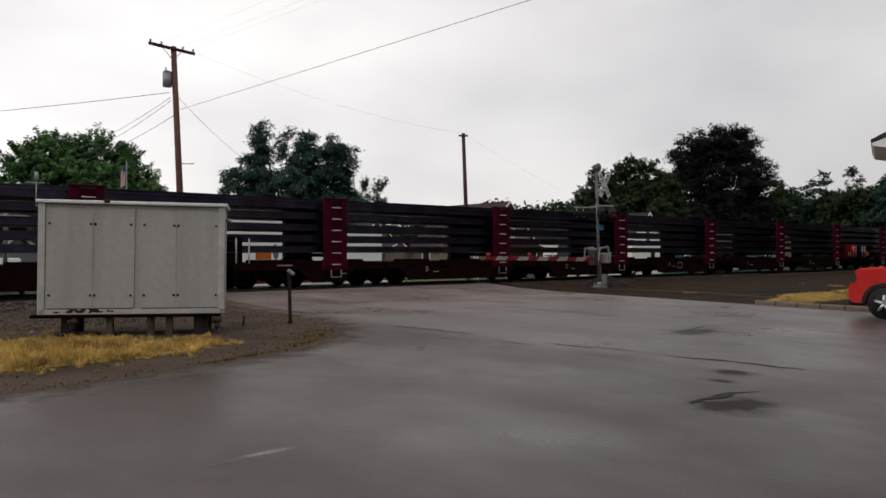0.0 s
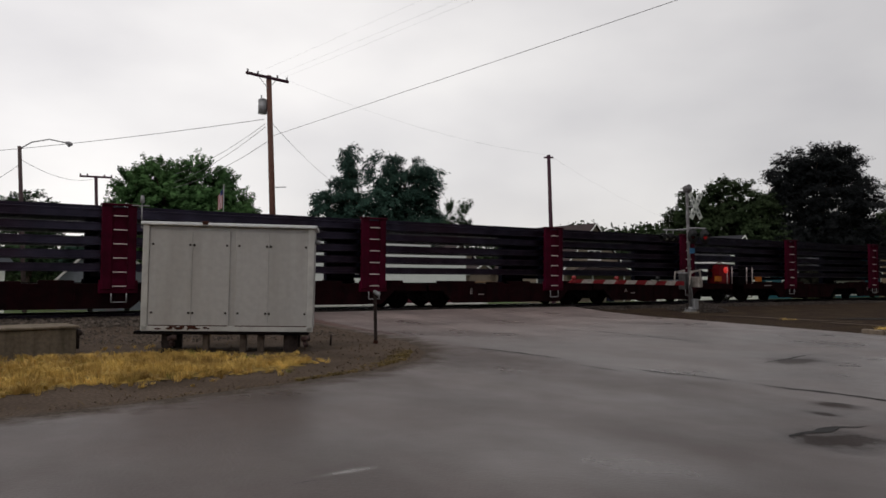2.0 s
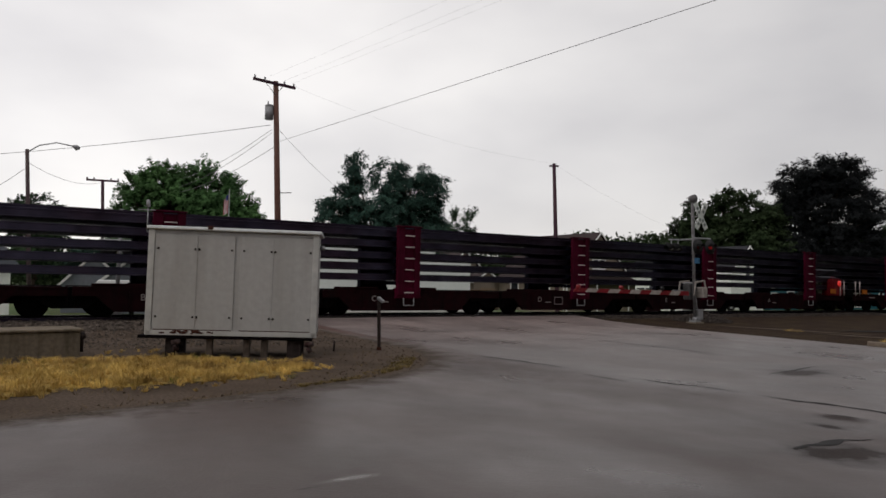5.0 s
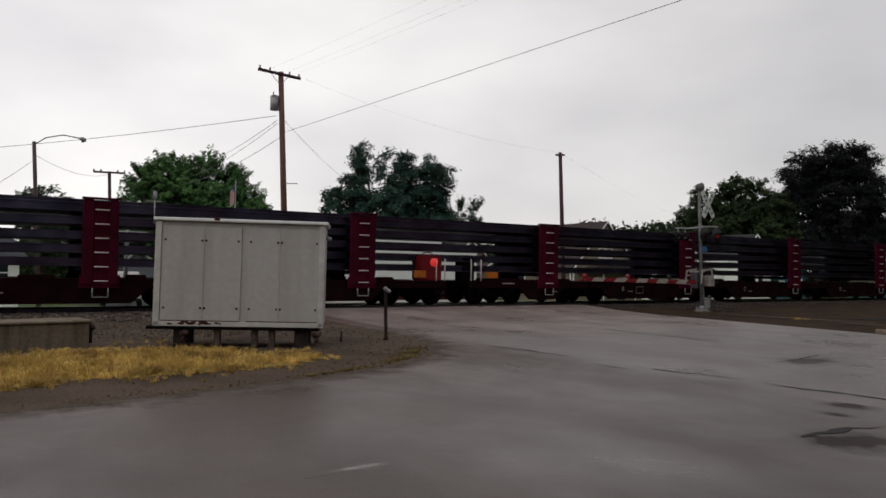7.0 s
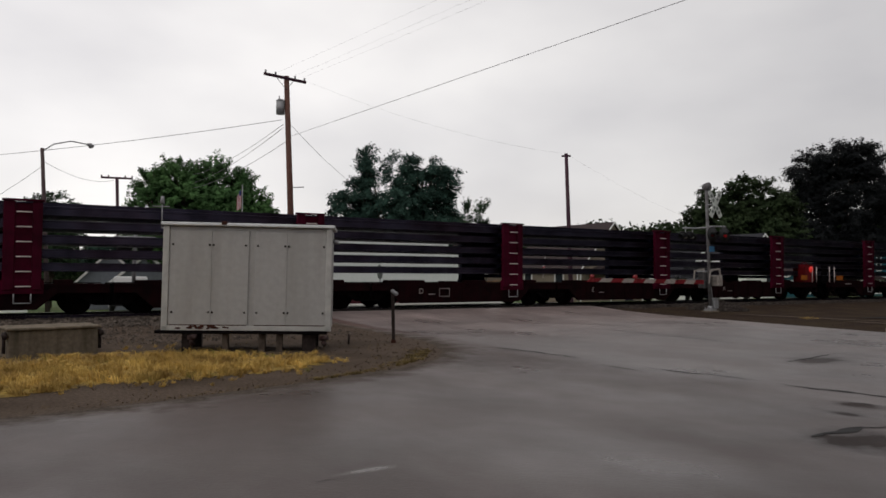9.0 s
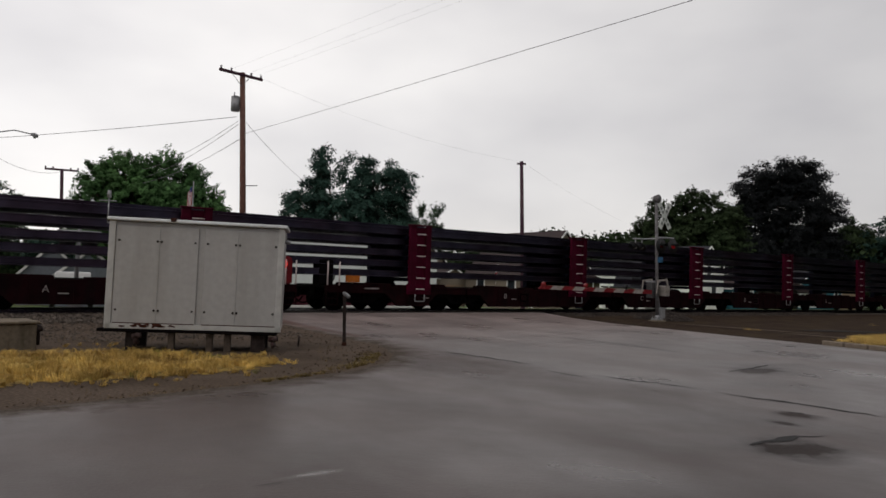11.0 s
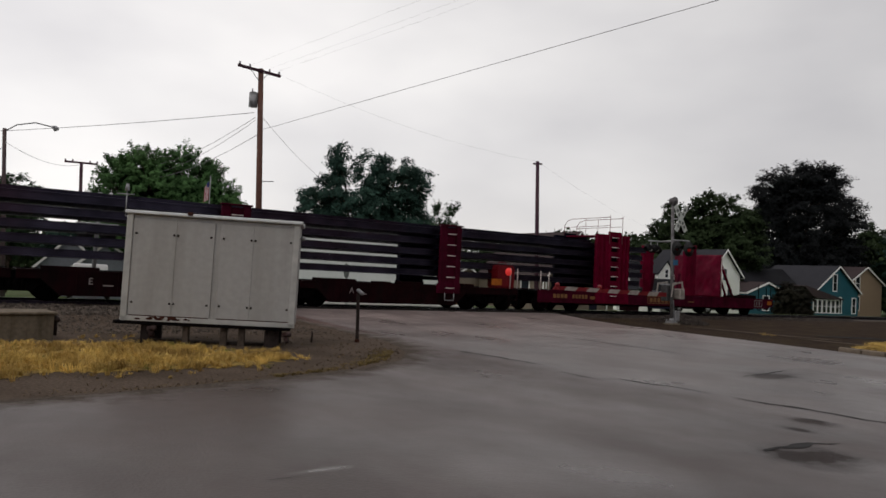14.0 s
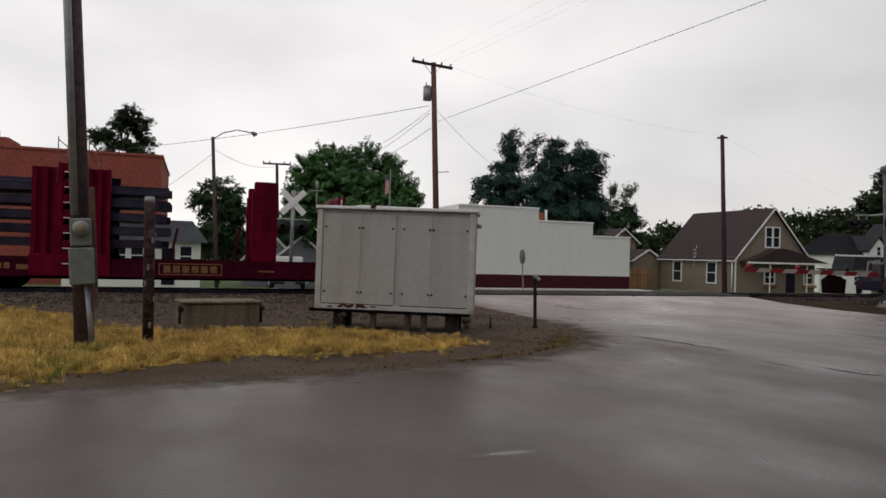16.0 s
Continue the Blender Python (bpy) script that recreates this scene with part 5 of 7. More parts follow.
    tube(bm, (-0.46, 0.8, z1 + 0.36), (-0.14, 0.8, z1 + 0.36), 0.01, seg=6)
    part("aerial", bm, M_GALV, root, "thin pipe with a small grey head")


def build_small_near():
    # leaning delineator post at the island's corner
    root = thing("marker_post", pose(-3.1, 15.11, 0, 0, -1.5, 5), "thin dark steel post with a bent grey head", "post")
    bm = bmesh.new()
    box(bm, -0.035, 0.035, -0.02, 0.02, -0.05, 1.05, bevel=0.006)
    part("post", bm, M_DARKTIMBER, root)
    bm = bmesh.new()
    box(bm, -0.045, 0.13, -0.045, 0.045, -0.03, 0.045, bevel=0.02, m=Matrix.Translation((0.0, 0, 1.09)) @ Matrix.Rotation(radians(38), 4, "Y"))
    part("head", bm, M_GALV, root, "bent grey metal cap")
    bm = bmesh.new()
    box(bm, -0.05, 0.05, -0.035, 0.035, -0.02, 0.07, bevel=0.01)
    part("collar", bm, M_RUST, root, "rusty foot")
    # short broken stub beside it
    bm = bmesh.new()
    tube(bm, (0, 0, -0.03), (0.01, 0, 0.22), 0.022, 0.018, seg=7)
    ob = tagged(obj("stub_post", bm, M_DARKTIMBER), "short dark steel stub in the gravel", "post")
    ob.location = at(-3.95, 14.6)
    # concrete vault
    root = thing("concrete_vault", pose(-9.0, 11.0, 0, 0, 0, 49.2), "low stained concrete vault with a flat metal lid", "utility vault")
    bm = bmesh.new()
    box(bm, 0.13, 1.56, 0, 0.8, -0.1, 0.46, bevel=0.02)
    part("body", bm, M_CONCRETE, root)
    bm = bmesh.new()
    box(bm, 0.09, 1.60, -0.05, 0.84, 0.462, 0.51, bevel=0.015)
    part("lid", bm, M_CONCRETE, root, "flat stained lid")
    for x in (0.08, 1.61):
        bm = bmesh.new()
        tube(bm, (x, 0.1, 0.44), (x, 0.1, 0.08), 0.03, seg=7)
        tube(bm, (x, 0.1, 0.40), (x, 0.0, 0.36), 0.05, seg=8)
        part("hasp", bm, M_DARKTIMBER, root, "dark hanging hasp")
    # service pole with meter
    root = thing("service_pole", pose(-8.39, 8.28, 0, 0.8, -3.3, 46), "tarred wooden service pole with conduit and an electricity meter", "utility pole")
    bm = bmesh.new()
    tube(bm, (0, 0, -0.2), (0, 0, 7.5), 0.14, 0.105, seg=16)
    part("pole", bm, M_POLEGREY, root)
    bm = bmesh.new()
    tube(bm, (-0.07, -0.16, 1.95), (-0.07, -0.16, 7.2), 0.055, seg=10)
    part("conduit", bm, M_GALV, root, "grey steel conduit")
    bm = bmesh.new()
    tube(bm, (0.10, -0.15, 0.0), (0.06, -0.15, 0.92), 0.04, seg=10)
    part("conduit", bm, M_GALV, root, "grey steel conduit")
    bm = bmesh.new()
    box(bm, -0.14, 0.14, -0.34, -0.14, 1.50, 1.90, bevel=0.02)
    meter = part("meter_box", bm, M_GREYBOX, root, "grey enamel meter box")
    bm = bmesh.new()
    tube(bm, (0, -0.34, 1.76), (0, -0.42, 1.76), 0.11, seg=20)
    part("meter", bm, M_GALV, meter, "round glass electricity meter")
    bm = bmesh.new()
    tube(bm, (0, -0.421, 1.76), (0, -0.435, 1.76), 0.075, seg=20)
    part("dial", bm, M_BEIGE, meter, "pale meter dial")
    bm = bmesh.new()
    box(bm, -0.165, 0.165, -0.36, -0.14, 0.95, 1.48, bevel=0.02)
    part("switch_box", bm, M_GREYBOX, root, "grey switch box")
    bm = bmesh.new()
    box(bm, 0.12, 0.2, -0.22, -0.13, 0.6, 2.35, bevel=0.01)
    part("backboard", bm, M_POLE, root, "weathered mounting board")
    # old iron post
    root = thing("iron_post", pose(-8.02, 9.16, 0, 0, -0.8, 40), "rusty old iron post with a peeling pale cap", "post")
    bm = bmesh.new()
    tube(bm, (0, 0, -0.1), (0, 0, 2.2), 0.085, seg=12)
    for z in (0.35, 0.9, 1.35):
        tube(bm, (0, 0, z), (0, 0, z + 0.05), 0.092, seg=12)
    part("shaft", bm, M_BLACKRUST, root)
    bm = bmesh.new()
    tube(bm, (0, 0, 2.2), (0, 0, 2.3), 0.09, 0.07, seg=12)
    part("cap", bm, M_GALV, root, "pale peeling cap")
    for a, z in ((0.2, 1.7), (1.4, 1.55), (-0.9, 1.62), (2.5, 0.5), (-0.5, 0.7), (-1.3, 0.3), (-1.7, 1.2), (-2.2, 0.95)):
        c = Vector((math.cos(a) * 0.086, math.sin(a) * 0.086, z))
        bm = bmesh.new()
        box(bm, c.x - 0.02, c.x + 0.02, c.y - 0.012, c.y + 0.012, z - 0.05, z + 0.04)
        part("peeling_paint", bm, M_LETTERW, root, "flake of white paint")


def light_pair(parent, z, y, lit):
    """Two round flashing lamps with black backing discs and hoods, facing -y."""
    for i, x in enumerate((-0.36, 0.36)):
        bm = bmesh.new()
        tube(bm, (x, y, z), (x, y - 0.02, z), 0.30, seg=24)
        disc = part("lamp_disc", bm, M_BLACKPLASTIC, parent, "round black backing disc")
        bm = bmesh.new()
        tube(bm, (x, y - 0.022, z), (x, y - 0.05, z), 0.10, seg=18)
        part("lens", bm, M_LAMPRED_ON if i == lit else M_LAMPRED_OFF, disc, "lit red lens" if i == lit else "dark red lens")
        bm = bmesh.new()
        for k in range(10):
            a0, a1 = math.pi * k / 10, math.pi * (k + 1) / 10
            p = [(x + math.cos(a) * 0.115, yy, z + math.sin(a) * 0.115) for a, yy in ((a0, y - 0.02), (a1, y - 0.02), (a1, y - 0.27), (a0, y - 0.27))]
            bm.faces.new([bm.verts.new(c) for c in p])
        bmesh.ops.solidify(bm, geom=bm.faces[:], thickness=0.008)
        part("hood", bm, M_BLACKPLASTIC, disc, "black lamp hood")
        bm = bmesh.new()
        tube(bm, (x, y, z), (x, y + 0.14, z), 0.13, 0.09, seg=14)
        part("housing", bm, M_CASTALLOY, disc, "grey lamp housing")


def crossbuck(parent, z, y, mat, h=0.60, lettered=True, steep=58):
    for sg in (-1, 1):
        bm = bmesh.new()
        box(bm, -h, h, -0.012 + 0.014 * sg, 0.002 + 0.014 * sg, -0.115, 0.115, bevel=0.004, m=Matrix.Translation((0, y, z)) @ Matrix.Rotation(radians(steep * sg), 4, "Y"))
        blade = part("crossbuck_blade", bm, mat, parent, "white crossbuck blade")
        for i in range(5 if lettered else 0):
            a = -0.42 + i * 0.19
            if abs(a + 0.05) > 0.13:
                bm = bmesh.new()
                box(bm, a, a + 0.12, -0.0145 + 0.014 * sg, -0.0125 + 0.014 * sg, -0.06, 0.06, m=Matrix.Translation((0, y, z)) @ Matrix.Rotation(radians(steep * sg), 4, "Y"))
                part("lettering_bar", bm, M_GREYBOX, blade, "worn dark lettering")


def build_signal():
    """Crossing signal with its gate arm down across the road."""
    p = tr(13.84, -5.07, 0)
    root = thing("crossing_signal", pose(p.x, p.y, 0, -1.0, -1.0, 38.138), "aluminium level-crossing signal mast with crossbuck and flashing lamps", "crossing signal")
    bm = bmesh.new()
    box(bm, -0.26, 0.26, -0.24, 0.24, -0.1, 0.07, bevel=0.02)
    part("foundation", bm, M_CONCRETE, root, "concrete foundation")
    bm = bmesh.new()
    box(bm, -0.17, 0.17, -0.17, 0.17, 0.07, 0.14)
    tube(bm, (0, 0, 0.14), (0, 0, 0.26), 0.12, 0.08, seg=12)
    for x in (-0.13, 0.13):
        for y in (-0.13, 0.13):
            tube(bm, (x, y, 0.13), (x, y, 0.21), 0.022, seg=6)
    part("base", bm, M_GALV, root, "bolted grey foot plate")
    bm = bmesh.new()
    box(bm, 0.09, 0.36, -0.13, 0.13, 0.15, 0.52, bevel=0.02)
    prism(bm, [(0.07, 0.522), (0.38, 0.522), (0.34, 0.57), (0.11, 0.57)], -0.15, 0.15)
    part("junction_box", bm, M_GALV, root, "small pale junction box at the foot")
    bm = bmesh.new()
    tube(bm, (0.16, 0, 0.56), (0.12, 0.02, 1.0), 0.02, seg=6)
    part("conduit", bm, M_GALV, root)
    bm = bmesh.new()
    tube(bm, (0, 0, 0.2), (0, 0, 4.95), 0.066, 0.06, seg=14)
    part("mast", bm, M_CASTALLOY, root)
    bm = bmesh.new()
    tube(bm, (0, 0, 4.95), (0, 0, 5.02), 0.05, seg=10)
    tube(bm, (0, -0.12, 5.0), (0, 0.10, 5.0), 0.17, 0.13, seg=18)
    tube(bm, (-0.42, 0.05, 4.86), (-0.05, 0.05, 4.9), 0.03, seg=8)
    part("bell", bm, M_CASTALLOY, root, "grey warning bell")
    crossbuck(root, 4.27, -0.40, M_SIGNWHITE)
    bm = bmesh.new()
    tube(bm, (0, 0, 4.27), (0, -0.39, 4.27), 0.03, seg=8)
    part("sign_bracket", bm, M_GALV, root)
    bm = bmesh.new()
    tube(bm, (-0.7, 0.62, 3.38), (0.5, 0.62, 3.38), 0.03, seg=8)
    for x in (-0.62, -0.22):
        tube(bm, (x + 0.06, 0.62, 3.10), (x + 0.06, 0.62, 3.38), 0.02, seg=6)
    tube(bm, (-0.36, -0.45, 3.08), (-0.36, -0.45, 3.40), 0.03, seg=8)
    tube(bm, (0.36, -0.45, 3.08), (0.36, -0.45, 3.40), 0.03, seg=8)
    tube(bm, (-0.5, -0.45, 3.38), (0.5, -0.45, 3.38), 0.03, seg=8)
    tube(bm, (0, -0.5, 3.38), (0, 0.7, 3.38), 0.03, seg=8)
    part("cross_arm", bm, M_GALV, root)
    light_pair(root, 3.05, -0.50, 1)
    # second pair of lamps, turned along the street
    for x in (-0.62, -0.22):
        bm = bmesh.new()
        tube(bm, (x, 0.62, 3.08), (x - 0.02, 0.62, 3.06), 0.24, seg=20)
        d = part("lamp_disc", bm, M_BLACKPLASTIC, root, "round black backing disc")
        bm = bmesh.new()
        tube(bm, (x + 0.002, 0.62, 3.08), (x + 0.14, 0.62, 3.10), 0.14, 0.08, seg=12)
        part("housing", bm, M_SIGNWHITE, d, "grey lamp housing")
        bm = bmesh.new()
        tube(bm, (x - 0.022, 0.62, 3.08), (x - 0.25, 0.62, 3.04), 0.11, seg=14, caps=False)
        part("hood", bm, M_BLACKPLASTIC, d, "black lamp hood")
    bm = bmesh.new()
    box(bm, -0.05, 0.25, -0.1, -0.085, 2.4, 2.62)
    part("sign_plate", bm, M_BLUESIGN, root, "small blue information plate")
    # gate mechanism
    bm = bmesh.new()
    box(bm, -0.20, 0.22, 0.09, 0.40, 0.95, 1.58, bevel=0.03)
    part("gate_machine", bm, M_MACHINE, root, "dark grey gate machine")
    for y in (-0.30, 0.46):
        bm = bmesh.new()
        prism(bm, [(-0.39, 1.14), (-0.34, 1.14), (-0.24, 1.62), (0.22, 1.68), (0.35, 1.22), (0.40, 1.24), (0.29, 1.75), (-0.29, 1.69)], y, y + 0.03)
        part("arm_support", bm, M_ARMWHITE, root, "grimy white arm support plate")
    bm = bmesh.new()
    box(bm, 0.27, 0.54, -0.22, 0.40, 1.03, 1.46, bevel=0.03)
    part("counterweight", bm, M_ARMWHITE, root, "grimy white counterweight block")
    bm = bmesh.new()
    tube(bm, (-0.35, 0.25, 1.62), (0.5, 0.25, 1.62), 0.03, seg=8)
    part("shaft", bm, M_GALV, root)
    # gate arm: a thing of its own, hinged on the machine
    arm = thing("gate_arm", TRACK @ pose(13.45, -5.07, 1.20), "lowered red and white striped crossing gate arm with red lamps", "gate arm")
    n, length = 11, 6.0
    for i in range(n):
        bm = bmesh.new()
        a, b = -length * i / n, -length * (i + 1) / n
        h = 0.084 - 0.02 * i / n
        dz = 0.085 * (i / n)
        prism(bm, [(a - (0.04 if i else 0), -h + dz), (a + (0.10 if i else 0), h + dz), (b + 0.10, h + dz + 0.006), (b - 0.04, -h + dz + 0.006)], -0.02, 0.02)
        part("stripe", bm, M_ARMRED if i % 2 == 0 else M_ARMWHITE, arm, "red stripe" if i % 2 == 0 else "white stripe")
    for x, up in ((-5.8, 0.16), (-3.7, 0.15), (-1.5, 0.14)):
        bm = bmesh.new()
        tube(bm, (x, -0.05, 0.04 + up), (x, 0.05, 0.04 + up), 0.075, seg=16)
        tube(bm, (x, 0, 0.03), (x, 0, 0.1), 0.04, seg=8)
        part("arm_lamp", bm, M_ARMLAMP if x < -2 else M_BLACKPLASTIC, arm, "round red arm lamp")
    # the far signal, seen from behind
    p = tr(-6.2, 4.2, 0)
    root = thing("crossing_signal", pose(p.x, p.y, at(p.x, p.y).z, 0, 0.8, 38.138 - 8), "grey level-crossing signal mast beyond the track, lamps turned away", "crossing signal")
    bm = bmesh.new()
    tube(bm, (0, 0, -0.1), (0, 0, 3.9), 0.075, seg=12)
    box(bm, -0.2, 0.2, -0.2, 0.2, -0.1, 0.4)
    part("mast", bm, M_GALV, root)
    bm = bmesh.new()
    tube(bm, (-0.1, 0.1, 3.82), (0.6, 0.1, 3.82), 0.03, seg=8)
    part("side_arm", bm, M_GALV, root)
    crossbuck(root, 3.42, -0.11, M_WHITETRIM, h=0.62, lettered=False, steep=45)
    light_pair(root, 2.45, -0.14, 9)
    bm = bmesh.new()
    tube(bm, (-0.7, 0, 2.75), (0.7, 0, 2.75), 0.035, seg=8)
    part("cross_arm", bm, M_GALV, root)


build_cabinet()
build_small_near()
build_signal()

# ---------------------------------------------------------------- poles and wires
def insulator(bm, p):
    tube(bm, p, p + UP * 0.12, 0.035, 0.05, seg=8)


def build_poles():
    a = aim(19.4, 33.0)
    top = aim(20.2, 33.0, 1.5 + 33 * 0.268)
    root = thing("utility_pole", Matrix(), "weathered wooden utility pole with crossarm and grey transformer", "utility pole")
    bm = bmesh.new()
    tube(bm, a - UP * 0.3, top, 0.155, 0.115, seg=14)
    part("pole", bm, M_POLE, root)
    axis = (top - a).normalized()
    side = Vector((0.62, 0.78, 0)).normalized()
    bm = bmesh.new()
    c = top - axis * 0.12
    box(bm, -1.08, 1.08, -0.05, 0.05, -0.06, 0.06, bevel=0.01, m=Matrix.Translation(c - Vector((0, 0.14, 0))) @ Matrix.Rotation(radians(51.5), 4, "Z"))
    arm = part("crossarm", bm, M_POLEDARK, root, "dark wooden crossarm")
    for x in (-1.0, -0.5, 0.5, 1.0):
        bm = bmesh.new()
        insulator(bm, c + side * x - Vector((0, 0.14, 0)) + UP * 0.06)
        part("insulator", bm, M_GALV, arm, "small glass insulator")
    for sg in (-1, 1):
        bm = bmesh.new()
        tube(bm, c + side * 0.45 * sg - Vector((0, 0.16, 0)) - UP * 0.05, c - axis * 0.5 - Vector((0, 0.13, 0)), 0.015, seg=6)
        part("arm_brace", bm, M_GALV, root)
    bm = bmesh.new()
    t = top - axis * 1.75
    tube(bm, t + Vector((-0.30, -0.12, 0)), t + Vector((-0.30, -0.12, 0)) + UP * 0.62, 0.19, seg=16)
    tube(bm, t + Vector((-0.30, -0.12, 0.62)), t + Vector((-0.30, -0.12, 0.68)), 0.20, 0.12, seg=16)
    tube(bm, t + Vector((-0.36, -0.12, 0.66)), t + Vector((-0.36, -0.12, 0.84)), 0.03, seg=8)
    part("transformer", bm, M_GALV, root, "grey cylindrical transformer")
    bm = bmesh.new()
    q = a + axis * (top - a).length * 0.52
    tube(bm, q, q + Vector((0.62, 0.1, 0.02)), 0.02, seg=6)
    part("bracket", bm, M_GALV, root)
    p2 = aim(-2.45, 44.0)
    top2 = aim(-2.02, 44.0, 1.5 + 44 * 0.1655)
    root = thing("utility_pole", Matrix(), "plain dark wooden utility pole beside the house", "utility pole")
    bm = bmesh.new()
    tube(bm, p2 - UP * 0.3, top2, 0.145, 0.105, seg=14)
    part("pole", bm, M_POLEDARK, root)
    bm = bmesh.new()
    box(bm, top2.x - 0.28, top2.x + 0.28, top2.y - 0.05, top2.y + 0.05, top2.z - 0.2, top2.z - 0.1)
    part("crossarm", bm, M_POLEDARK, root)
    # street lamp
    b = aim(36.45, 40.0)
    t = aim(37.05, 40.0, 1.5 + 40 * 0.149)
    root = thing("street_lamp", Matrix(), "wooden street lamp pole with a curved steel arm", "street lamp")
    bm = bmesh.new()
    tube(bm, b - UP * 0.3, t, 0.115, 0.085, seg=12)
    part("pole", bm, M_POLEGREY, root)
    h = aim(33.8, 40.0, 1.5 + 40 * 0.1560)
    bm = bmesh.new()
    pts = [t - UP * 0.15, t.lerp(h, 0.22) + UP * 0.18, t.lerp(h, 0.55) + UP * 0.30, t.lerp(h, 0.86) + UP * 0.12]
    for u, v in zip(pts, pts[1:]):
        tube(bm, u, v, 0.03, seg=8)
    part("arm", bm, M_GALV, root)
    bm = bmesh.new()
    tube(bm, pts[-1], h.lerp(pts[-1], 0.5), 0.06, 0.12, seg=12)
    tube(bm, h.lerp(pts[-1], 0.5), h, 0.12, 0.07, seg=12)
    tube(bm, h.lerp(pts[-1], 0.5), h.lerp(pts[-1], 0.5) - UP * 0.15, 0.11, 0.06, seg=12)
    part("lamp_head", bm, M_GALV, root, "grey cobra-head lamp")
    # far pole with a short arm
    f0, f1 = aim(31.9, 62.0), aim(32.25, 62.0, 1.5 + 62 * 0.119)
    root = thing("utility_pole", Matrix(), "distant utility pole with a short crossarm", "utility pole")
    bm = bmesh.new()
    tube(bm, f0 - UP * 0.3, f1, 0.15, 0.12, seg=10)
    part("pole", bm, M_POLEDARK, root)
    bm = bmesh.new()
    box(bm, -1.15, 1.15, -0.06, 0.06, -0.14, 0.0, m=Matrix.Translation(f1) @ Matrix.Rotation(radians(28), 4, "Z"))
    for x in (-1.1, -0.6, 0.6, 1.1):
        box(bm, x - 0.05, x + 0.05, -0.05, 0.05, 0.0, 0.14, m=Matrix.Translation(f1) @ Matrix.Rotation(radians(28), 4, "Z"))
    part("crossarm", bm, M_POLEDARK, root)
    # wires, each of them a thing
    bolt = a + (top - a) * 0.80
    low = a + (top - a) * 0.74
    along_street = Vector((15.69, -13.58, 0.77))
    low = aim(19.93, 33.0, 1.5 + 33 * 0.185)
    runs = (
        (low, low + along_street * 2.5, 0.04, 0.0085),
        (aim(20.5, 33.0, 8.35), aim(53.0, 60.0, 7.4), 0.55, 0.013),
        (aim(20.4, 33.0, 8.15), aim(27.0, 56.0, 8.6), 0.3, 0.011),
        (aim(20.4, 33.0, 8.0), aim(27.0, 56.0, 8.0), 0.3, 0.011),
        (aim(20.0, 33.0, 7.45), aim(27.0, 54.0, 7.4), 0.3, 0.012),
        (aim(19.9, 33.0, 8.2), aim(14.5, 52.0, 7.6), 0.2, 0.009),
        (t - UP * 0.9, aim(43.0, 44.0, 3.6), 0.2, 0.010),
        (t - UP * 0.6, f1 - UP * 0.2, 0.5, 0.011),
        (top + side * 0.85, top2, 0.5, 0.0025),
        (top2, aim(-13.0, 60.0, 5.2), 0.4, 0.0025),
        (top + side * 0.85 + UP * 0.1, top + side * 0.85 + along_street * 2.5, 0.3, 0.0018),
        (top + side * 0.4 + UP * 0.1, top + side * 0.4 + along_street * 2.5, 0.3, 0.0018),
        (top - side * 0.45 + UP * 0.1, top - side * 0.45 + along_street * 2.5, 0.3, 0.0018),
    )
    for u, v, drop, r in runs:
        bm = bmesh.new()
        sag(bm, u, v, drop, r)
        tagged(obj("overhead_wire", bm, M_WIRE), "thin dark overhead wire strung between poles", "wire", "overhead wires")


# ---------------------------------------------------------------- houses
def window(parent, m, w, h, frame_mat=None, bars=1, depth=0.06):
    """A sash window on a wall that faces -y; m places the middle of its sill line."""
    fm = frame_mat or M_WHITETRIM
    bm = bmesh.new()
    f = 0.11
    for a, b, c, d in ((-w / 2 - f, w / 2 + f, -f, 0), (-w / 2 - f, w / 2 + f, h, h + f), (-w / 2 - f, -w / 2, 0, h), (w / 2, w / 2 + f, 0, h), (-w / 2, w / 2, h / 2 - 0.03, h / 2 + 0.03)):
        box(bm, a, b, -depth, 0.01, c, d, m=m)
    for i in range(bars - 1):
        x = -w / 2 + w * (i + 1) / bars
        box(bm, x - 0.04, x + 0.04, -depth, 0.01, 0, h, m=m)
    win = part("window", bm, fm, parent, "white-framed window")
    bm = bmesh.new()
    box(bm, -w / 2, w / 2, -0.02, 0.005, 0, h, m=m)
    part("pane", bm, M_GLASS, win, "dark glass pane")
    return win


def gable_body(name, parent, w, d, eave, apex, z0, wall, roof, over=0.35, thick=0.14, trim=None):
    """Walls with two gables, ridge along y; origin at the front's left corner."""
    bm = bmesh.new()
    prism(bm, [(0, z0), (w, z0), (w, eave), (w / 2, apex), (0, eave)], 0, d)
    walls = part("wall", bm, wall, parent)
    sl = (apex - eave) / (w / 2)
    for sg in (-1, 1):
        bm = bmesh.new()
        x_out = -over if sg < 0 else w + over
        z_out = eave - over * sl
        pts = [(w / 2, apex + 0.02), (x_out, z_out + 0.02), (x_out, z_out + 0.02 + thick), (w / 2, apex + 0.02 + thick)]
        prism(bm, pts if sg < 0 else pts[::-1], -over, d + over)
        part("roof", bm, roof, parent, "shingled roof slope")
        bm = bmesh.new()
        pts = [(w / 2, apex - 0.05), (x_out, z_out - 0.05), (x_out, z_out + thick + 0.05), (w / 2, apex + thick + 0.05)]
        prism(bm, pts if sg < 0 else pts[::-1], -over - 0.05, -over - 0.003)
        box(bm, min(x_out, x_out + 0.03 * sg), max(x_out, x_out + 0.03 * sg), -over, d + over, z_out - 0.03, z_out + thick)
        part("roof_trim", bm, trim or M_WHITETRIM, parent, "white roof edge")
    return walls


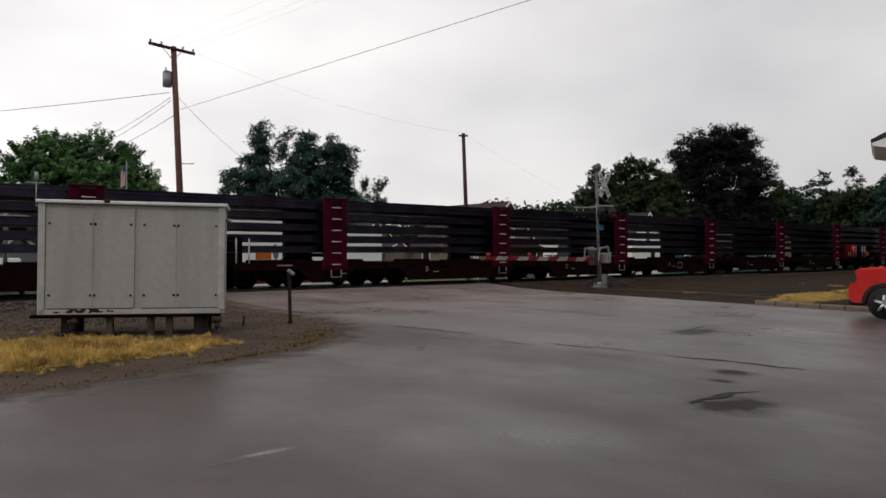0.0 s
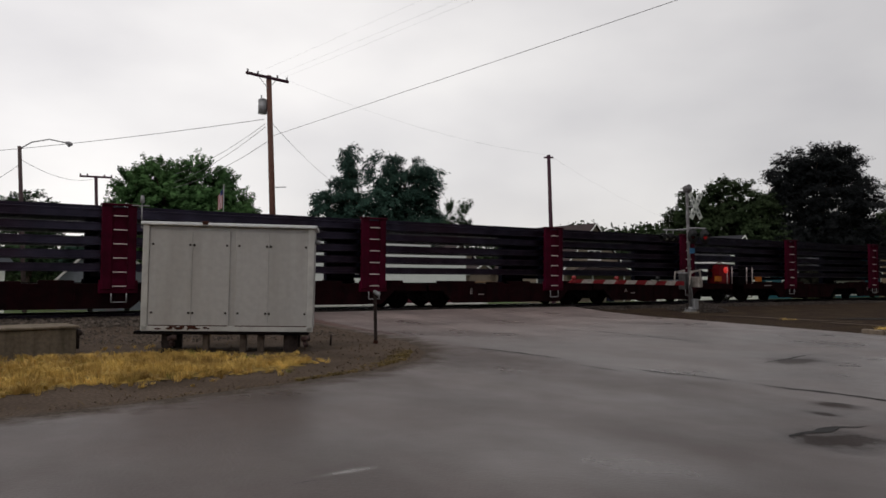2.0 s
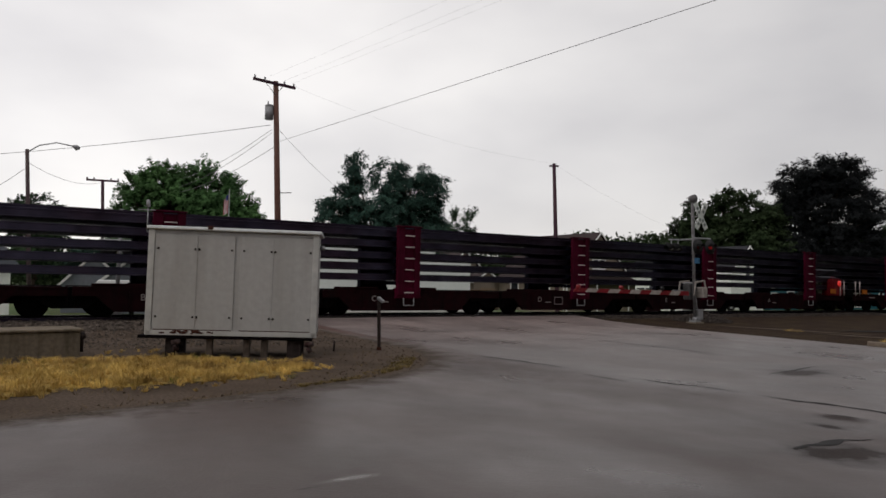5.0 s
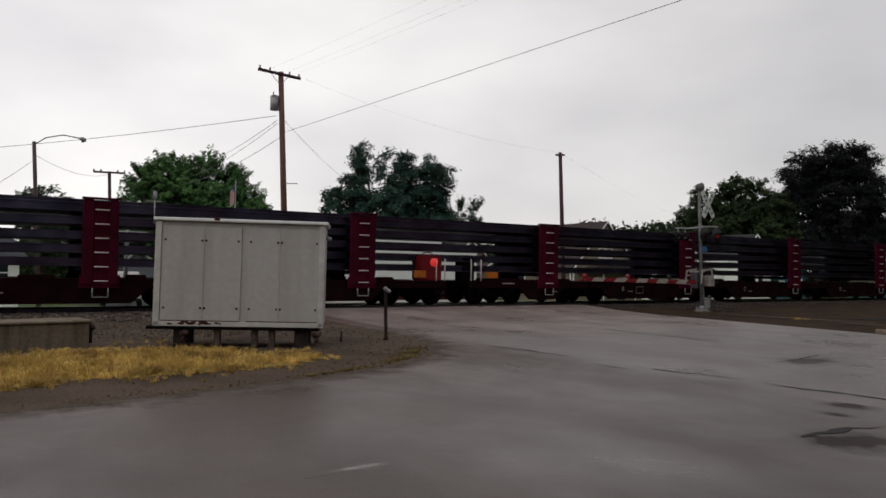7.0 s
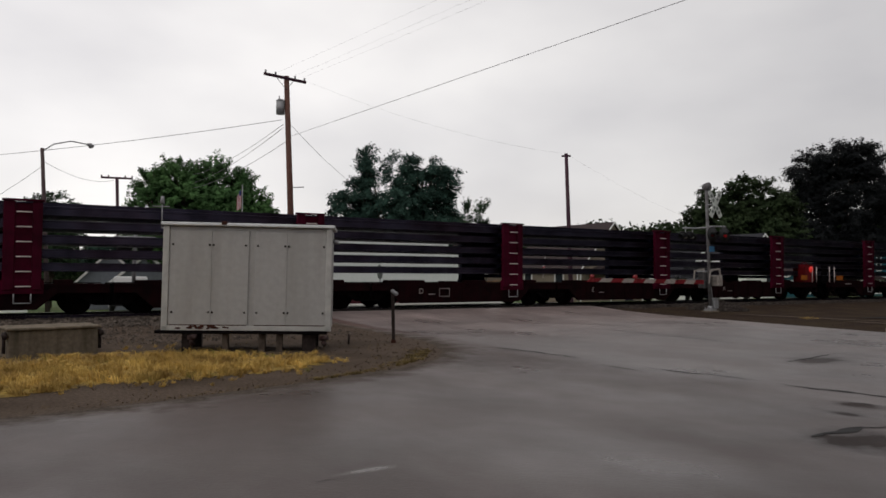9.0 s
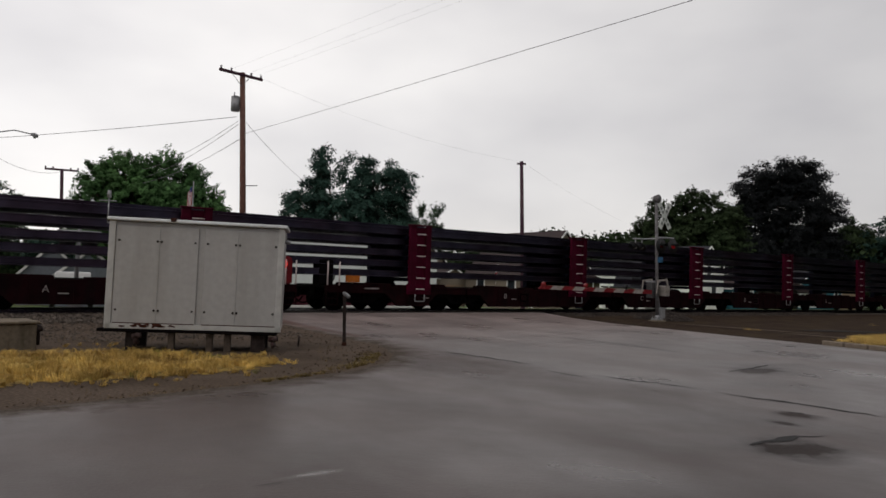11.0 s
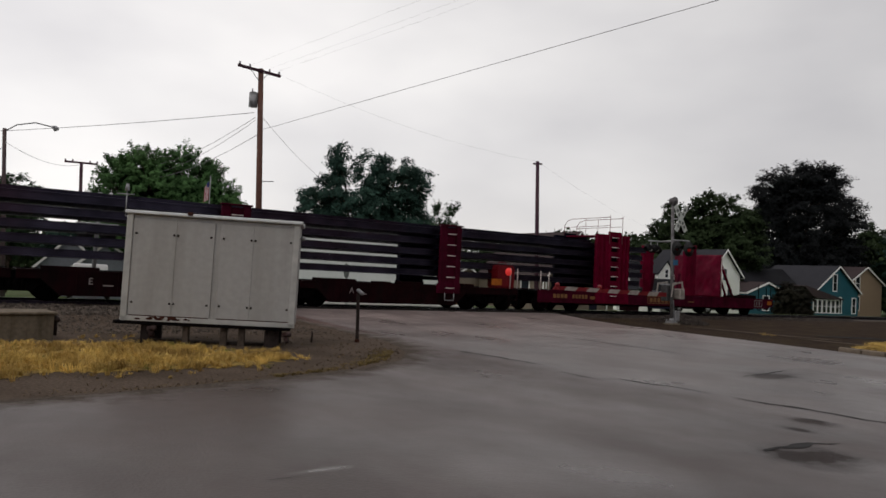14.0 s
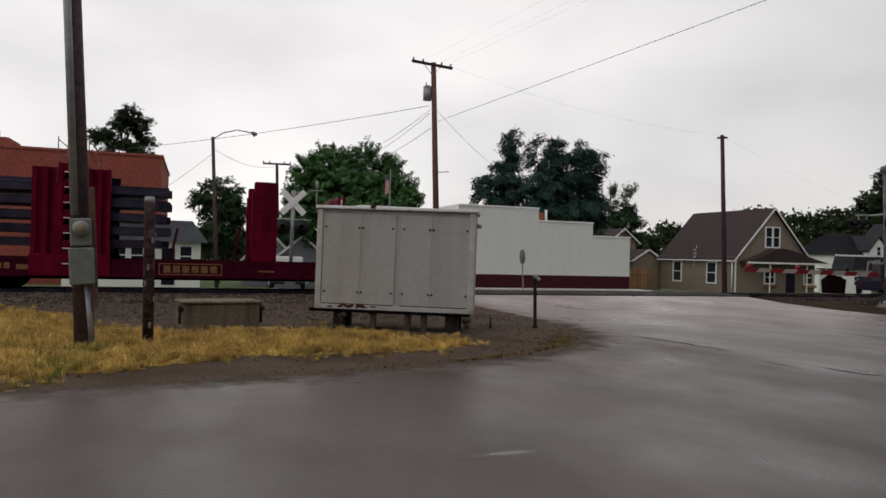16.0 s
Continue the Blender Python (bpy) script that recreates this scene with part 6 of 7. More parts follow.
def siding(parent, w, h, z0, mat, y=0.0, step=0.16, m=None, x0=0.0):
    bm = bmesh.new()
    z = z0
    while z < h:
        box(bm, x0, x0 + w, y - 0.018, y - 0.001, z, z + step * 0.82, m=m)
        z += step
    return part("siding", bm, mat, parent)


def build_beige_house():
    c = Vector((2.33, 43.36, 0)) * 1.4
    root = thing("beige_house", Matrix.Translation((c.x, c.y, 0)) @ pose(0, 0, 0, 0, 0, 38.138), "beige one-and-a-half storey house with grey roof and white trim", "house")
    z0, eave, apex, w, d = -1.02, 1.92, 5.88, 7.3, 9.4
    gable_body("house", root, w, d, eave, apex, z0, M_BEIGE, M_SHINGLE, over=0.28, thick=0.06)
    siding(root, w, eave, z0, M_BEIGE)
    side = Matrix.Rotation(radians(-90), 4, "Z")
    siding(root, d, eave, z0, M_BEIGE, m=side, x0=-d)
    for x, wd in ((w / 2 - 0.37, 0.56), (w / 2 + 0.37, 0.56)):
        window(root, Matrix.Translation((x, -0.02, 2.85)), wd, 1.5)
    for y in (2.6, 7.0):
        window(root, Matrix.Translation((-0.02, y, -0.15)) @ side, 1.0, 1.6)
    for x in (0.06, w - 0.06):
        bm = bmesh.new()
        box(bm, x - 0.08, x + 0.08, -0.05, -0.02, z0, eave)
        part("corner_board", bm, M_WHITETRIM, root, "white corner board")
    # low side bay and the porch before both
    bm = bmesh.new()
    box(bm, w + 0.001, 8.1, 0.0, 4.0, z0, 1.49)
    part("side_bay", bm, M_BEIGE, root, "low beige side bay")
    bm = bmesh.new()
    prism(bm, [(w, 1.50), (8.45, 1.50), (8.45, 1.56), (w, 2.0)], 0.0, 4.3)
    part("bay_roof", bm, M_SHINGLE, root, "low shingled roof over the bay")
    bm = bmesh.new()
    prism(bm, [(0.45, 1.50), (8.6, 1.50), (8.6, 1.60), (7.2, 1.92), (4.6, 2.62), (3.4, 2.72), (2.4, 2.3), (0.45, 1.60)], -1.0, -0.03)
    porch = part("porch_roof", bm, M_SHINGLE, root, "low hipped porch roof")
    bm = bmesh.new()
    box(bm, 0.35, 8.7, -1.1, -1.0, 1.47, 1.61)
    part("fascia", bm, M_WHITETRIM, porch, "white porch fascia")
    for x in (2.6, 6.3, 8.3):
        bm = bmesh.new()
        box(bm, x - 0.035, x + 0.035, -0.98, -0.91, z0, 1.5)
        part("porch_post", bm, M_WHITETRIM, root, "white porch post")
    for x, wd in ((3.4, 0.9), (7.4, 0.8)):
        window(root, Matrix.Translation((x, -0.03, -0.05)), wd, 0.95)
        bm = bmesh.new()
        box(bm, x - 0.6, x + 0.6, -0.35, -0.05, -0.38, -0.18, bevel=0.03)
        part("flower_box", bm, M_WOODFENCE, root, "wooden flower box")
    bm = bmesh.new()
    box(bm, 5.1, 6.0, -0.06, -0.021, z0 + 0.1, 1.0)
    part("door", bm, M_CARPURPLE, root, "dark blue front door")
    bm = bmesh.new()
    tube(bm, (-0.12, 0.15, eave - 0.1), (-0.12, 0.15, z0 + 0.2), 0.05, seg=8)
    part("downpipe", bm, M_WHITETRIM, root, "white downpipe")
    # low wings behind
    spot = Matrix.Translation((c.x, c.y, 0)) @ pose(0, 0, 0, 0, 0, 38.138)
    root2 = thing("garage_wing", spot @ Matrix.Translation((-2.4, 10.2, 0)), "small beige gabled outbuilding with a garage door behind the house", "outbuilding")
    gable_body("wing", root2, 3.0, 4.0, 1.55, 2.45, -1.2, M_BEIGE, M_SHINGLE, over=0.25, thick=0.06)
    bm = bmesh.new()
    box(bm, 0.7, 2.6, -0.05, -0.002, -1.1, 0.9)
    part("garage_door", bm, M_TAN, root2, "plain tan garage door")
    root2 = thing("garage_wing", spot @ Matrix.Translation((-1.9, 15.0, 0)), "taller grey-roofed gabled outbuilding behind the garage", "outbuilding")
    gable_body("wing", root2, 3.0, 4.0, 3.3, 4.5, -1.2, M_BEIGE, M_SHINGLE, over=0.3, thick=0.06)
    root2 = thing("storage_shed", spot @ Matrix.Translation((-8.2, 12.5, 0)), "low brown-roofed shed beyond the board fence", "shed")
    bm = bmesh.new()
    box(bm, 0, 5.0, 0, 3.5, -1.2, 1.0)
    part("wall", bm, M_TAN, root2)
    bm = bmesh.new()
    prism(bm, [(-0.2, 1.002), (5.2, 1.002), (4.6, 2.5), (0.4, 2.5)], -0.2, 3.7)
    part("roof", bm, M_SHINGLE, root2, "brown shingled roof")
    root3 = thing("wood_fence", Matrix.Translation((c.x, c.y, -1.0)) @ pose(0, 0, 0, 0, 0, 38.138) @ Matrix.Translation((-4.9, 9.4, 0)), "weathered brown board fence between the buildings", "fence")
    plank = bmesh.new()
    box(plank, 0, 0.14, 0, 0.03, -0.05, 1.75)
    o = part("board", plank, M_WOODFENCE, root3)
    for i in range(1, 24):
        c2 = o.copy()
        scene.collection.objects.link(c2)
        c2.matrix_basis = pose(i * 0.15, 0, random.uniform(-0.03, 0.03))
    # flag on the side wall
    fl = thing("flag", Matrix.Translation((c.x, c.y, 0)) @ pose(0, 0, 0, 0, 0, 38.138) @ Matrix.Translation((-0.1, 4.9, 1.4)), "striped red and white flag hanging from a short pole", "flag")
    flag_parts(fl, 1.5, 0.55, 0.9)


def flag_parts(fl, pole, w, h):
    bm = bmesh.new()
    tube(bm, (0, -0.15, -0.3), (0, -0.45, pole), 0.02, seg=6)
    part("pole", bm, M_WHITETRIM, fl, "thin white flag pole")
    for i in range(6):
        bm = bmesh.new()
        z = pole - 0.1 - h * (i + 1) / 6
        prism(bm, [(0.0, z), (-w * 0.5, z - 0.12), (-w * 0.5, z - 0.12 + h / 6 - 0.01), (0, z + h / 6 - 0.01)], -0.43, -0.42)
        part("stripe", bm, M_FLAGRED if i % 2 == 0 else M_FLAGWHITE, fl)


def build_white_store():
    """The long white building with a stepped parapet and a dark red base band."""
    k = 1.2
    p = Vector((-3.15, 40.34, 0)) * k
    root = thing("white_building", Matrix.Translation((p.x, p.y, 0)) @ pose(0, 0, 0, 0, 0, 38.138), "long white painted building with stepped parapet and dark red base", "building")
    z0 = 1.5 - 1.7 * k
    bm = bmesh.new()
    box(bm, -19, 0.6, -1.7, -0.03, z0 - 0.2, z0 + 0.14, bevel=0.02)
    tagged(obj("pavement", bm, M_PAVE), "pale concrete pavement along the white building", "pavement", kind="structure").matrix_world = root.matrix_world
    steps = ((-2.79, 0.0, 2.68), (-6.66, -2.79, 3.38), (-12.0, -6.66, 4.02), (-18.0, -12.0, 3.72))
    for a, b, zt in steps:
        zz = 1.5 + (zt - 1.5) * k
        bm = bmesh.new()
        box(bm, a, b - 0.002, 0, 14, z0 + 0.95, zz)
        wall = part("wall", bm, M_WHITEWALL, root)
        bm = bmesh.new()
        box(bm, a - 0.05, b + 0.03, -0.06, 14.05, zz + 0.002, zz + 0.09, bevel=0.01)
        part("coping", bm, M_WHITETRIM, wall, "white metal coping")
        bm = bmesh.new()
        box(bm, a, b - 0.002, -0.02, 14, z0 - 0.2, z0 + 0.948)
        part("base_band", bm, M_REDSTRIPE, wall, "dark red painted base band")
    for x, zz in ((-5.4, 4.6), (-5.9, 4.4)):
        bm = bmesh.new()
        tube(bm, (x, 1.5, 3.0), (x, 1.5, zz), 0.09 if x > -5.6 else 0.3, seg=8)
        part("flue", bm, M_WHITETRIM if x > -5.6 else M_BRICK, root, "roof flue")
    # stop sign seen edge-on near the wall
    q = aim(12.6, 41.0)
    sg = thing("road_sign", pose(q.x, q.y, q.z, 0, -3, 30), "grey back of a road sign on a thin post", "road sign")
    bm = bmesh.new()
    box(bm, -0.03, 0.03, -0.02, 0.02, -0.1, 2.0)
    part("post", bm, M_GALV, sg)
    bm = bmesh.new()
    tube(bm, (0, -0.03, 1.95), (0, -0.022, 1.95), 0.36, seg=8)
    bmesh.ops.scale(bm, vec=(0.5, 1, 1.25), space=Matrix.Translation((0, 0, -1.95)), verts=bm.verts)
    part("plate", bm, M_GREYBOX, sg, "unpainted sign back")


def build_right_houses():
    rot = pose(0, 0, 0, 0, 0, 38.138)
    k = 1.2
    # white two-storey house
    g = Vector((19.7, 72.5, 0)) * k
    z = lambda v: 1.5 + (v - 1.5) * k
    root = thing("white_house", Matrix.Translation((g.x, g.y, 0)) @ rot, "white two-storey clapboard house with charcoal roof", "house")
    gable_body("house", root, 6.0, 9.0, z(3.05), z(5.45), z(-1.2), M_WHITESIDE, M_SHINGLE_DARK)
    siding(root, 6.0, z(3.0), z(-1.2), M_WHITESIDE, step=0.2)
    window(root, Matrix.Translation((3.0, -0.02, z(2.5))), 0.75, 1.35)
    window(root, Matrix.Translation((4.0, -0.02, z(-0.05))), 0.9, 2.0)
    wing = thing("house_wing", Matrix.Translation((g.x, g.y, 0)) @ rot @ Matrix.Translation((-10.2, 5.5, 0)), "white side wing of the house with charcoal roof and dormer", "house")
    bm = bmesh.new()
    box(bm, 3.0, 10.2, 0, 5.5, z(-1.2), z(2.5))
    part("wall", bm, M_WHITESIDE, wing)
    bm = bmesh.new()
    v = [(2.6, -0.5, z(2.45)), (10.6, -0.5, z(2.45)), (10.6, 2.8, z(4.5)), (5.0, 2.8, z(4.5)), (2.6, 6.0, z(2.45)), (10.6, 6.0, z(2.45))]
    vv = [bm.verts.new(q) for q in v]
    bm.faces.new((vv[0], vv[1], vv[2], vv[3]))
    bm.faces.new((vv[3], vv[2], vv[5], vv[4]))
    bm.faces.new((vv[0], vv[3], vv[4]))
    bmesh.ops.solidify(bm, geom=bm.faces[:], thickness=0.15)
    part("roof", bm, M_SHINGLE_DARK, wing, "charcoal shingled roof")
    bm = bmesh.new()
    box(bm, 2.6, 10.6, -0.58, -0.5, z(2.3), z(2.48))
    part("gutter", bm, M_WHITETRIM, wing, "white gutter")
    bm = bmesh.new()
    prism(bm, [(6.9, z(2.2)), (9.7, z(2.2)), (9.7, z(2.9)), (8.3, z(4.1)), (6.9, z(2.9))], -0.9, 2.5)
    dm = part("dormer", bm, M_WHITESIDE, wing, "white gabled dormer")
    window(wing, Matrix.Translation((8.3, -0.92, z(2.5))), 0.5, 0.9)
    bm = bmesh.new()
    for sgn in (-1, 1):
        pts = [(8.3, z(4.15)), (8.3 + 1.6 * sgn, z(2.75)), (8.3 + 1.6 * sgn, z(2.9)), (8.3, z(4.3))]
        prism(bm, pts if sgn > 0 else pts[::-1], -1.1, 2.5)
    part("dormer_roof", bm, M_SHINGLE_DARK, wing)
    bm = bmesh.new()
    prism(bm, [(2.0, z(1.2)), (11.0, z(1.2)), (10.2, z(1.6)), (8.0, z(2.3)), (2.4, z(2.3))], -3.2, -0.6)
    part("porch_roof", bm, M_SHINGLE_DARK, wing, "low charcoal porch roof")
    bm = bmesh.new()
    prism(bm, [(7.4, z(0.9)), (10.0, z(1.9)), (10.2, z(1.9)), (10.2, z(-1.2)), (7.4, z(-1.2))], -3.6, -3.3)
    part("porch_wall", bm, M_WHITESIDE, wing, "white porch end wall")
    # teal house
    k2 = 1.15
    z2 = lambda v: 1.5 + (v - 1.5) * k2
    g = Vector((35.06, 87.25, 0)) * k2
    root = thing("teal_house", Matrix.Translation((g.x, g.y, 0)) @ rot @ Matrix.Translation((1.6, 0, 0)), "teal two-storey house with white-framed windows and dark roof", "house")
    gable_body("house", root, 11.2, 9.0, z2(2.0), z2(5.0), z2(-1.2), M_TEAL, M_SHINGLE_DARK)
    window(root, Matrix.Translation((4.9, -0.02, z2(2.1))), 0.9, 2.2)
    for x in (2.6, 6.2, 10.0):
        window(root, Matrix.Translation((x, -0.02, z2(-0.55))), 0.9, 2.1)
    wing = thing("house_wing", Matrix.Translation((g.x, g.y, 0)) @ rot @ Matrix.Translation((-9.6, 3.0, 0)), "teal rear wing of the house with dark roof", "house")
    bm = bmesh.new()
    box(bm, 0, 11.0, 0, 6.0, z2(-1.2), z2(2.4))
    part("wall", bm, M_TEAL, wing)
    bm = bmesh.new()
    vv = [bm.verts.new(q) for q in ((-0.5, -0.6, z2(2.5)), (11.2, -0.6, z2(2.5)), (13.5, 3.2, z2(4.5)), (-0.5, 3.2, z2(4.2)), (-0.5, 6.6, z2(2.5)), (13.5, 6.6, z2(2.5)))]
    bm.faces.new((vv[0], vv[1], vv[2], vv[3]))
    bm.faces.new((vv[3], vv[2], vv[5], vv[4]))
    bmesh.ops.solidify(bm, geom=bm.faces[:], thickness=0.15)
    part("roof", bm, M_SHINGLE_DARK, wing, "dark shingled roof")
    g3 = Vector((25.72, 79.93, 0)) * k2
    root = thing("teal_annex", Matrix.Translation((g3.x, g3.y, 0)) @ rot, "small teal gabled annex with white roof edges", "house")
    gable_body("annex", root, 8.4, 7.0, z2(1.35), z2(2.5), z2(-1.3), M_TEAL, M_SHINGLE, over=0.3)
    window(root, Matrix.Translation((4.1, -0.02, z2(-0.45))), 1.2, 1.75)
    window(root, Matrix.Translation((0.7, -0.02, z2(0.1))), 0.9, 0.9)
    porch = thing("sun_porch", Matrix.Translation((g.x, g.y, 0)) @ rot @ Matrix.Translation((-3.4, -2.6, 0)), "teal sun porch with a row of white-framed windows", "porch")
    bm = bmesh.new()
    box(bm, 0, 6.4, 0, 2.4, z2(-1.3), z2(-0.45))
    part("wall", bm, M_TEAL, porch)
    for i in range(6):
        window(porch, Matrix.Translation((0.55 + i * 1.06, 0.02, z2(-0.45))), 0.75, 1.6)
    bm = bmesh.new()
    prism(bm, [(-0.3, z2(1.2)), (6.8, z2(1.0)), (6.8, z2(1.12)), (-2.4, z2(2.5)), (-2.6, z2(2.4))], -0.4, 2.9)
    part("roof", bm, M_SHINGLE, porch, "low brown porch roof")
    # tan house
    g = Vector((42.41, 93.03, 0)) * k2
    root = thing("tan_house", Matrix.Translation((g.x, g.y, 0)) @ rot @ Matrix.Translation((5.0, 3.0, 0)), "tan two-storey gabled house", "house")
    gable_body("house", root, 10.0, 9.0, z2(3.3), z2(5.4), z2(-1.3), M_TAN, M_SHINGLE)
    for zz in (-0.2, 2.4):
        window(root, Matrix.Translation((2.7, -0.02, z2(zz))), 1.1, 2.0)


def build_left_buildings():
    # brick building
    p0, p1 = aim(52.0, 47.0), aim(40.6, 47.0)
    root = thing("brick_building", pose(p1.x, p1.y, 0, 0, 0, 38.138), "red brick two-storey building with stepped parapet", "building")
    bm = bmesh.new()
    box(bm, -16, 0, 0, 12, -0.8, 7.0)
    part("wall", bm, M_BRICK, root)
    bm = bmesh.new()
    box(bm, -16, 0.08, -0.08, 12, 7.002, 7.15)
    part("coping", bm, M_BRICK, root, "brick coping")
    bm = bmesh.new()
    box(bm, -16, -8.2, -0.02, 3, 7.152, 7.6)
    box(bm, -9.9, -8.9, -0.02, 1.2, 7.602, 8.1)
    part("parapet", bm, M_BRICK, root, "stepped brick parapet")
    for i in range(4):
        window(root, Matrix.Translation((-2.2 - i * 3.6, -0.02, 0.4)), 1.4, 2.2)
    bm = bmesh.new()
    row = 0
    for row in range(26):
        z = -0.6 + row * 0.29
        box(bm, -15.98, -0.02, -0.012, -0.001, z, z + 0.25)
    part("brick_course", bm, M_BRICK, root)["kind"] = "stuff"
    # blue-grey roofed house behind the train
    p = aim(37.3, 44.0)
    root = thing("cottage", pose(p.x, p.y, 0, 0, 0, 38.138), "pale cottage with white window frames and slate-grey roof", "house")
    bm = bmesh.new()
    box(bm, -7.5, -0.3, 0, 6, -0.8, 1.9)
    part("wall", bm, M_WHITESIDE, root)
    bm = bmesh.new()
    vv = [bm.verts.new(q) for q in ((-7.9, -0.5, 1.86), (0.1, -0.5, 1.86), (-0.8, 3.0, 3.2), (-7.2, 3.0, 3.2), (-7.9, 6.5, 1.86), (0.1, 6.5, 1.86))]
    bm.faces.new((vv[0], vv[1], vv[2], vv[3]))
    bm.faces.new((vv[3], vv[2], vv[5], vv[4]))
    bm.faces.new((vv[1], vv[5], vv[2]))
    bm.faces.new((vv[0], vv[3], vv[4]))
    bmesh.ops.solidify(bm, geom=bm.faces[:], thickness=0.12)
    part("roof", bm, M_SLATE, root, "slate-grey hipped roof")
    for x in (-4.6, -3.7, -1.1):
        window(root, Matrix.Translation((x, -0.02, 0.5)), 0.6, 1.1)
    bm = bmesh.new()
    box(bm, -2.4, -1.7, -0.05, -0.02, -0.6, 1.5)
    part("door", bm, M_CARPURPLE, root, "dark blue door")
    # two small gabled houses farther along
    for az, r, w, h, label in ((34.6, 62, 4.4, 3.6, "small grey gabled house far down the street"), (32.6, 60, 5.2, 3.3, "small pale grey gabled house far down the street")):
        p = aim(az, r)
        root = thing("cottage", pose(p.x, p.y, p.z, 0, 0, 30), label, "house")
        gable_body("cottage", root, w, 6, h * 0.62, h + 0.9, -0.2, M_BLUEGREY, M_SHINGLE_DARK, over=0.25)
        window(root, Matrix.Translation((w / 2, -0.02, 0.6)), 0.9, 1.2)


def build_yard():
    """A white shed wall, a dark bin and a flagpole behind the track."""
    p = aim(-9.0, 68.0)
    root = thing("white_shed", pose(p.x, p.y, 0, 0, 0, 0), "low white shed wall between the houses", "shed")
    bm = bmesh.new()
    box(bm, 0, 3.4, 0, 3, -1.4, 1.1)
    part("wall", bm, M_WHITESIDE, root)
    bm = bmesh.new()
    box(bm, -0.2, 3.6, -0.2, 3.2, 1.102, 1.22, bevel=0.02)
    part("roof", bm, M_SHINGLE_DARK, root)
    for x in (0.9, 2.5):
        window(root, Matrix.Translation((x, -0.02, -0.1)), 0.7, 0.7)
    p = aim(-9.3, 58.0)
    root = thing("refuse_bin", pose(p.x, p.y, p.z, 0, 0, 20), "dark red steel refuse bin beside the porch", "refuse bin")
    bm = bmesh.new()
    prism(bm, [(0, 0), (1.1, 0), (1.2, 1.0), (0.4, 1.3), (-0.1, 0.9)], 0, 1.0)
    part("body", bm, M_MAROON_DARK, root)
    bm = bmesh.new()
    box(bm, -0.12, 1.25, -0.05, 1.05, 1.31, 1.36, bevel=0.01)
    part("lid", bm, M_BLACKPLASTIC, root, "black lid")
    top = aim(23.4, 40.0, 1.5 + 40 * 0.117)
    root = thing("flagpole", Matrix.Translation((top.x, top.y, 0)), "grey flagpole with a hanging striped flag", "flag")
    bm = bmesh.new()
    tube(bm, (0, 0, -0.4), (0, 0, top.z), 0.04, 0.025, seg=8)
    part("pole", bm, M_GALV, root)
    for i in range(7):
        bm = bmesh.new()
        x0 = -0.05 - i * 0.036
        z0 = top.z - 0.30 - i * 0.05
        prism(bm, [(x0, z0), (x0 - 0.034, z0 - 0.03), (x0 - 0.044, z0 - 1.0 + i * 0.03), (x0 - 0.01, z0 - 0.98 + i * 0.03)], -0.01, 0.01)
        part("stripe", bm, M_FLAGRED if i % 2 == 0 else M_FLAGWHITE, root)
    bm = bmesh.new()
    prism(bm, [(-0.05, top.z - 0.28), (-0.17, top.z - 0.38), (-0.17, top.z - 0.62), (-0.05, top.z - 0.58)], -0.02, -0.012)
    part("canton", bm, M_FLAGBLUE, root, "dark blue flag corner")


def build_corner_eave():
    """The roof corner of a building that stands beside the street."""
    c = Vector((math.sin(radians(31.27)) * 24, math.cos(radians(31.27)) * 24, 0))
    root = thing("corner_building", pose(c.x, c.y, 0, 0, 0, -32), "building beside the street with a white boxed eave", "building")
    bm = bmesh.new()
    prism(bm, [(0, 4.56), (0.04, 4.48), (0.42, 4.40), (0.9, 4.22), (5, 4.22), (5, 5.3), (0.5, 4.76)], -0.5, 3.0)
    part("eave", bm, M_WHITETRIM, root, "white boxed eave")
    bm = bmesh.new()
    prism(bm, [(0.0, 4.572), (0.5, 4.772), (5, 5.312), (5, 5.6), (0.4, 4.88), (-0.03, 4.66)], -0.52, 3.1)
    part("roof", bm, M_SHINGLE, root)
    bm = bmesh.new()
    box(bm, 1.6, 5, 0.2, 2.9, 0, 4.1)
    part("wall", bm, M_WHITESIDE, root)


# ---------------------------------------------------------------- vehicles
def wheel(parent, x, y, r, w, alloy=True):
    sg = -1 if y < 0 else 1
    bm = bmesh.new()
    tube(bm, (x, y - w / 2 * sg, r), (x, y + w / 2 * sg, r), r, seg=28)
    bmesh.ops.bevel(bm, geom=[e for e in bm.edges if len(e.link_faces) == 2 and e.calc_face_angle(0) > 1], offset=0.03, segments=2, affect="EDGES")
    wh = part("wheel", bm, M_TYRE, parent, "black tyre")
    bm = bmesh.new()
    tube(bm, (x, y + (w / 2 - 0.03) * sg, r), (x, y + (w / 2 + 0.004) * sg, r), r * 0.63, seg=24)
    part("rim_well", bm, M_BLACKPLASTIC, wh)
    bm = bmesh.new()
    for i in range(5):
        a = 2 * math.pi * i / 5 + 0.3
        c = Vector((x, y + (w / 2 + 0.006) * sg, r))
        tube(bm, c, c + Vector((math.cos(a), 0, math.sin(a))) * r * 0.58, 0.045, 0.03, seg=6)
    tube(bm, (x, y + (w / 2) * sg, r), (x, y + (w / 2 + 0.02) * sg, r), 0.06, seg=12)
    part("rim", bm, M_ALLOY if alloy else M_GREYBOX, wh, "silver alloy rim")


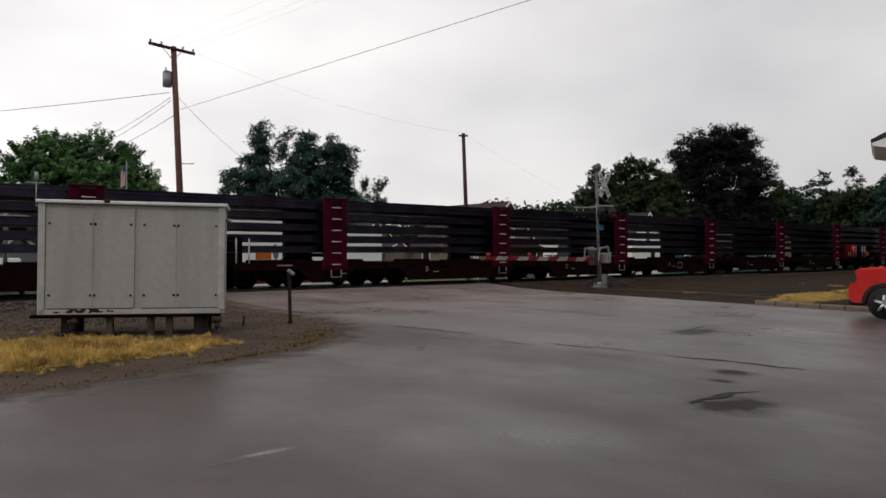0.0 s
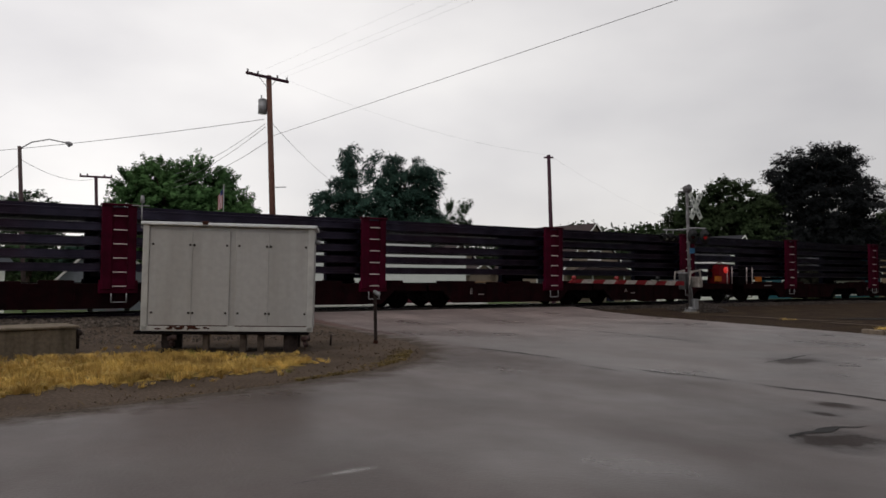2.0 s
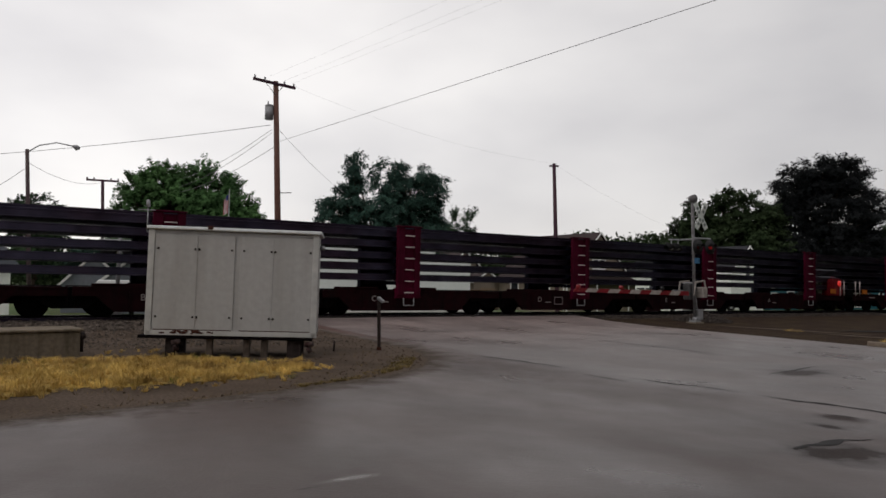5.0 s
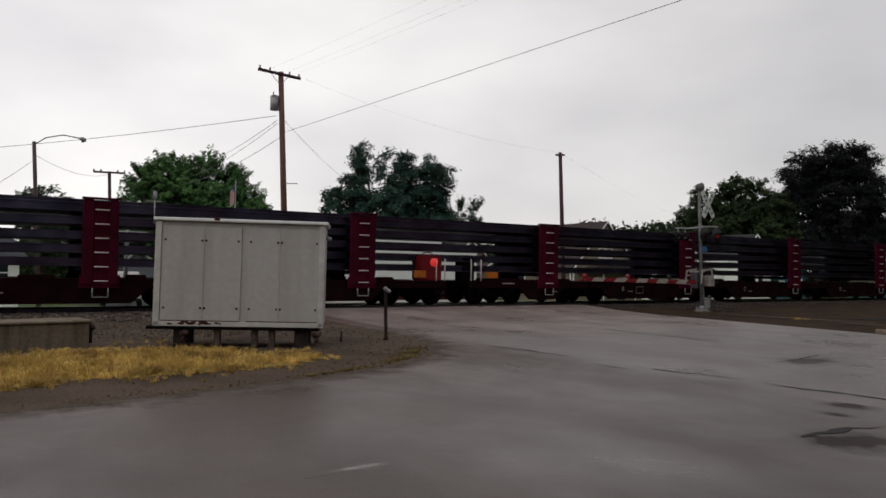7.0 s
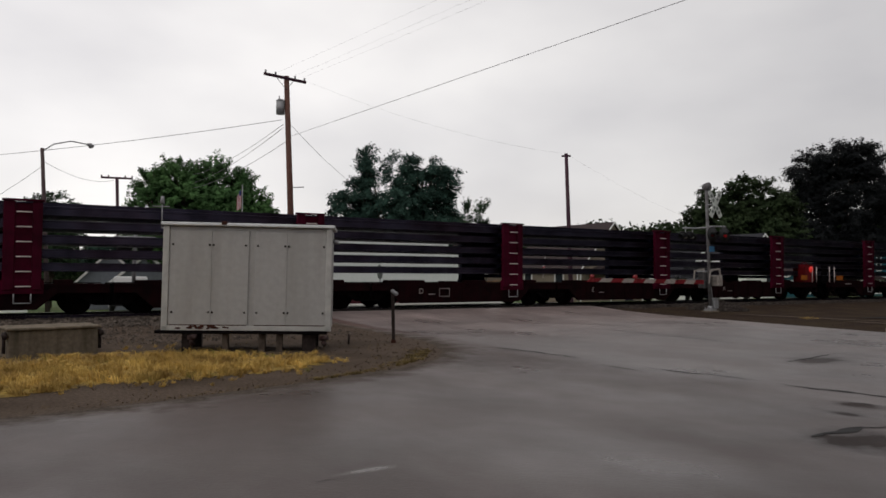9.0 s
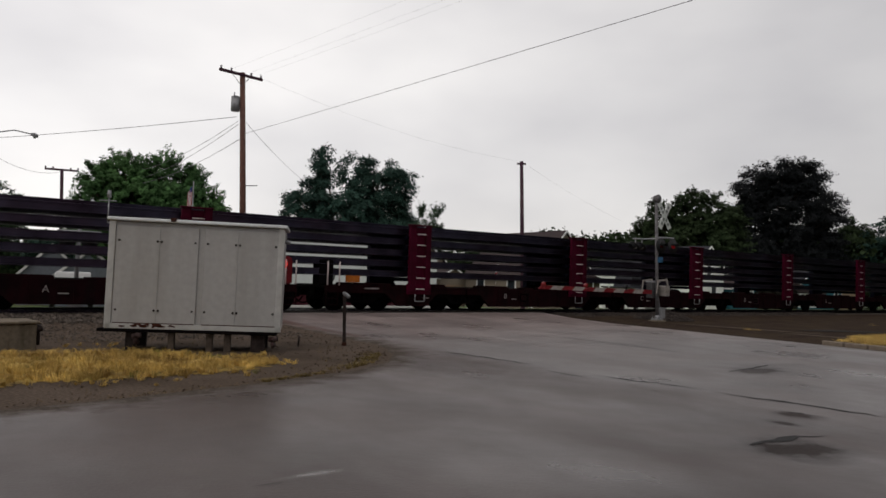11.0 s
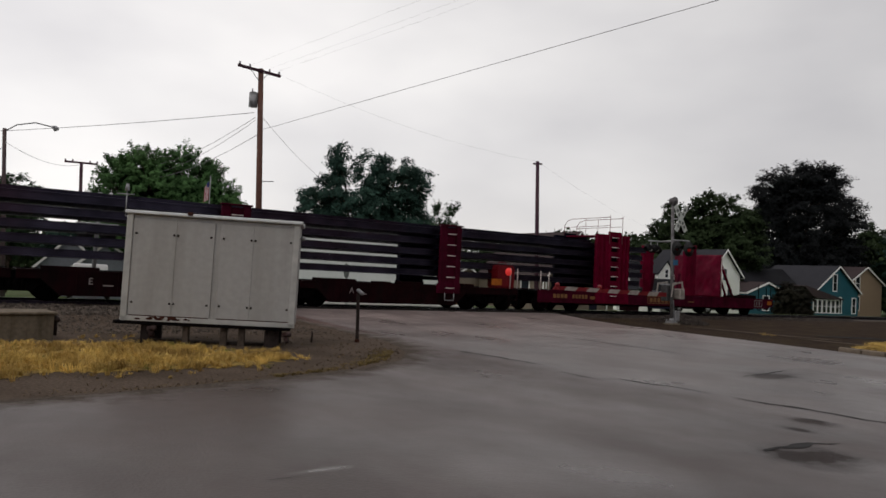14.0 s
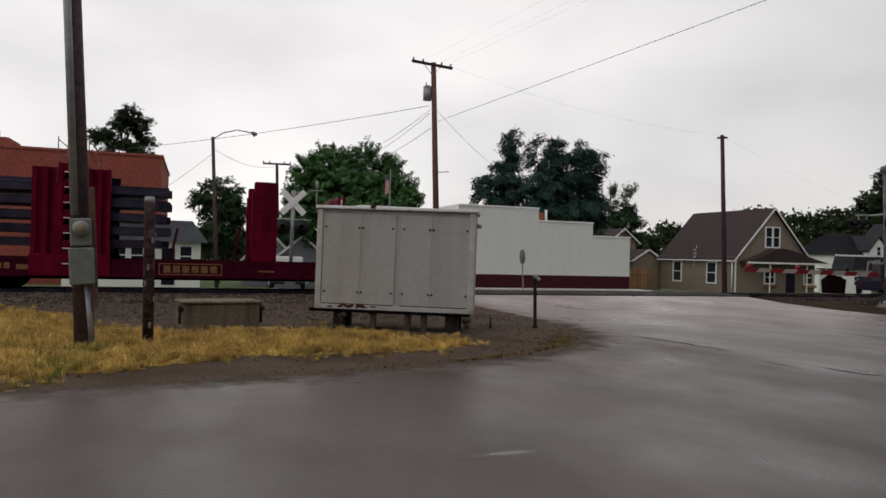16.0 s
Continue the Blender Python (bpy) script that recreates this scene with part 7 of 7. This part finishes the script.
def suv(root, paint, length=4.24, width=1.8, height=1.67, wheel_r=0.34, label="painted body"):
    """A boxy sport-utility car; front towards -x, origin below the front axle."""
    hw = width / 2
    xf, xr = -0.74, length - 0.74
    bm = bmesh.new()
    prof = [(xf + 0.10, 0.34), (xf, 0.42), (xf, 0.70), (xf + 0.04, 0.76), (xf + 0.16, 0.80), (xf + 0.18, 0.92), (xf + 0.14, 1.02), (xf + 0.18, 1.09), (xf + 0.34, 1.13), (0.62, 1.20), (0.70, 1.14), (xr - 0.12, 1.08), (xr, 0.95), (xr, 0.40), (xr - 0.1, 0.32)]
    outline = prof + [(3.02, 0.32), (2.96, 0.55), (2.75, 0.72), (2.45, 0.72), (2.22, 0.55), (2.16, 0.30), (0.44, 0.30), (0.38, 0.55), (0.2, 0.72), (-0.2, 0.72), (-0.38, 0.55), (-0.44, 0.34)]
    prism(bm, outline, -hw, hw)
    bmesh.ops.bevel(bm, geom=[e for e in bm.edges if e.calc_length() > 1.0 and len(e.link_faces) == 2 and abs(e.verts[0].co.y - e.verts[1].co.y) < 0.01], offset=0.05, segments=3, affect="EDGES")
    part("body", bm, paint, root, label)
    bm = bmesh.new()
    prism(bm, [(0.62, 1.08), (1.18, height - 0.06), (1.4, height), (xr - 0.35, height - 0.03), (xr - 0.1, 1.07)], -hw + 0.12, hw - 0.12)
    bmesh.ops.bevel(bm, geom=list(bm.edges), offset=0.05, segments=2, affect="EDGES")
    cabin = part("cabin", bm, paint, root)
    for y in (-hw + 0.115, hw - 0.115):
        for a, b, c, d in ((0.98, 1.85, 1.35, 1.85), (1.93, 2.75, 1.93, 2.75)):
            bm = bmesh.new()
            prism(bm, [(a, 1.13), (b, 1.13), (d, height - 0.14), (c, height - 0.14)], min(y, y * 1.006), max(y, y * 1.006))
            part("side_window", bm, M_CARGLASS, cabin, "dark side window")
    for y in (-hw - 0.005, hw + 0.005):
        for cx in (0, 2.57):
            bm = bmesh.new()
            arc = [math.pi * i / 10 for i in range(11)]
            ring = [(cx + math.cos(q) * 0.47, 0.34 + math.sin(q) * 0.46) for q in arc] + [(cx + math.cos(q) * 0.39, 0.34 + math.sin(q) * 0.39) for q in arc[::-1]]
            prism(bm, ring, min(y, y * 0.985), max(y, y * 0.985))
            part("wheel_arch", bm, M_BLACKPLASTIC, root, "black wheel arch")
    bm = bmesh.new()
    box(bm, xf - 0.03, xf + 0.3, -hw + 0.03, hw - 0.03, 0.28, 0.40, bevel=0.03)
    part("bumper", bm, M_BLACKPLASTIC, root, "black lower bumper")
    for y in (-hw + 0.22, hw - 0.22):
        bm = bmesh.new()
        tube(bm, (xf + 0.13, y, 0.93), (xf + 0.24, y, 0.93), 0.085, seg=16)
        part("headlight", bm, M_ALLOY, root, "round headlight")
        bm = bmesh.new()
        box(bm, xf - 0.008, xf + 0.09, y - 0.1, y + 0.1, 0.55, 0.62)
        part("indicator", bm, M_SIGNRED, root, "red side lamp")
        bm = bmesh.new()
        box(bm, xr - 0.03, xr + 0.015, y - 0.1, y + 0.1, 0.7, 0.95)
        part("tail_lamp", bm, M_LAMPRED_OFF, root, "red tail lamp")
    for x in (0, 2.57):
        for y in (-hw + 0.1, hw - 0.1):
            wheel(root, x, y, wheel_r, 0.22)


def build_vehicles():
    root = thing("red_car", pose(10.50, 16.24, 0.02, 0, 0, -52), "bright red sport-utility car with black arches and alloy wheels", "car")
    suv(root, M_CARRED, label="red painted body")
    p = aim(-11.9, 62.0)
    root = thing("parked_car", pose(p.x, p.y, p.z, 0, 0, -104), "dark blue sport-utility car parked tail-on beside the house", "car")
    suv(root, M_CARPURPLE, label="dark blue body")
    p = aim(-14.8, 64.0)
    root = thing("parked_car", pose(p.x, p.y, p.z, 0, 0, 196), "black car parked in front of the white house", "car")
    suv(root, M_BLACKCAR, label="black body")
    p = aim(31.2, 38.0)
    root = thing("parked_car", pose(p.x, p.y, p.z, 0, 0, 121), "white truck parked tail-on beyond the railway", "car")
    suv(root, M_CARWHITE, label="white body")


# ---------------------------------------------------------------- trees
def tree(label, base, top, lobes, leaf_mat, clumps, reach, leaves, size, droop=0.3, length=0.9, flat=0.6, seed=1, trunk_r=0.3, category="tree"):
    """lobes: (dx, dz, rx, rz) ellipsoids about the trunk line, dx across the line of sight; foliage hangs in clumps on their boughs."""
    rnd = np.random.RandomState(seed)
    root = thing("tree", Matrix.Translation(base), label, category)
    right = Vector((base.y, -base.x, 0)).normalized()
    ahead = Vector((base.x, base.y, 0)).normalized()
    R3, A3, U3 = (np.array(v) for v in (right, ahead, UP))
    area = np.array([rx * rx + rx * rz for _, _, rx, rz in lobes])
    share = area ** 0.75
    pick = rnd.choice(len(lobes), clumps, p=share / share.sum())
    L = np.array(lobes)[pick]
    d = rnd.normal(size=(clumps, 3))
    d /= np.linalg.norm(d, axis=1)[:, None]
    rad = rnd.uniform(0.12, 1.0, clumps) ** 0.45 * rnd.uniform(0.86, 1.1, clumps)
    hub = L[:, 0:1] * R3 + L[:, 1:2] * U3
    mid = hub + (d[:, 0:1] * L[:, 2:3] * R3 + d[:, 1:2] * L[:, 2:3] * A3 + d[:, 2:3] * L[:, 3:4] * U3) * rad[:, None]
    bm = bmesh.new()
    fork = top * 0.3
    tube(bm, (0, 0, -0.3), (0.1, 0, fork), trunk_r, trunk_r * 0.7, seg=10)
    for dx, dz, rx, rz in lobes:
        tube(bm, (0.1, 0, fork - 0.2), right * dx + UP * dz, trunk_r * 0.5, trunk_r * 0.12, seg=7)
    for i in range(0, clumps, 2):
        tube(bm, Vector(hub[i]).lerp(Vector((0.1, 0, fork)), 0.25), Vector(mid[i]), trunk_r * 0.12, 0.015, seg=4)
    part("trunk", bm, M_BARK, root, "grey-brown trunk and limbs")
    # sprays of leaves in each clump, hanging outwards
    sprays = 9
    size_of = rnd.uniform(0.65, 1.25, clumps)
    k = np.repeat(np.arange(clumps), sprays)
    off = rnd.normal(size=(len(k), 3))
    off *= (reach * 0.62 * size_of[k] / np.maximum(1.0, np.linalg.norm(off, axis=1) / 1.5))[:, None]
    off[:, 2] *= flat
    away = d[:, 0:1] * R3 + d[:, 1:2] * A3 + d[:, 2:3] * U3 * 0.6
    way = away[k] + off / reach * 0.8 - U3 * droop
    way /= np.linalg.norm(way, axis=1)[:, None]
    q = np.repeat(np.arange(len(k)), leaves)
    n = len(q)
    t = np.tile(np.linspace(-0.5, 1, leaves), len(k))[:, None]
    ctr = (mid[k] + off)[q] + way[q] * t * length * 0.6 - U3 * (np.clip(t, 0, 1) ** 2) * length * droop * 0.35
    ctr += rnd.normal(size=(n, 3)) * length * 0.13 * (1.15 - 0.6 * np.clip(t, 0, 1))
    nrm = away[k][q] * 0.5 + off[q] / reach * 0.6 + U3 * 0.75 + rnd.normal(size=(n, 3)) * 0.42
    nrm /= np.linalg.norm(nrm, axis=1)[:, None]
    u = np.cross(nrm, rnd.normal(size=(n, 3)))
    u /= np.linalg.norm(u, axis=1)[:, None]
    v = np.cross(nrm, u)
    sz = size * rnd.uniform(0.5, 1.25, n)[:, None]
    quad = np.stack([ctr - u * sz, ctr - v * sz * 0.5, ctr + u * sz, ctr + v * sz * 0.5], 1).reshape(-1, 3)
    me = bpy.data.meshes.new("crown")
    me.from_pydata(quad.tolist(), [], np.arange(4 * n).reshape(-1, 4).tolist())
    me.materials.append(leaf_mat)
    ob = new("crown", me)
    ob.parent = root
    ob["label"] = "leafy crown with gaps"
    return root


def build_trees():
    tree("broad round maple with fresh green leaves", aim(26.75, 60), 11, ((-3.4, 8.2, 1.6, 2.6), (-1.2, 9.0, 2.4, 3.0), (1.6, 9.2, 2.4, 2.9), (3.7, 7.8, 1.8, 3.2), (4.8, 6.2, 1.3, 2.6), (0.5, 6.5, 4.2, 3.2), (-3.6, 6.0, 1.6, 2.4)),
         M_LEAF_MAPLE, 760, 0.50, 30, 0.12, droop=-0.1, length=0.65, flat=0.8, seed=2)
    tree("dark drooping tree with ragged outline", aim(11.35, 62), 12.5, ((-4.6, 8.6, 1.1, 1.6), (-2.75, 12.6, 0.45, 1.6), (-2.8, 11.0, 0.8, 1.8), (-3.0, 9.4, 1.6, 2.0), (0.0, 11.6, 1.5, 2.5), (2.2, 11.0, 1.7, 2.4), (4.1, 10.4, 1.2, 2.1), (-0.2, 8.0, 2.6, 2.6), (2.6, 7.6, 2.4, 2.6), (-3.2, 6.6, 2.0, 2.2), (4.2, 7.0, 1.2, 2.6), (0.5, 5.5, 3.6, 2.4)),
         M_LEAF_DARK, 400, 0.46, 32, 0.12, droop=0.42, length=1.15, flat=0.55, seed=4)
    tree("slim ragged young tree", aim(5.7, 84), 7.5, ((-0.2, 9.0, 0.8, 2.2), (1.6, 9.0, 0.7, 2.3), (0.8, 6.5, 1.6, 2.2), (2.3, 6.6, 0.8, 2.0), (-1.6, 6.2, 1.4, 2.0), (-2.8, 5.0, 1.2, 1.8)),
         M_LEAF_YOUNG, 110, 0.55, 26, 0.15, droop=-0.3, length=1.0, seed=6, trunk_r=0.16)
    tree("broad green tree behind the crossing signal", aim(-14.4, 108), 15, ((-5.2, 9.5, 2.0, 3.6), (-3.2, 12.5, 2.2, 3.2), (0.4, 13.4, 2.6, 3.6), (3.8, 12.6, 2.6, 3.5), (6.0, 11.2, 2.2, 4.0), (0.0, 9.0, 5.0, 4.0), (4.5, 7.0, 4.5, 4.0), (-4.0, 6.0, 3.0, 3.5)),
         M_LEAF_MID, 480, 0.85, 24, 0.20, droop=0.1, length=1.1, seed=8, trunk_r=0.45)
    tree("tall dark dense tree with layered boughs", aim(-20.8, 135), 17, ((0.5, 21.3, 3.4, 3.6), (3.6, 21.3, 3.2, 3.8), (-3.2, 19.5, 3.2, 4.6), (6.2, 18.5, 3.0, 5.0), (-5.0, 15.0, 2.6, 5.0), (8.0, 14.5, 2.2, 4.5), (0.0, 16.0, 5.0, 5.0), (4.0, 13.0, 5.5, 5.0), (-1.5, 10.0, 6.0, 5.0), (6.0, 9.0, 4.0, 4.0), (2.0, 6.0, 7.0, 4.0)),
         M_LEAF_CONIFER, 600, 0.85, 28, 0.22, droop=0.15, length=2.3, flat=0.4, seed=10, trunk_r=0.5)
    tree("tall thin pine above the brick building", aim(43.2, 74), 15, ((0.3, 15.6, 0.9, 0.9), (-0.6, 14.6, 1.2, 0.8), (1.6, 14.6, 1.1, 0.7), (2.0, 13.5, 0.9, 0.7), (-1.7, 13.2, 1.2, 0.9), (0.2, 13.0, 1.4, 0.9), (0.8, 11.8, 1.8, 0.9), (-1.0, 11.5, 1.4, 0.8)),
         M_LEAF_MID, 80, 0.6, 26, 0.14, droop=0.0, length=0.8, flat=0.5, seed=12)
    tree("green tree beside the street lamp", aim(36.4, 66), 8.4, ((-1.4, 7.4, 0.9, 1.4), (0.0, 7.4, 1.2, 1.7), (1.3, 7.0, 1.0, 1.6), (0.2, 5.0, 1.8, 2.2), (1.6, 4.6, 1.2, 2.0)),
         M_LEAF_YOUNG, 130, 0.55, 26, 0.13, droop=0.3, length=0.7, seed=14, trunk_r=0.2)
    tree("small tree behind the street lamp", aim(33.0, 80), 7, ((0, 4.6, 1.8, 2.0), (1.6, 3.6, 1.6, 1.8)), M_LEAF_DARK, 60, 0.6, 24, 0.16, length=0.7, seed=15, trunk_r=0.2)
    tree("dark shrub beside the teal house", aim(-20.9, 92), 4, ((-0.3, 1.9, 1.3, 2.2), (0.9, 1.4, 1.1, 1.7), (-1.2, 1.2, 0.9, 1.4)), M_GREENSHRUB, 90, 0.5, 24, 0.14, length=0.6, seed=16, trunk_r=0.12, category="shrub")
    for i, (az, r, h, wd) in enumerate(((-28.2, 140, 16.6, 4.6), (-30.6, 136, 17.2, 4.8), (-33.4, 130, 17.0, 5.0), (-26.0, 146, 16.4, 4.0), (-36.5, 125, 16, 5.0))):
        tree("round green tree in the distance", aim(az, r), h, ((-wd * 0.6, h * 0.5, wd * 0.6, h * 0.33), (wd * 0.5, h * 0.52, wd * 0.65, h * 0.36), (0, h * 0.68, wd * 0.7, h * 0.3), (0, h * 0.3, wd, h * 0.28)), M_LEAF_MID if i % 2 else M_LEAF_DARK, 190, 1.0, 24, 0.24, length=1.2, seed=20 + i, trunk_r=0.4)
    # far woods: one belt of foliage
    rnd = np.random.RandomState(77)
    pts, faces = [], []
    for i in range(3400):
        az = rnd.uniform(-40, 60)
        r = rnd.uniform(135, 165)
        h = ((12.2 if az < -3.5 else 8.8) + 1.8 * noise.noise(Vector((az * 0.35, 0, 0))) + 1.0 * noise.noise(Vector((az * 1.7, 3, 0)))) * (1.0 if az < 10 else 0.72)
        base = aim(az, r)
        zc = rnd.uniform(0.0, 1.0) ** 0.6 * h
        m = 64
        c = np.array(base) + rnd.normal(size=(m, 3)) * np.array((1.3, 1.3, 0.45)) + np.array((0, 0, zc))
        u = rnd.normal(size=(m, 3)) * 0.15
        v = np.cross(u, rnd.normal(size=(m, 3))) * 0.8
        o = len(pts)
        pts += np.stack([c - u, c - v, c + u, c + v], 1).reshape(-1, 3).tolist()
        faces += (o + np.arange(4 * m).reshape(-1, 4)).tolist()
    me = bpy.data.meshes.new("far_woods")
    me.from_pydata(pts, [], faces)
    me.materials.append(M_LEAF_MID)
    tagged(new("far_woods", me), "belt of distant green woods behind the houses", "woods", kind="stuff")
    # unseen belt added round the place, tall to the east to darken the train's reflections
    pts, faces = [], []
    for i in range(1900):
        east = i < 1100
        az = rnd.uniform(238, 320) if east else rnd.uniform(60, 238)
        r, high = (rnd.uniform(58, 82), 17.0) if east else (rnd.uniform(84, 110), 7.0)
        base = aim(az, r)
        across = (TRACK.inverted() @ base).y
        if -38 < across < -15 or abs(across) < 8:
            continue
        m = 40
        c = np.array(base) + rnd.normal(size=(m, 3)) * np.array((2.2, 2.2, 1.0)) + np.array((0, 0, rnd.uniform(0.0, 1.0) ** 0.8 * high))
        u = rnd.normal(size=(m, 3)) * 0.6
        v = np.cross(u, rnd.normal(size=(m, 3))) * 0.8
        o = len(pts)
        pts += np.stack([c - u, c - v, c + u, c + v], 1).reshape(-1, 3).tolist()
        faces += (o + np.arange(4 * m).reshape(-1, 4)).tolist()
    me = bpy.data.meshes.new("surrounding_woods")
    me.from_pydata(pts, [], faces)
    me.materials.append(M_LEAF_MID)
    tagged(new("surrounding_woods", me), "unseen belt of green woods added round the place to darken reflections", "woods", kind="stuff")


build_poles()
build_beige_house()
build_white_store()
build_right_houses()
build_left_buildings()
build_yard()
build_corner_eave()
build_vehicles()
build_trees()


# ---------------------------------------------------------------- movement
def lead_at(t):
    for (a, sa), (b, sb) in zip(LEAD, LEAD[1:]):
        if t <= b:
            return sa + (sb - sa) * (t - a) / (b - a)
    return LEAD[-1][1]


def motions():
    for ob, s in MOVING:
        walk(ob, [(t, TRACK @ Matrix.Translation((lead + s, 0, 0))) for t, lead in LEAD])
    # the wheelsets roll; all of them share one set of keys
    sets = [o for o in scene.objects if o.data == WHEELSET]
    rolled = lambda t: -math.degrees((LEAD[0][1] - lead_at(t)) / 0.42)
    walk(sets[0], [(i / FPS, pose(0, 0, 0, 0, rolled(i / FPS), 0)) for i in range(16 * FPS + 1)])
    keys = sets[0].animation_data
    for o in sets[1:]:
        o.rotation_mode = "QUATERNION"
        own = o.animation_data_create()
        own.action = keys.action
        own.action_slot = keys.action_slot


motions()
